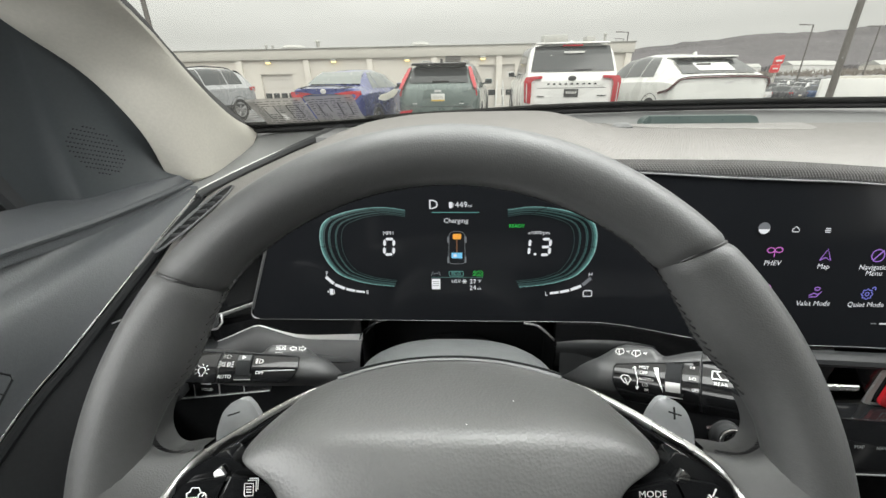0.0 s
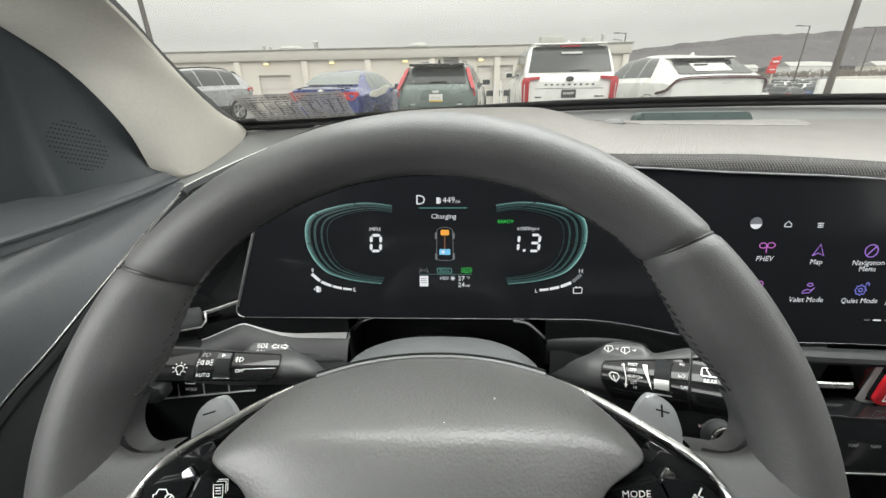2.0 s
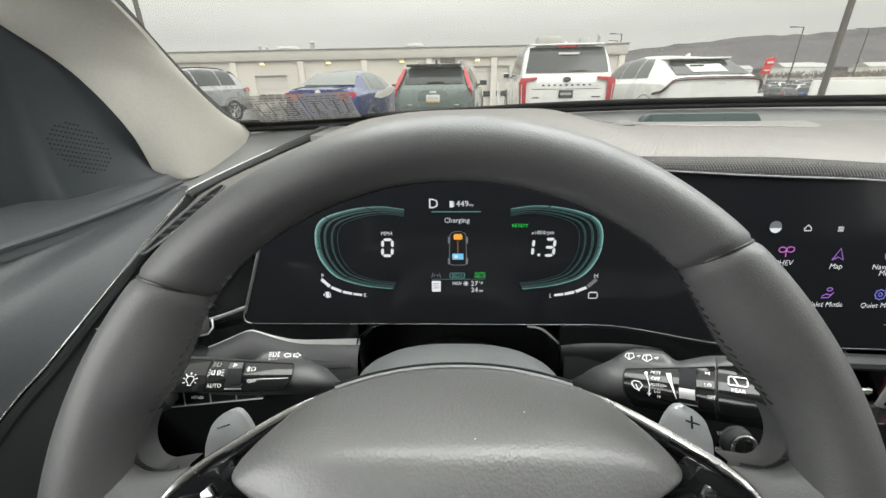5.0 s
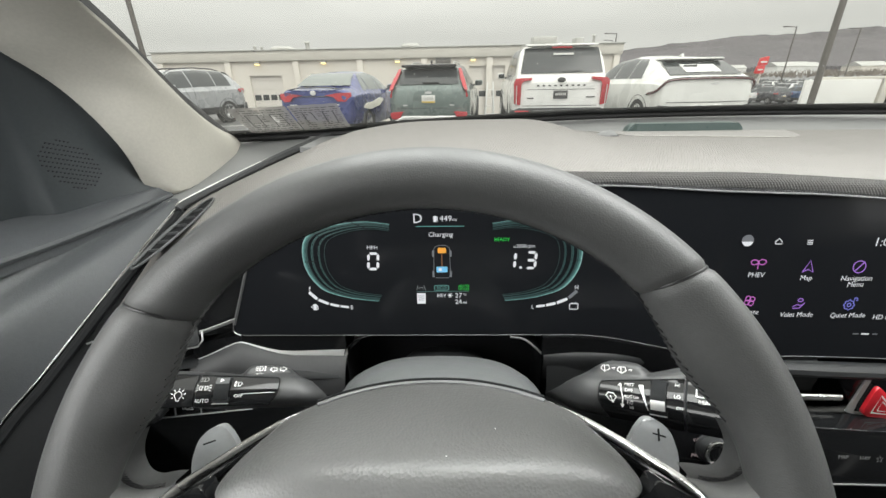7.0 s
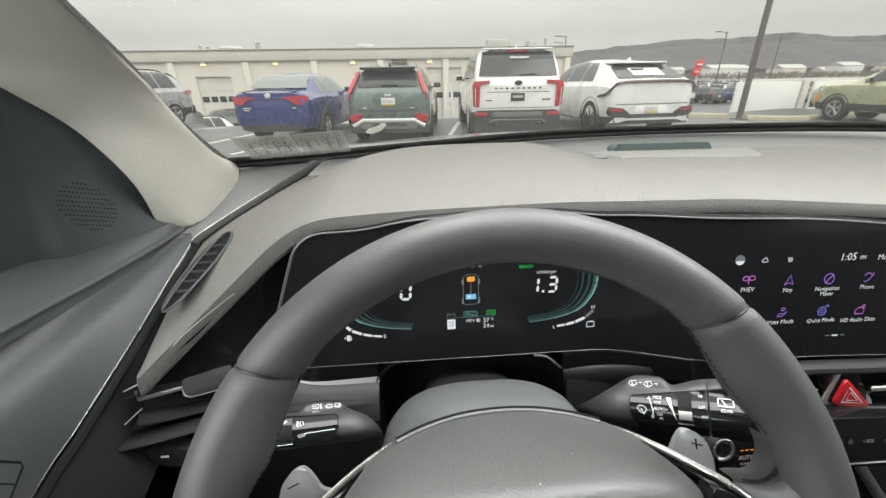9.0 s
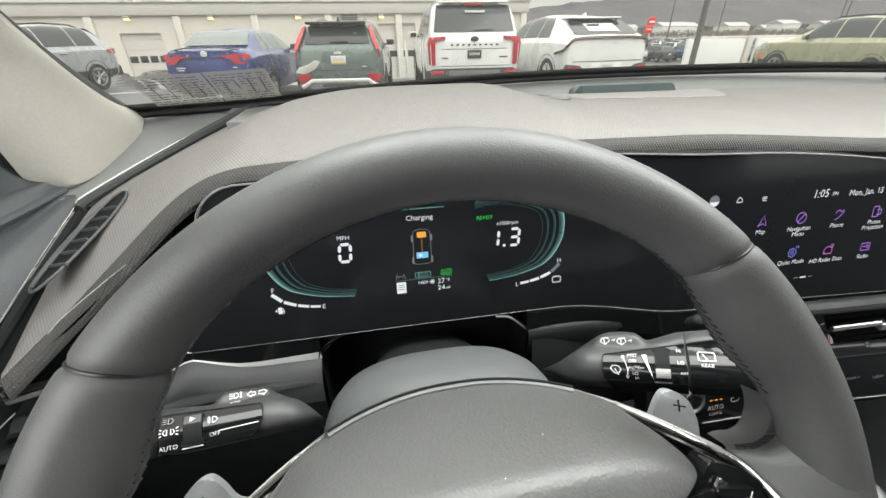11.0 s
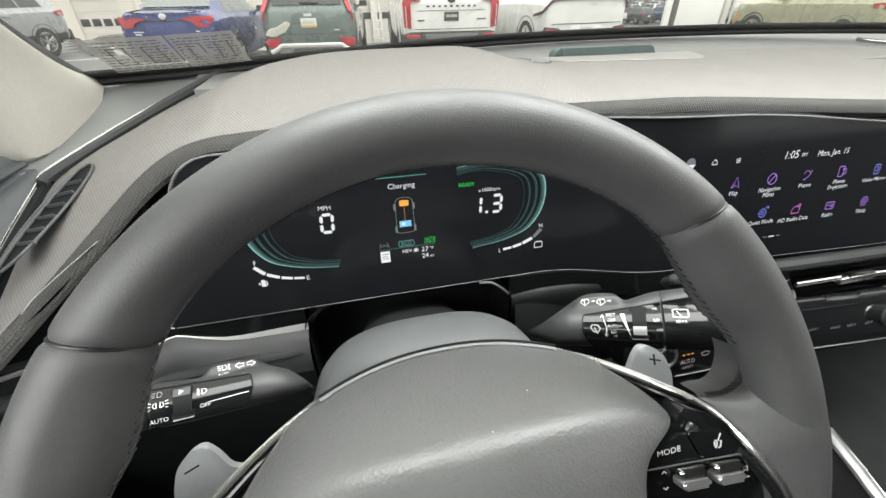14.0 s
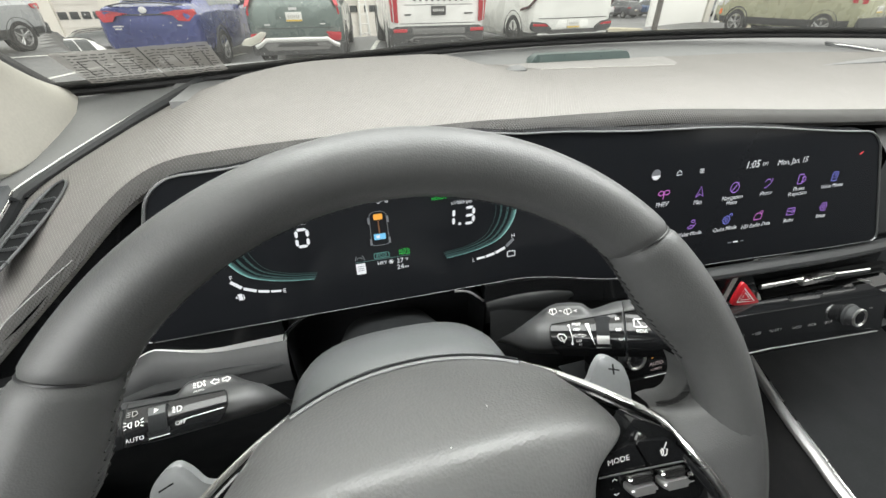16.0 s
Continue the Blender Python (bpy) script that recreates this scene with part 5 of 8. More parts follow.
part("top_plate", sheet([[p + Vector((0.004, 0, -0.004)), p + Vector((0.12, 0.01, -0.012)), p + Vector((0.30, 0.02, -0.004))] for p in edge_c]), M_BLACK, console, "black top plate")
part("outer_line", sweep([p + Vector((0.011, 0.0, -0.002)) for p in edge_c], 0.0022, 0.003, 8), M_CHROME, console, "bright outer line")
part("button", box((0.520, 0.128, 0.722), (0.030, 0.022, 0.008), 0.003), M_DARK, console, "dark button with pale frame")
part("button_frame", sweep([(0.503, 0.115, 0.727), (0.537, 0.115, 0.727), (0.537, 0.141, 0.727), (0.503, 0.141, 0.727)], 0.001, n=6, closed=True), M_SILVER, console)


# ---- steering wheel ----
WHEEL = pose(-0.002, 0.1411, 1.0297, 59.5, 0, 0) @ Matrix.Rotation(0.020, 4, 'Z')
R_RIM, R_TUBE = 0.1612, 0.0151


def on_wheel(u, v, n=0.0):
    return WHEEL @ Vector((u, v, n))


wheel = new("car_steering_wheel")
wheel.matrix_world = WHEEL
wheel.empty_display_size = 0.05
bpy.context.view_layer.update()
tagged(wheel, "grey leather steering wheel with stitched rim, chrome lines and paddles", "steering wheel")


SEAM_R, SEAM_L, SKEW = 40.6, 143.6, 3.6


def grip(deg, side):
    """How far the thumb grip swells inwards at an angle above the horizontal."""
    return float(np.interp(deg - 2 * side, [10, 14, 17.5, 20.5, 24, 28, 33, 38, 43, 49], [0.0005, 0.002, 0.0035, 0.0058, 0.0083, 0.0086, 0.0068, 0.004, 0.0015, 0]))


def tube_point(deg, b, side, lift=0.0):
    """A point of the rim; b runs round the tube from its outer side over the driver's side."""
    a = radians(deg)
    r = R_TUBE + lift + grip(deg, side) * max(0, math.cos(b - math.pi - 0.55)) ** 1.2
    rad = R_RIM + r * math.cos(b)
    return on_wheel(side * rad * math.cos(a), rad * math.sin(a), r * 1.02 * math.sin(b))



def rim_section(a0, a1, groove0, groove1, n=48, m=24):
    """One wrapped length of the rim; a sewn end slants a little towards the top on its inner side."""
    rings = []
    span = radians(abs(a1 - a0)) * R_RIM
    for i in range(n + 1):
        q = i / n
        r = R_TUBE
        if groove0:
            r -= 0.0016 * math.exp(-q * span / 0.0016)
        if groove1:
            r -= 0.0016 * math.exp(-(1 - q) * span / 0.0016)
        ring = []
        for j in range(m):
            b = 2 * math.pi * j / m
            slant = SKEW * (1 - math.cos(b)) / 2
            e0 = a0 + (slant if a0 < 90 else -slant) * (1 if groove0 else 0)
            e1 = a1 + (slant if a1 < 90 else -slant) * (1 if groove1 else 0)
            a = radians(e0 + (e1 - e0) * q)
            side, deg = (1, math.degrees(a)) if a < math.pi / 2 else (-1, 180 - math.degrees(a))
            ring.append(tube_point(deg, b, side, r - R_TUBE))
        rings.append(ring)
    return loft(rings)


part("rim_top", rim_section(SEAM_R, SEAM_L, True, True, 90), M_LEATHER, wheel, "smooth grey leather rim top")
part("rim_side", rim_section(-42, SEAM_R, False, True, 70), M_LEATHER, wheel, "grey leather rim side")
part("rim_side", rim_section(SEAM_L, 222, True, False, 70), M_LEATHER, wheel, "grey leather rim side")
part("rim_bottom", rim_section(222, 318, False, False, 40), M_LEATHER, wheel, "grey leather rim bottom")
for a0, way in ((SEAM_R, 1), (SEAM_L, -1)):
    ring = []
    for b in np.linspace(0, 2 * math.pi, 25)[:-1]:
        a = radians(a0 + way * SKEW * (1 - math.cos(b)) / 2)
        ring.append(on_wheel((R_RIM + 0.01385 * math.cos(b)) * math.cos(a), (R_RIM + 0.01385 * math.cos(b)) * math.sin(a), 0.0140 * math.sin(b)))
    part("seam", sweep(ring, 0.0007, n=6, closed=True), M_THREAD, wheel, "dark leather seam")


# stitching along the rim's inner edge, opening into a net towards the spoke
def rim_point(deg, b, side, lift=0.0002):
    return tube_point(deg, math.pi * b, side, lift)


for side in (1, -1):
    bm = bmesh.new()
    for k in range(46):
        deg = 90 - 72 * k / 46
        wob = random.uniform(-0.015, 0.015)
        reach = 0.10 + 0.05 * smooth01(50, 25, deg)
        rod(rim_point(deg, 1.16 + wob, side), rim_point(deg - 1.9, 1.16 - reach + wob, side), 0.00046, n=5, bm=bm)
        if k % 2:
            rod(rim_point(deg - 1.9, 1.17, side), rim_point(deg - 0.4, 1.09 + wob, side), 0.00024, n=5, bm=bm)
    tagged(part("stitching", bm, M_THREAD, wheel, "dark leather stitching"), kind="stuff")

# chrome line from hub to spokes, mirrored
CHROME = [(0.0703, 0.0378, -0.0584), (0.0837, 0.0333, -0.0470), (0.0986, 0.0262, -0.0350), (0.1109, 0.0191, -0.0240), (0.1220, 0.0123, -0.0150), (0.1280, 0.0065, -0.0085), (0.1310, -0.0020, 0.0020), (0.1362, -0.0130, 0.0085), (0.1414, -0.0254, 0.0120), (0.1470, -0.0450, 0.0130)]
SPOKE_IN = [(0.1255, 0.0128, -0.0150), (0.1275, 0.0085, -0.0105), (0.1300, 0.0025, -0.0030), (0.1330, -0.0050, 0.0045), (0.1370, -0.0135, 0.0085), (0.1414, -0.0244, 0.0115), (0.1470, -0.0440, 0.0125)]
FILLET = [(0.1246, 0.0141, -0.016), (0.1303, 0.0125, -0.015), (0.1379, 0.011, -0.014), (0.1449, 0.0122, -0.012), (0.1513, 0.0172, -0.0095), (0.1518, 0.0246, -0.006), (0.1472, 0.0345, -0.001), (0.1406, 0.0429, 0.005)]
OPENING = [(0.1275, 0.0138, -0.021), (0.1335, 0.0125, -0.024), (0.1403, 0.0107, -0.027), (0.1472, 0.0096, -0.028), (0.1525, 0.0127, -0.027), (0.1549, 0.02, -0.025), (0.1518, 0.0288, -0.02), (0.1452, 0.0388, -0.014)]
chrome_r = catmull(CHROME, 6)
for side in (1, -1):
    path_c = [Vector((side * p.x, p.y, p.z)) for p in chrome_r]
    part("chrome_line", sweep([on_wheel(*p) for p in path_c], 0.0016, 0.0026, 10, up=(0, 0.3, 1), taper=lambda t: 0.75 + 0.35 * math.sin(math.pi * min(t * 1.1, 1))), M_CHROME, wheel, "polished chrome line")
    part("chrome_lip", sweep([on_wheel(p.x - side * 0.003, p.y - 0.0035, p.z - 0.001) for p in path_c], 0.0016, 0.0022, 8, up=(0, 0.3, 1)), M_GLOSS, wheel)
    # leather-wrapped spoke: a hollow round the opening, then flat out to the rim
    inner = catmull(SPOKE_IN, 5)
    fillet, opening = catmull(FILLET, 4), catmull(OPENING, 4)
    cols = len(fillet)
    rows = [fillet]
    steps = len(inner)
    for i in range(1, steps):
        # each line runs from the chrome over the rim's crest, the first ones hugging the fillet
        deg = radians(float(np.interp(i / (steps - 1), [0, 0.2, 0.45, 0.7, 1], [15, 11, 1, -8, -22])))
        keep = (1 - smooth01(0, 15, i)) ** 1.5
        c = inner[i]
        k = Vector((0.1600 * math.cos(deg), 0.1600 * math.sin(deg), 0.0158))
        e = Vector((0.1705 * math.cos(deg), 0.1705 * math.sin(deg), 0.0124))
        mid = c.lerp(k, 0.5)
        mid.z = c.z + (k.z - c.z) * 0.62
        line = catmull([c, mid, k, e], 12)
        row = []
        for j in range(cols):
            f = j / (cols - 1) * (len(line) - 1)
            q = line[min(int(f), len(line) - 2)].lerp(line[min(int(f), len(line) - 2) + 1], f - int(f) if f < len(line) - 1 else 1)
            sunk = 0.007 * keep ** 0.5 * (j / (cols - 1)) if keep > 0 else 0.0
            row.append(q.lerp(fillet[j], keep) - Vector((0, 0, sunk)))
        rows.append(row)
    lip = [[b + Vector((0.002, 0, -0.012)) for b in opening]]
    for t in (0.0, 0.3, 0.6, 0.85):
        lip.append([b.lerp(a, t) + Vector((0, 0, 0.0012)) * math.sin(math.pi * t) for a, b in zip(fillet, opening)])
    part("spoke", sheet([[on_wheel(side * p.x, p.y, p.z) for p in row] for row in lip + rows]), M_LEATHER, wheel, "grey leather-wrapped spoke", angle=80)
    knot = bmesh.new()
    spots = [k * 0.75 for k in range(6, int((cols - 2) / 0.75))]

    def along(line, f):
        k = max(0, min(int(f), cols - 2))
        return line[k].lerp(line[k + 1], min(f - k, 1))
    for k, f in enumerate(spots):
        f += random.uniform(-0.15, 0.15)
        a, b, c, e = along(fillet, f), along(lip[3], f + 0.8), along(lip[2], f - 0.1), along(rows[1], f + 0.3)
        for p, q in ((a, b), (b, along(fillet, f + 1.6)), (b, c)) if k % 3 else ((e, b), (b, c), (a, along(lip[3], f - 0.8))):
            p, q = p + Vector((-0.0002, 0.0003, 0.0005)), q + Vector((-0.0002, 0.0003, 0.0005))
            rod(on_wheel(side * p.x, p.y, p.z), on_wheel(side * q.x, q.y, q.z), 0.00036, n=5, bm=knot)
    tagged(part("spoke_stitching", knot, M_THREAD, wheel, "dark crossed thread at the spoke"), kind="stuff")

# airbag cover
# across the cover from its top edge over the crease to its lower end: middle v, n; edge u, v, n; fullness
PAD = [(0.0492, -0.0660, 0.0668, 0.0412, -0.0545, 2.4), (0.0446, -0.0480, 0.0805, 0.0362, -0.0425, 2.8), (0.0403, -0.0333, 0.0879, 0.0302, -0.0323, 3.5), (0.0362, -0.0203, 0.0942, 0.0245, -0.0230, 4.2), (0.0326, -0.0103, 0.0984, 0.0196, -0.0151, 4.8), (0.0295, -0.0034, 0.1005, 0.0157, -0.0092, 5.2), (0.0264, 0.0011, 0.1002, 0.0130, -0.0050, 5.3), (0.0229, 0.0042, 0.0975, 0.0111, -0.0020, 5.3), (0.0188, 0.0066, 0.0927, 0.0093, 0.0006, 5.2), (0.0141, 0.0089, 0.0867, 0.0073, 0.0029, 5.1), (0.0086, 0.0109, 0.0809, 0.0044, 0.0048, 5.0), (0.0013, 0.0128, 0.0766, -0.0010, 0.0062, 4.9), (-0.0107, 0.0143, 0.0741, -0.0116, 0.0072, 4.6), (-0.0298, 0.0153, 0.0728, -0.0302, 0.0077, 4.3), (-0.0550, 0.0160, 0.0720, -0.0550, 0.0080, 4.0), (-0.0880, 0.0070, 0.0550, -0.0850, 0.0000, 3.0)]
pad_rows = []
keys = [catmull([(p[k], 0, 0) for p in PAD], 4) for k in range(6)]
for i in range(len(keys[0])):
    vc, nc, w_, ve, ne, full = (keys[k][i].x for k in range(6))
    row = []
    for j in range(57):
        s = math.sin(math.pi / 2 * (-1 + 2 * j / 56))
        e = abs(s) ** full
        drop = 0.003 * max(0, (abs(s) - 0.975) / 0.025) ** 2
        row.append(on_wheel(w_ * s, vc + (ve - vc) * e, nc + (ne - nc) * e - drop))
    pad_rows.append(row)
hub_away = WHEEL.to_3x3() @ Vector((0, -0.35, -1))
part("airbag_cover", sheet(pad_rows, 0.012, hub_away), M_HUB, wheel, "grey grained airbag cover")
top_edge = [Vector((0.0665 * s, 0.0500 + (0.0415 - 0.0500) * abs(s) ** 2.2, -0.0675 + (-0.0510 + 0.0675) * abs(s) ** 2.2)) for s in np.linspace(-1, 1, 33)]
part("top_trim", sweep([on_wheel(*p) for p in top_edge], 0.0015, 0.0012, 8), M_EDGE, wheel, "pale grey trim along the cover's top")
part("top_gap", sweep([on_wheel(p.x * 1.005, p.y + 0.0018, p.z - 0.0016) for p in top_edge], 0.0008, 0.0007, 8), M_BLACK, wheel)
back = []
spine = [Vector((-p.x, p.y, p.z)) for p in reversed(chrome_r[:32])] + top_edge[1:-1] + list(chrome_r[:32])
for p in spine:
    back.append([on_wheel(p.x, p.y - 0.001, p.z - 0.001), on_wheel(p.x, p.y + 0.0012, p.z - 0.003), on_wheel(p.x * 0.99, p.y - 0.001, p.z - 0.014), on_wheel(p.x * 0.94, p.y - 0.012, p.z - 0.030)])
part("hub_back", sheet(back), M_TRIM, wheel, "dark hub back shell")
specks = bmesh.new()
for u, v, n in ((0.0345, 0.0362, -0.0200), (0.010, 0.0300, -0.0020)):
    box(on_wheel(u, v, n), (0.0005, 0.0004, 0.0004), 0.0001, bm=specks)
tagged(part("dust_specks", specks, M_LABEL, wheel, "pale dust specks"), kind="stuff")
# button pods
for side in (1, -1):
    pod = prism(rounded([(side * u, v) for u, v in ((0.1060, 0.0180), (0.1150, 0.0135), (0.1220, 0.0095), (0.1275, 0.0040), (0.1310, -0.0040), (0.1360, -0.0150), (0.1410, -0.0270), (0.1440, -0.0600), (0.0640, -0.0620), (0.0640, 0.0010), (0.0700, 0.0070), (0.0860, 0.0085), (0.1000, 0.0095))], 0.003), lambda u, v, w: on_wheel(u, v, -0.0165 + w + 0.12 * (abs(u) - 0.1)), 0.012, 0.001)
    pod_ob = part("button_pod", pod, M_GLOSS, wheel, "gloss black button pod")

    def on_pod(u, v, w=0.0):
        return on_wheel(u, v, -0.0035 + w + 0.12 * (abs(u) - 0.1))
    part("pod_accent", prism(rounded([(side * 0.1070, 0.0110), (side * 0.1105, 0.0085), (side * 0.1090, 0.0055), (side * 0.1010, 0.0040), (side * 0.1040, 0.0062)], 0.0008), on_pod, 0.0016, 0.0006), M_CHROME, pod_ob, "bright accent")
    part("button", prism(rounded([(side * 0.0790, 0.0010), (side * 0.1020, 0.0075), (side * 0.1080, -0.0062), (side * 0.0815, -0.0062)], 0.0015), on_pod, 0.003, 0.001), M_GLOSS, pod_ob, "black button")
    part("button", prism(rounded([(side * 0.1033, 0.0075), (side * 0.1215, 0.0050), (side * 0.1325, -0.0072), (side * 0.1090, -0.0062)], 0.0015), on_pod, 0.003, 0.001), M_GLOSS, pod_ob, "black button")
    part("button_line", sweep([on_pod(side * x, v, 0.003) for x, v in ((0.082, -0.0072), (0.100, -0.0073), (0.120, -0.0078), (0.133, -0.0082))], 0.0005, n=6), M_DARK, pod_ob)
    for cu_, cv_ in ((0.1025, -0.0118), (0.1200, -0.0124)):
        part("toggle", prism(rect(side * cu_ - 0.0068, cv_ - 0.0006, side * cu_ + 0.0068, cv_ + 0.0032, 0.0015), on_pod, 0.006, 0.002), M_CHROME, pod_ob, "bright toggle top")
        part("toggle", prism(rect(side * cu_ - 0.0068, cv_ - 0.0064, side * cu_ + 0.0068, cv_ - 0.0020, 0.0015), on_pod, 0.007, 0.002), M_SILVER, pod_ob, "ribbed silver toggle")
    if side > 0:
        part("lettering", letters("MODE", 0.0040, lambda u, v, w: on_pod(0.0930 + u * 1.05, 0.0002 + v + u * 0.08, w), 0.0034), M_LABEL, pod_ob)
        part("voice_icon", strokes([[(0.1192, 0.0042), (0.1176, 0.0010), (0.1192, 0.0006), (0.1186, -0.0022), (0.1172, -0.0026)], arc(0.1148, -0.0004, 0.0023, -60, 60, 6), arc(0.1148, -0.0004, 0.0012, -60, 60, 6)], 0.0007, on_pod, 0.0034), M_LABEL, pod_ob)
        part("mark", strokes([[(0.0898, -0.0118), (0.0910, -0.0106), (0.0922, -0.0118)], [(0.0898, -0.0186), (0.0910, -0.0198), (0.0922, -0.0186)], [(0.1312, -0.0118), (0.1334, -0.0118)], [(0.1323, -0.0107), (0.1323, -0.0129)], [(0.1314, -0.0214), (0.1336, -0.0214)], [(0.1306, -0.0162), (0.1316, -0.0162), (0.1328, -0.0152), (0.1328, -0.0186), (0.1316, -0.0176), (0.1306, -0.0176), (0.1306, -0.0162)], [(0.1304, -0.0188), (0.1338, -0.0150)]], 0.0005, on_pod, 0.0010), M_LABEL, pod_ob)
    else:
        part("pages_icon", strokes([[(-0.0945 + d, 0.0040 + d), (-0.0905 + d, 0.0040 + d), (-0.0905 + d, -0.0010 + d)] for d in (0.0010, 0.0018)] + [rect(-0.0948, -0.0018, -0.0908, 0.0036) + [(-0.0948, -0.0016)]] + [[(-0.0940, v), (-0.0916, v)] for v in (0.0022, 0.0010, -0.0002)], 0.0005, on_pod, 0.0034), M_LABEL, pod_ob)
        part("car_icon", strokes([[(-0.1205, -0.0016), (-0.1205, 0.0006), (-0.1192, 0.0010), (-0.1184, 0.0028), (-0.1152, 0.0028), (-0.1144, 0.0010), (-0.1136, 0.0004)], [(-0.1205, -0.0016), (-0.1160, -0.0016)], arc(-0.1136, -0.0012, 0.0018, 0, 360, 12), [(-0.1136, -0.0012), (-0.1128, -0.0002)]], 0.0006, on_pod, 0.0034), M_LABEL, pod_ob)
# gear paddles behind the spokes
for side, mark in ((1, "+"), (-1, "-")):
    outline = [(0.092, 0.0060), (0.1085, 0.0130), (0.1160, 0.0150), (0.1215, 0.0235), (0.1275, 0.0290), (0.1340, 0.0275), (0.1390, 0.0220), (0.1410, 0.0110), (0.1400, -0.0020), (0.1390, -0.020), (0.10, -0.020)]
    outline = rounded([(side * u, v) for u, v in outline], 0.0035)

    def on_paddle(u, v, w=0.0):
        return on_wheel(u, v, -0.064 + w + 0.55 * max(abs(u) - 0.131, 0) + 0.1 * (0.0205 - v))
    pad_ob = part("gear_paddle", prism(outline, on_paddle, 0.005, 0.0016), M_PADDLE, wheel, "grey metal gear paddle")
    ls = [[(side * 0.1290, 0.0212), (side * 0.1352, 0.0196)]] + ([[(0.1322, 0.0238), (0.1318, 0.0170)]] if side > 0 else [])
    part("paddle_mark", strokes(ls, 0.0009, on_paddle, 0.0082), M_BLACK, pad_ob)

# ---- steering column cover and stalks ----
column = thing("steering_column_cover", "dark grey rounded steering column cover", "column cover", (0, 0.27, 0.95))
rings = []
for y, top, half, low_z in ((0.185, 1.006, 0.060, 0.93), (0.215, 1.0190, 0.076, 0.93), (0.236, 1.0245, 0.0850, 0.93), (0.250, 1.0245, 0.0890, 0.93), (0.262, 1.0205, 0.0900, 0.93), (0.280, 1.0130, 0.0885, 0.93), (0.2955, 1.0030, 0.0835, 0.93), (0.302, 0.9965, 0.079, 0.93), (0.305, 0.982, 0.066, 0.93), (0.38, 0.95, 0.050, 0.90)):
    ring = []
    for k in range(25):
        a = math.pi * k / 24
        c, s = math.cos(a), math.sin(a)
        ring.append(Vector((half * math.copysign(abs(c) ** 0.75, c), y, low_z + (top - low_z) * abs(s) ** 0.72)))
    rings.append(ring)
part("cover", loft(rings[:-1], caps=False), M_COLUMN, column)
# last rings split off in black: the shade behind the cover, put into colour
part("shaded_neck", loft([[p + Vector((0, 0.001, -0.002)) for p in r] for r in rings[-2:]], caps=False), M_BLACK, column)
part("front_collar", loft([[Vector((half * math.copysign(abs(math.cos(a)) ** 0.75, math.cos(a)), y, 0.93 + (top - 0.93) * abs(math.sin(a)) ** 0.72)) for a in np.linspace(0, math.pi, 25)] for y, top, half in ((0.183, 1.0080, 0.062), (0.2165, 1.0206, 0.0780), (0.236, 1.0262, 0.0862), (0.246, 1.0266, 0.0890), (0.2500, 1.0258, 0.0893), (0.2510, 1.0240, 0.0885))], caps=False), M_COLUMN, column, "raised front collar")
part("ignition_dot", rod((-0.0735, 0.255, 0.984), (-0.0765, 0.253, 0.984), 0.007, n=16), M_DARK, column)


def stalk(origin, direction, facing, twist=0.0):
    o, d = Vector(origin), Vector(direction).normalized()
    nn = Vector(facing)
    nn = (nn - d * nn.dot(d)).normalized()
    up = nn.cross(d)
    if up.z < 0:
        up = -up
    d, up = d * math.cos(twist) + up * math.sin(twist), up * math.cos(twist) - d * math.sin(twist)

    def on_face(a, b, w=0.0):
        crown = min(max((b + 9) / 11, -1.4), 1.4)
        return o + d * (a / 1000) + up * (b / 1000) + nn * (w - 0.0042 * crown * crown)
    return on_face, d, up, nn


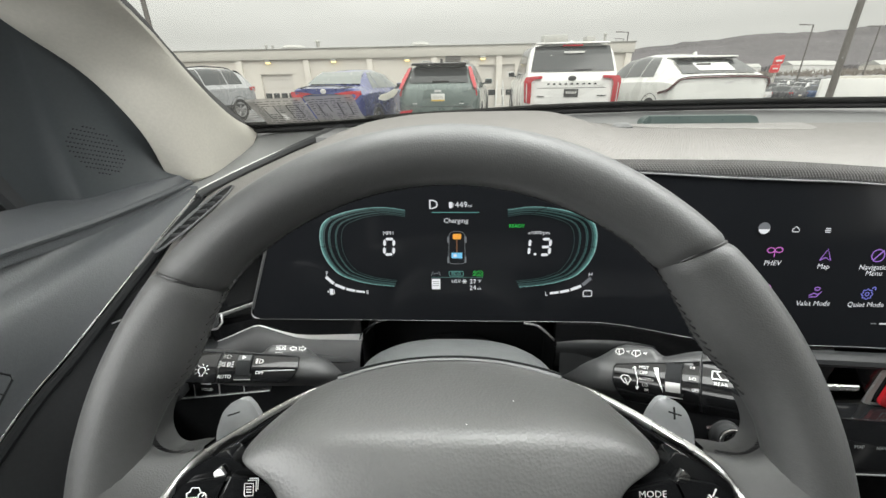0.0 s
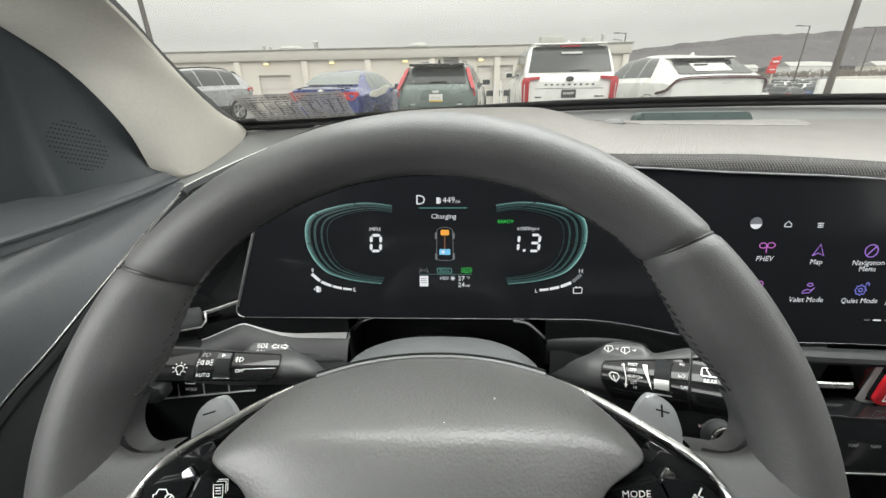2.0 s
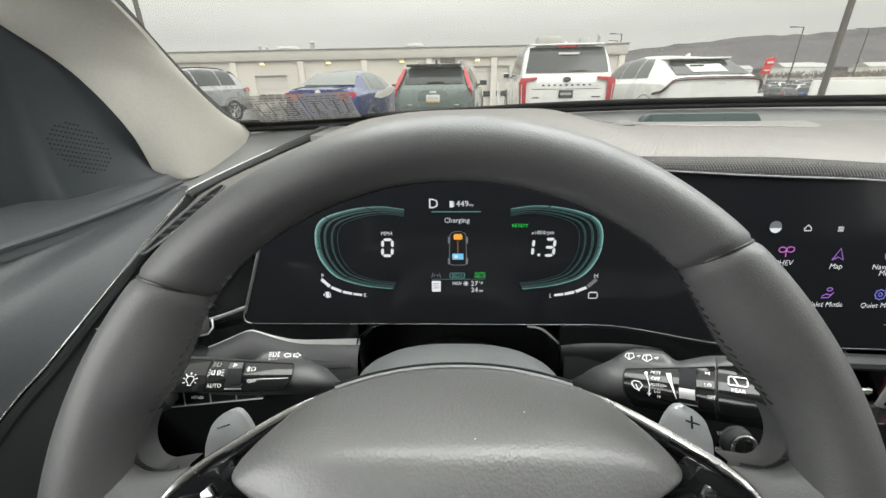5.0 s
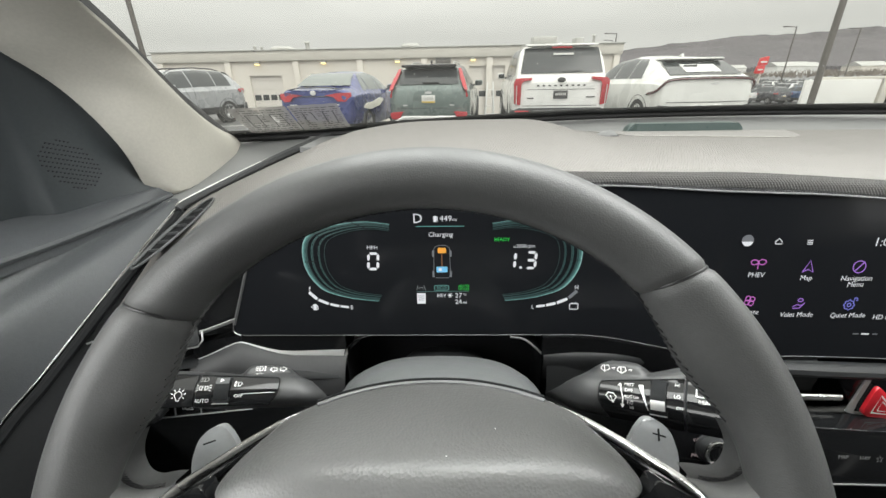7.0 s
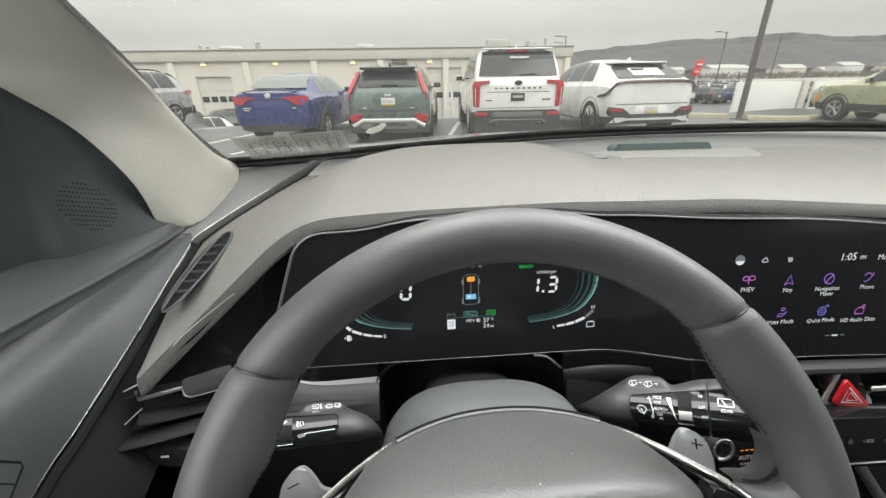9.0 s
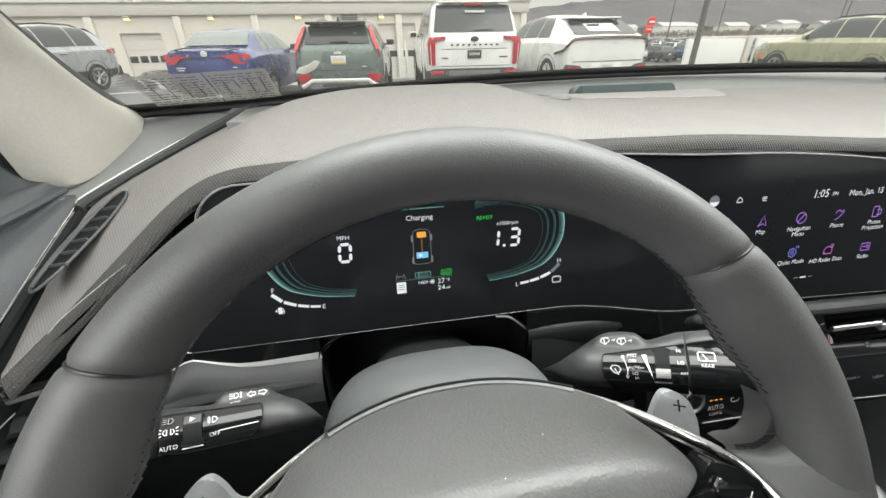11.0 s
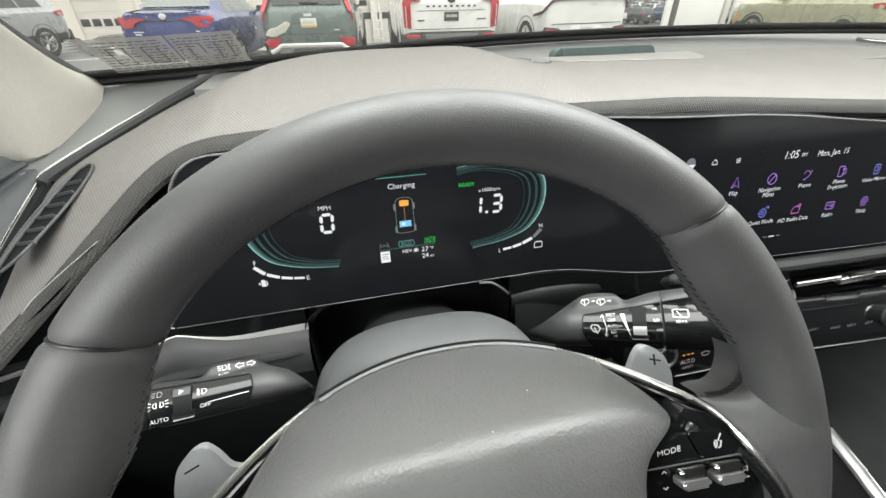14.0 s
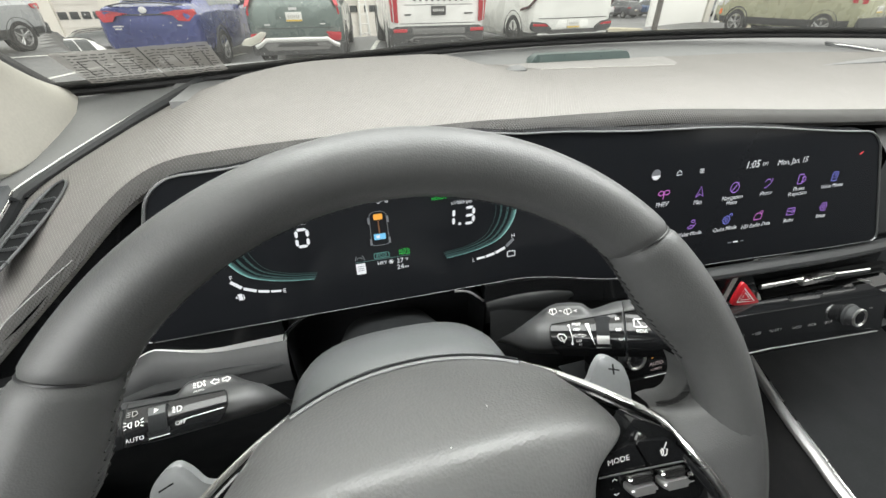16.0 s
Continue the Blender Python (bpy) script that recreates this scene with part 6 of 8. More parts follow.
for side in (1, -1):
    if side > 0:
        on_face, d, up, nn = stalk((0.1183, 0.2621, 1.0067), (0.057, -0.035, 0.018), (0, -0.75, 0.66))
        st = thing("wiper_stalk", "dark wiper stalk with white symbols behind the wheel", "control stalk", (0.12, 0.262, 1.0))
    else:
        on_face, d, up, nn = stalk((-0.1176, 0.2592, 1.0114), (-0.060, -0.0255, 0.003), (0, -0.60, 0.80), radians(12.3))
        st = thing("light_stalk", "dark light and indicator stalk with white symbols behind the wheel", "control stalk", (-0.12, 0.26, 1.0))
    # grey body: root tapering to the column, hump with the upper symbols, barrel
    TOPS = ((-52, -30, -16, -8, -2, 4, 14, 22, 25, 28, 31, 40, 49, 68, 92), (-15, -5, 6, 11.5, 15, 17.2, 17.6, 17.0, 15.2, 12.6, 11.6, 14.6, 17.6, 19.8, 22)) if side > 0 else ((-52, -37, -17, -10, -4, 4, 14, 22, 25, 28, 31, 42, 54, 72, 92), (-20, -12, 3.6, 8.5, 12.4, 14.0, 14.8, 14.4, 12.4, 9.4, 8.6, 10.0, 11.0, 11.8, 12.5))

    def brow(a):
        return 0.5 + 0.170 * max(a, 0) if side > 0 else 1.0 + 0.066 * max(a, 0)

    def shell(a, f, back=0.0):
        """f runs from the underside to the top of the body's front."""
        top, low = float(np.interp(a, *TOPS)), (-24 if side > 0 else -18.0) + 4 * smooth01(30, 90, a) + 6 * smooth01(-15, -50, a)
        b = low + (top - low) * f
        crown = min(max((b + 9) / 11, -1.5), 1.4)
        w = -0.0042 * crown * crown - 0.026 * smooth01(-6, -52, a) ** 1.3
        hump = smooth01(-12, -2, a) * smooth01(31, 24, a)
        over = max(0, (b - brow(a)) / max(top - brow(a), 1))
        w -= (0.010 - 0.0085 * hump) * over ** 2 + 0.006 * hump * max(0, over - 0.82) / 0.18
        w -= 0.008 * max(0, (low + 5 - b) / 5) ** 2
        return o_ + d * (a / 1000) + up * (b / 1000) + nn * (w - back)

    o_ = on_face(0, -9) + up * 0.009
    rings = []
    for a in (*range(-52, -12, 5), *range(-12, 34, 2), *range(34, 54, 4), 53.9):
        front = [shell(a, k / 20) for k in range(21)]
        back = [shell(a, 1 - k / 6, 0.022 * (1.1 - k / 6) + 0.006 * math.sin(math.pi * k / 6)) for k in range(7)]
        rings.append(front + back)
    body = part("body", loft(rings), M_STALK, st, "dark grey stalk body", angle=50)
    rings = []
    for a in (54.1, 54.6, 60, 70, 80, 92):
        grow = 0.0004 if a > 54.5 else -0.0004
        rings.append([shell(a, k / 20) + nn * grow for k in range(21)] + [shell(a, 1 - k / 6, 0.022 * (1.1 - k / 6) + 0.006 * math.sin(math.pi * k / 6)) for k in range(7)])
    tip = part("tip", loft(rings), M_STALK, st, "turning stalk tip", angle=50)
    for a0, a1, host in ((0, 53.2, body), (54.8, 92, tip)):
        face_rows = []
        for k in range(15):
            q = k / 14
            row = []
            for j in range(25):
                edge = 0.0 if a0 else 1.2 * max(0, 1 - q * 9) ** 2 + 22 * max(0, q - 0.45) ** 2
                a = a0 + edge + (a1 - a0 - edge) * j / 24
                b = brow(a) - 0.3 - (brow(a) + (23.5 if side > 0 else 17.8)) * q
                row.append(on_face(a, b, 0.0018))
            face_rows.append(row)
        part("face", sheet(face_rows, 0.002, -nn), M_GLOSS, host, "gloss black switch face")
        part("face_edge", sweep([face_rows[k][0] + nn * 0.0002 for k in range(9, 0, -1)] + [p + nn * 0.0002 for p in face_rows[0]], 0.0004, n=6), M_BLACK, host)
    wa, wb = (33, 44.5) if side > 0 else (31.5, 43)
    up_end = 6.2 if side > 0 else 1.6
    part("thumbwheel_slot", prism(rect(wa, -16.5, wb, up_end, 2), lambda u, v, w: on_face(u, v, w), 0.0030, 0.0006), M_BLACK, st)
    wheel_rows = [[on_face(u, v, 0.0034 + 0.0018 * math.cos(radians((v + 5) * 8))) for u in (wa + 1.2, wa + 3, wb - 3, wb - 1.2)] for v in np.linspace(-14.5, up_end - 1.0, 14)]
    part("thumbwheel", sheet(wheel_rows, 0.003, -nn), M_BLACK, st, "ribbed thumbwheel")
    low, high = ((-4.6, 0.4) if side < 0 else (-14.0, -7.8))
    mark = part("thumbwheel_mark", sheet([[on_face(u, v, 0.0040 + 0.0018 * math.cos(radians((v + 5) * 8))) for u in (wa + 1.4, wb - 1.4)] for v in np.linspace(low, high, 5)]), M_TRIM if side < 0 else M_SATIN, st, "pale thumbwheel mark")
    if side < 0:
        part("arrow", filled([[(36.6, -0.6), (36.6, -3.6), (39.2, -2.1)]][::-1], lambda u, v, w: on_face(75.2 - u, v, 0.0062)), M_LABEL, mark)
    part("slot_line", sweep([on_face(a, -17.0, 0.0024) for a in (wa + 0.5, wb - 0.5)], 0.0004, n=5), M_SILVER, st)
    if side < 0:
        part("face_line", sweep([on_face(a, b, 0.0022) for a, b in ((2.5, -10.6), (24, -11.2))], 0.0003, n=5), M_SILVER, st)

    def face_word(words, size, a, b, mat=M_LABEL):
        flip = side
        part("lettering", letters(words, size * 0.78, lambda u, v, w: on_face(a + flip * u * 1000, b + v * 1000, w), 0.0027), mat, st)
    if side > 0:
        for words, size, a, b in (("MIST", 0.0040, 20, 0.2), ("OFF", 0.0040, 20.2, -3.7), ("AUTO>", 0.0038, 22.2, -8.0), ("LO", 0.0038, 21.5, -12.0), ("HI", 0.0032, 22.4, -15.0), ("HI", 0.0038, 49.4, 4.3), ("LO", 0.0040, 49.8, -3.5), ("OFF", 0.0034, 51.5, -10.5), ("REAR", 0.0040, 65.3, -4.6)):
            face_word(words, size, a, b)
        part("symbol", strokes([[(14.0, 0), (15.0, -3.5), (16.8, -9), (16.4, -15.0)], [(13.0, -1.5), (14.0, 0.3), (15.2, -1.2)], [(15.4, -13.5), (16.4, -15.6), (17.6, -13.5)]], 0.6, lambda u, v, w: on_face(u, v, 0.0027)), M_LABEL, st)
        part("wedge", filled([[(26.0, 1.0), (29.2, 1.2), (30.0, -4), (31.4, -9), (32.8, -15.5), (30.2, -9), (28.0, -4)]], lambda u, v, w: on_face(u, v, 0.0030)), M_LABEL, st)
        part("symbol", strokes([[(5.5, -9), (7, -7), (10.5, -7.2), (12.5, -9.5), (10.5, -12.5), (8.0, -12.2), (5.5, -9)], [(8.2, -9), (10.5, -13.5)]], 0.7, lambda u, v, w: on_face(u, v, 0.0027)), M_LABEL, st)
        part("symbol", strokes([rect(60.5, -1.5, 70, 4, 1) + [(60.5, -0.5)], [(63, 3), (66, -1.8)]], 0.7, lambda u, v, w: on_face(u, v, 0.0027)), M_LABEL, st)
        for c in (2.0, 13.5):
            part("symbol", strokes([[(c - 3.2, 9.5), (c - 2, 12), (c + 2.2, 12.4), (c + 3.2, 10), (c, 7.6), (c - 3.2, 9.5)], [(c - 0.6, 12), (c - 0.2, 8)], [(c + 4.6, 10.6), (c + 7.2, 11.4), (c + 6.2, 9.8)]], 0.6, lambda u, v, w: on_face(u, v, 0.0024)), M_LABEL, st)
    else:
        def fs(x, y, ls, width=0.45, mat=M_LABEL):
            tagged(part("symbol", strokes([[(x - u, y + v) for u, v in l] for l in ls], width, lambda u, v, w: on_face(u, v, 0.0027)), mat, st), kind="stuff")
        lamp = [[(-0.8, -1.7), (-0.8, 1.7), (0.9, 1.4), (1.8, 0), (0.9, -1.4), (-0.8, -1.7)]]
        beam = [[(-3.6, 1.3 - 1.3 * k), (-1.7, 1.3 - 1.3 * k)] for k in range(3)]
        for words, size, a, b in (("OFF", 0.0042, 26.0, -12.6), ("AUTO", 0.0042, 49.0, -15.2), ("AUTO", 0.0028, 15.6, 4.6)):
            face_word(words, size, a, b)
        fs(26.5, -4.1, lamp + beam + [[(-2.9, 2.4), (-2.3, 0.8), (-2.9, -0.6), (-2.3, -2.2)]])
        fs(49.1, -0.2, lamp + beam, 0.45, M_LABEL_DIM)
        fs(49.1, -6.6, [[(1.0, -1.6), (1.0, 1.6), (2.2, 1.2), (2.8, 0), (2.2, -1.2), (1.0, -1.6)], [(-1.0, -1.6), (-1.0, 1.6), (-2.2, 1.2), (-2.8, 0), (-2.2, -1.2), (-1.0, -1.6)], [(3.4, 1.5), (4.8, 2.2)], [(3.4, -1.5), (4.8, -2.2)], [(3.6, 0), (5, 0)], [(-3.4, 1.5), (-4.8, 2.2)], [(-3.4, -1.5), (-4.8, -2.2)], [(-3.6, 0), (-5, 0)]])
        fs(63.8, -11.5, [arc(0, 0.4, 2.3, -60, 240, 12), [(-1.0, -1.8), (-1.0, -3.2), (1.0, -3.2), (1.0, -1.8)]] + [[(3.2 * math.cos(t), 0.4 + 3.2 * math.sin(t)), (4.6 * math.cos(t), 0.4 + 4.6 * math.sin(t))] for t in np.linspace(-0.5, math.pi + 0.5, 7)])
        fs(15.2, 9.0, lamp + beam + [[(3.0, -1.8), (3.0, 1.8)], [(2.3, 1.0), (3.0, 1.9), (3.7, 1.0)], [(2.3, -1.0), (3.0, -1.9), (3.7, -1.0)]])
        for c, q in ((6.0, -1), (-0.6, 1)):
            fs(c, 8.4, [[(2.6 * q, 0), (0, -2), (0, -1), (-2.2 * q, -1), (-2.2 * q, 1), (0, 1), (0, 2), (2.6 * q, 0)]], 0.5)


# ---- switch panel low on the dash beside the column ----
panel = thing("dash_switch_panel", "gloss black dash switch panel with dial and hold keys", "switch panel", (-0.25, 0.33, 0.90))


def on_panel(x, z, w=0.0):
    return Vector((x, 0.3265 - w * 0.95 + 0.25 * (z - 0.915), z + 0.3 * w))


part("plate", prism(rounded([(-0.324, 0.9020), (-0.185, 0.9170), (-0.185, 0.9290), (-0.324, 0.9290)], 0.003), on_panel, 0.004, 0.001), M_GLOSS, panel)
part("edge_line", sweep([on_panel(x, z, 0.005) for x, z in ((-0.323, 0.9022), (-0.26, 0.9088), (-0.187, 0.9168))], 0.0008, n=6), M_SILVER, panel, "thin silver edge")
for x in (-0.265, -0.239, -0.2135):
    part("divider", sweep([on_panel(x, z, 0.0045) for z in (0.909 + 0.108 * (x + 0.265), 0.928)], 0.0006, n=5), M_SILVER, panel)
for x, z, ls in ((-0.307, 0.917, [[(-2.2, 0), (2.2, 0)]]), (-0.277, 0.9215, [[(-2.2, 0), (2.2, 0)], [(0, -2.2), (0, 2.2)]]), (-0.291, 0.918, [arc(0, 0, 3, 0, 300, 12), [(0, 0), (1.6, 1.8)]]), (-0.252, 0.9235, [[(-5, -1), (-4, 1.6), (3, 1.8), (5, -1), (-5, -1)]])):
    part("symbol", strokes([[(x + u / 1000, z + v / 1000) for u, v in l] for l in ls], 0.0008, on_panel, 0.0048), M_LABEL, panel)
part("lettering", letters("HOLD", 0.0042, lambda u, v, w: on_panel(-0.252 + u, 0.9165 + v, w), 0.0046), M_LABEL, panel)


# ---- outside: ground, lines, kerbs ----
M_ASPHALT = surf("worn_asphalt", (0.085, 0.086, 0.088), 0.45, bump=0.8, grain=45, var=0.22, scale=0.6)
M_LINE = surf("parking_paint", (0.62, 0.62, 0.58), 0.7, var=0.18, scale=6)
M_KERB = surf("kerb_concrete", (0.45, 0.41, 0.31), 0.85, bump=0.4, grain=60, var=0.15, scale=3)
M_WALL = surf("painted_block_wall", (0.68, 0.645, 0.585), 0.8, bump=0.3, grain=30, var=0.07, scale=0.8)
M_FASCIA = surf("metal_fascia", (0.56, 0.54, 0.49), 0.55, var=0.06, scale=1.2)
M_DOORP = surf("rolling_door_paint", (0.66, 0.63, 0.585), 0.6, var=0.05, scale=2)
M_DARKGLASS = surf("dark_glass", (0.038, 0.043, 0.045), 0.10, var=0.05, spec=0.5)
M_ROOFKIT = surf("roof_metal", (0.42, 0.42, 0.40), 0.5, 0.3, var=0.1, scale=3)
M_POLE = surf("lamp_pole_bronze", (0.12, 0.11, 0.10), 0.5, 0.4, var=0.12, scale=4)
M_WOODS = surf("bare_woods", (0.085, 0.078, 0.083), 0.95, var=0.35, scale=0.012)
M_BRUSH = surf("bare_brush", (0.19, 0.165, 0.14), 0.95, var=0.4, scale=0.25)
M_WHITEBOX = surf("white_panel", (0.72, 0.72, 0.70), 0.6, var=0.05, scale=0.7)
M_SIGNRED = surf("sign_red", (0.62, 0.03, 0.03), 0.4, var=0.05)
M_LAMPGLOW = glow("wall_lamp_glow", (1.0, 0.78, 0.32), 2.2)


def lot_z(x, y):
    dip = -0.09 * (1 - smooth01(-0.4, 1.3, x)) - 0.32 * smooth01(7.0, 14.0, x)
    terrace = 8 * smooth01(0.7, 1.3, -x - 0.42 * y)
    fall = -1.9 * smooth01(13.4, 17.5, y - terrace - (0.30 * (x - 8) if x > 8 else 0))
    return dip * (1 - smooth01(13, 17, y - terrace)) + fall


xs = sorted({*np.linspace(-14, 18, 65), *np.linspace(-120, 150, 28), *(-3000.0, -1200.0, -500.0, 500.0, 1200.0, 3000.0)})
ys = sorted({*np.linspace(-12, 22, 69), *np.linspace(24, 120, 17), *(-400.0, -100.0, -40.0, 250.0, 600.0, 1500.0, 3000.0)})
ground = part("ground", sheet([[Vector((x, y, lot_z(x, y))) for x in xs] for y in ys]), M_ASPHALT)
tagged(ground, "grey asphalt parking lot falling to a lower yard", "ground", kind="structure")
for (x0, y0), (x1, y1) in (((-3.55, 8.2), (-1.9, 11.6)), ((-5.0, 8.8), (-4.1, 11.6)), ((0.42, 7.4), (1.40, 12.3)), ((3.15, 7.6), (3.75, 12.0)), ((5.88, 7.2), (6.35, 12.0)), ((8.55, 7.0), (9.20, 11.3)), ((-8.6, 12.2), (-5.6, 13.1))):
    n = 14
    d = Vector((x1 - x0, y1 - y0)).normalized()
    s = Vector((-d.y, d.x)) * 0.055
    rows = [[Vector((x, y, lot_z(x, y) + 0.005)) for x, y in ((x0 + (x1 - x0) * i / n - s.x, y0 + (y1 - y0) * i / n - s.y), (x0 + (x1 - x0) * i / n + s.x, y0 + (y1 - y0) * i / n + s.y))] for i in range(n + 1)]
    tagged(part("parking_line", sheet(rows, 0.004, (0, 0, -1)), M_LINE), "worn white parking line on asphalt", "road marking", "parking lines", "structure")


def kerb(a, b):
    a, b = Vector(a), Vector(b)
    d = (b - a).normalized()
    s = Vector((-d.y, d.x, 0))
    prof = [(-0.09, -0.05), (-0.085, 0.11), (-0.06, 0.135), (0.06, 0.135), (0.085, 0.11), (0.09, -0.05)]
    rings = [[a.lerp(b, t) + s * u + Vector((0, 0, v + lot_z(*a.lerp(b, t).xy))) for u, v in prof] for t in np.linspace(0, 1, 9)]
    return tagged(part("kerb", loft(rings), M_KERB), "pale concrete kerb at the lot's edge", "kerb", "lot kerbs", "structure")


kerb((7.6, 12.2, 0), (9.75, 12.45, 0))
kerb((10.35, 12.35, 0), (13.3, 13.2, 0))
kerb((13.4, 13.25, 0), (19.0, 15.2, 0))

# ---- workshop building on the lower yard ----
B_Y, B_X0, B_X1, B_TOP, B_LOW = 28.0, -18.9, 10.4, 2.88, -1.95
house = thing("workshop_building", "long low cream workshop with pilasters and rolling doors", "building", (-4, B_Y, B_LOW))
DOORS = ((-13.1, -11.0, 1.42), (1.1, 3.35, 1.75))
edges_x = [B_X0] + [q for a, b, _ in DOORS for q in (a, b)] + [B_X1]
for i in range(0, len(edges_x) - 1, 2):
    part("wall", box(((edges_x[i] + edges_x[i + 1]) / 2, B_Y + 0.15, (B_TOP + B_LOW) / 2), (edges_x[i + 1] - edges_x[i], 0.3, B_TOP - B_LOW)), M_WALL, house)
part("wall", box((B_X1 - 0.15, B_Y + 9.3, (B_TOP + B_LOW) / 2), (0.3, 18, B_TOP - B_LOW)), M_WALL, house)
part("wall", box((B_X0 + 0.15, B_Y + 9.3, (B_TOP + B_LOW) / 2), (0.3, 18, B_TOP - B_LOW)), M_WALL, house)
part("roof", box(((B_X0 + B_X1) / 2, B_Y + 9.2, B_TOP - 0.25), (B_X1 - B_X0 - 0.6, 17.9, 0.2)), M_ROOFKIT, house)
part("fascia", box(((B_X0 + B_X1) / 2, B_Y - 0.10, 2.56), (B_X1 - B_X0 + 0.3, 0.22, 0.60), 0.03), M_FASCIA, house, "pale metal roof fascia")
part("fascia_cap", box(((B_X0 + B_X1) / 2, B_Y - 0.13, 2.88), (B_X1 - B_X0 + 0.4, 0.34, 0.06), 0.015), M_ROOFKIT, house)
for x in (-18.7, -14.35, -9.95, -5.85, -1.75, 2.35, 6.4, 10.25):
    part("pilaster", box((x, B_Y - 0.07, 0.15), (0.38, 0.16, 4.2), 0.02), M_WALL, house)
for a, b, top in DOORS:
    part("lintel", box(((a + b) / 2, B_Y + 0.15, (top + B_TOP) / 2), (b - a, 0.3, B_TOP - top)), M_WALL, house)
    rd = part("rolling_door", box(((a + b) / 2, B_Y + 0.20, (top + B_LOW) / 2), (b - a, 0.06, top - B_LOW)), M_DOORP, house, "cream rolling door with a window row")
    for k in range(6):
        part("door_slat", box(((a + b) / 2, B_Y + 0.165, top - 0.3 - 0.52 * k), (b - a - 0.05, 0.02, 0.03)), M_FASCIA, rd)
    for k in range(4):
        part("door_window", box((a + (b - a) * (k + 0.5) / 4, B_Y + 0.16, 0.10), ((b - a) / 4 - 0.12, 0.03, 0.34), 0.01), M_DARKGLASS, rd, "dark door pane")
for k, x in enumerate((-12.42, -8.16, -3.46, 1.30)):
    lamp_o = thing("wall_lamp", "yellow-lit wall pack lamp on the cream wall", "wall lamp", (x, B_Y, 2.1), "workshop wall lamps")
    part("housing", box((x, B_Y - 0.10, 2.17), (0.34, 0.2, 0.14), 0.03), M_ROOFKIT, lamp_o)
    part("lens", box((x + 0.02, B_Y - 0.16, 2.08), (0.28, 0.12, 0.09), 0.02), M_LAMPGLOW, lamp_o, "glowing yellow lens")
wall_vent = thing("wall_louvre", "dark louvre vent high on the workshop wall", "vent", (-0.55, B_Y, 2.1))
part("frame", box((-0.55, B_Y - 0.04, 2.12), (1.0, 0.08, 0.42), 0.02), M_ROOFKIT, wall_vent)
for k in range(4):
    part("slat", box((-0.55, B_Y - 0.09, 1.98 + 0.09 * k), (0.9, 0.04, 0.05)), M_POLE, wall_vent)
for x, w, h, kind in ((-12.95, 0.22, 0.36, "pipe"), (-12.5, 0.22, 0.30, "pipe"), (-11.1, 1.5, 0.32, "dome"), (-9.45, 0.35, 0.55, "flue"), (-2.7, 1.2, 0.34, "dome"), (5.9, 1.5, 0.5, "box"), (8.1, 0.5, 0.4, "box"), (9.1, 0.22, 0.6, "flue")):
    vent_o = thing("roof_vent", "grey metal vent standing on the workshop roof", "roof vent", (x, B_Y + 1.2, B_TOP), "workshop roof vents")
    if kind == "dome":
        part("hood", turned([(w / 2, 0), (w / 2 * 1.05, h * 0.4), (w / 2 * 0.8, h * 0.85), (0.05, h)], lambda px, py, ph: Vector((x + px, B_Y + 1.2 + py, B_TOP - 0.2 + ph + 0.2)), 20), M_ROOFKIT, vent_o)
    elif kind == "box":
        part("case", box((x, B_Y + 1.2, B_TOP + h / 2 - 0.1), (w, 1.0, h + 0.2), 0.04), M_ROOFKIT, vent_o)
    else:
        part("pipe", rod((x, B_Y + 1.2, B_TOP - 0.2), (x, B_Y + 1.2, B_TOP + h * 0.8), w / 2.6), M_ROOFKIT, vent_o)
        part("cap", rod((x, B_Y + 1.2, B_TOP + h * 0.82), (x, B_Y + 1.2, B_TOP + h), w / 1.5, w / 2.2), M_ROOFKIT, vent_o)
# ---- lamp poles ----


def lamp_pole(x, y, h, r, twin=False):
    z0 = lot_z(x, y)
    ob = thing("street_lamp", "tall dark bronze lot lamp pole", "street lamp", (x, y, z0), "lot lamp poles")
    part("pole", rod((x, y, z0), (x, y, z0 + h), r, r * 0.75, 16), M_POLE, ob)
    part("base_plate", box((x, y, z0 + 0.02), (r * 4, r * 4, 0.04), 0.01), M_POLE, ob)
    for side in (-1, 1) if twin else (-1,):
        part("arm", rod((x, y, z0 + h - 0.1), (x + side * 1.2, y, z0 + h), r * 0.5), M_POLE, ob)
        part("head", box((x + side * 1.5, y, z0 + h), (0.9, 0.35, 0.14), 0.03), M_POLE, ob)


lamp_pole(10.0, 12.15, 8.5, 0.085)
lamp_pole(-9.15, 13.05, 9.0, 0.075)
for x, y, h in ((74, 60, 9), (66, 75, 9), (90, 72, 9), (52, 70, 9), (118, 86, 13), (27, 75, 9), (37, 105, 10)):
    lamp_pole(x, y, h, 0.11)
for x, y, h in ((-52.4, 60, 8.7), (-64.6, 80, 8.5), (-76, 108, 9.0)):
    lamp_pole(x, y, h, 0.16, True)
shop_sign = thing("roadside_sign", "red far-off roadside shop sign with pale bars", "sign", (-70.3, 92, -2))
part("board", box((-70.3, 92, 2.1), (4.0, 0.4, 1.3), 0.05), M_SIGNRED, shop_sign)
for x, z, w in ((-71.0, 2.6, 2.0), (-70.0, 2.15, 2.8), (-70.4, 1.75, 2.0)):
    part("sign_bar", box((x, 91.77, z), (w, 0.06, 0.22)), M_WHITEBOX, shop_sign)
for x in (-72.0, -68.6):
    part("post", rod((x, 92, -2), (x, 92, 1.5), 0.14), M_POLE, shop_sign)
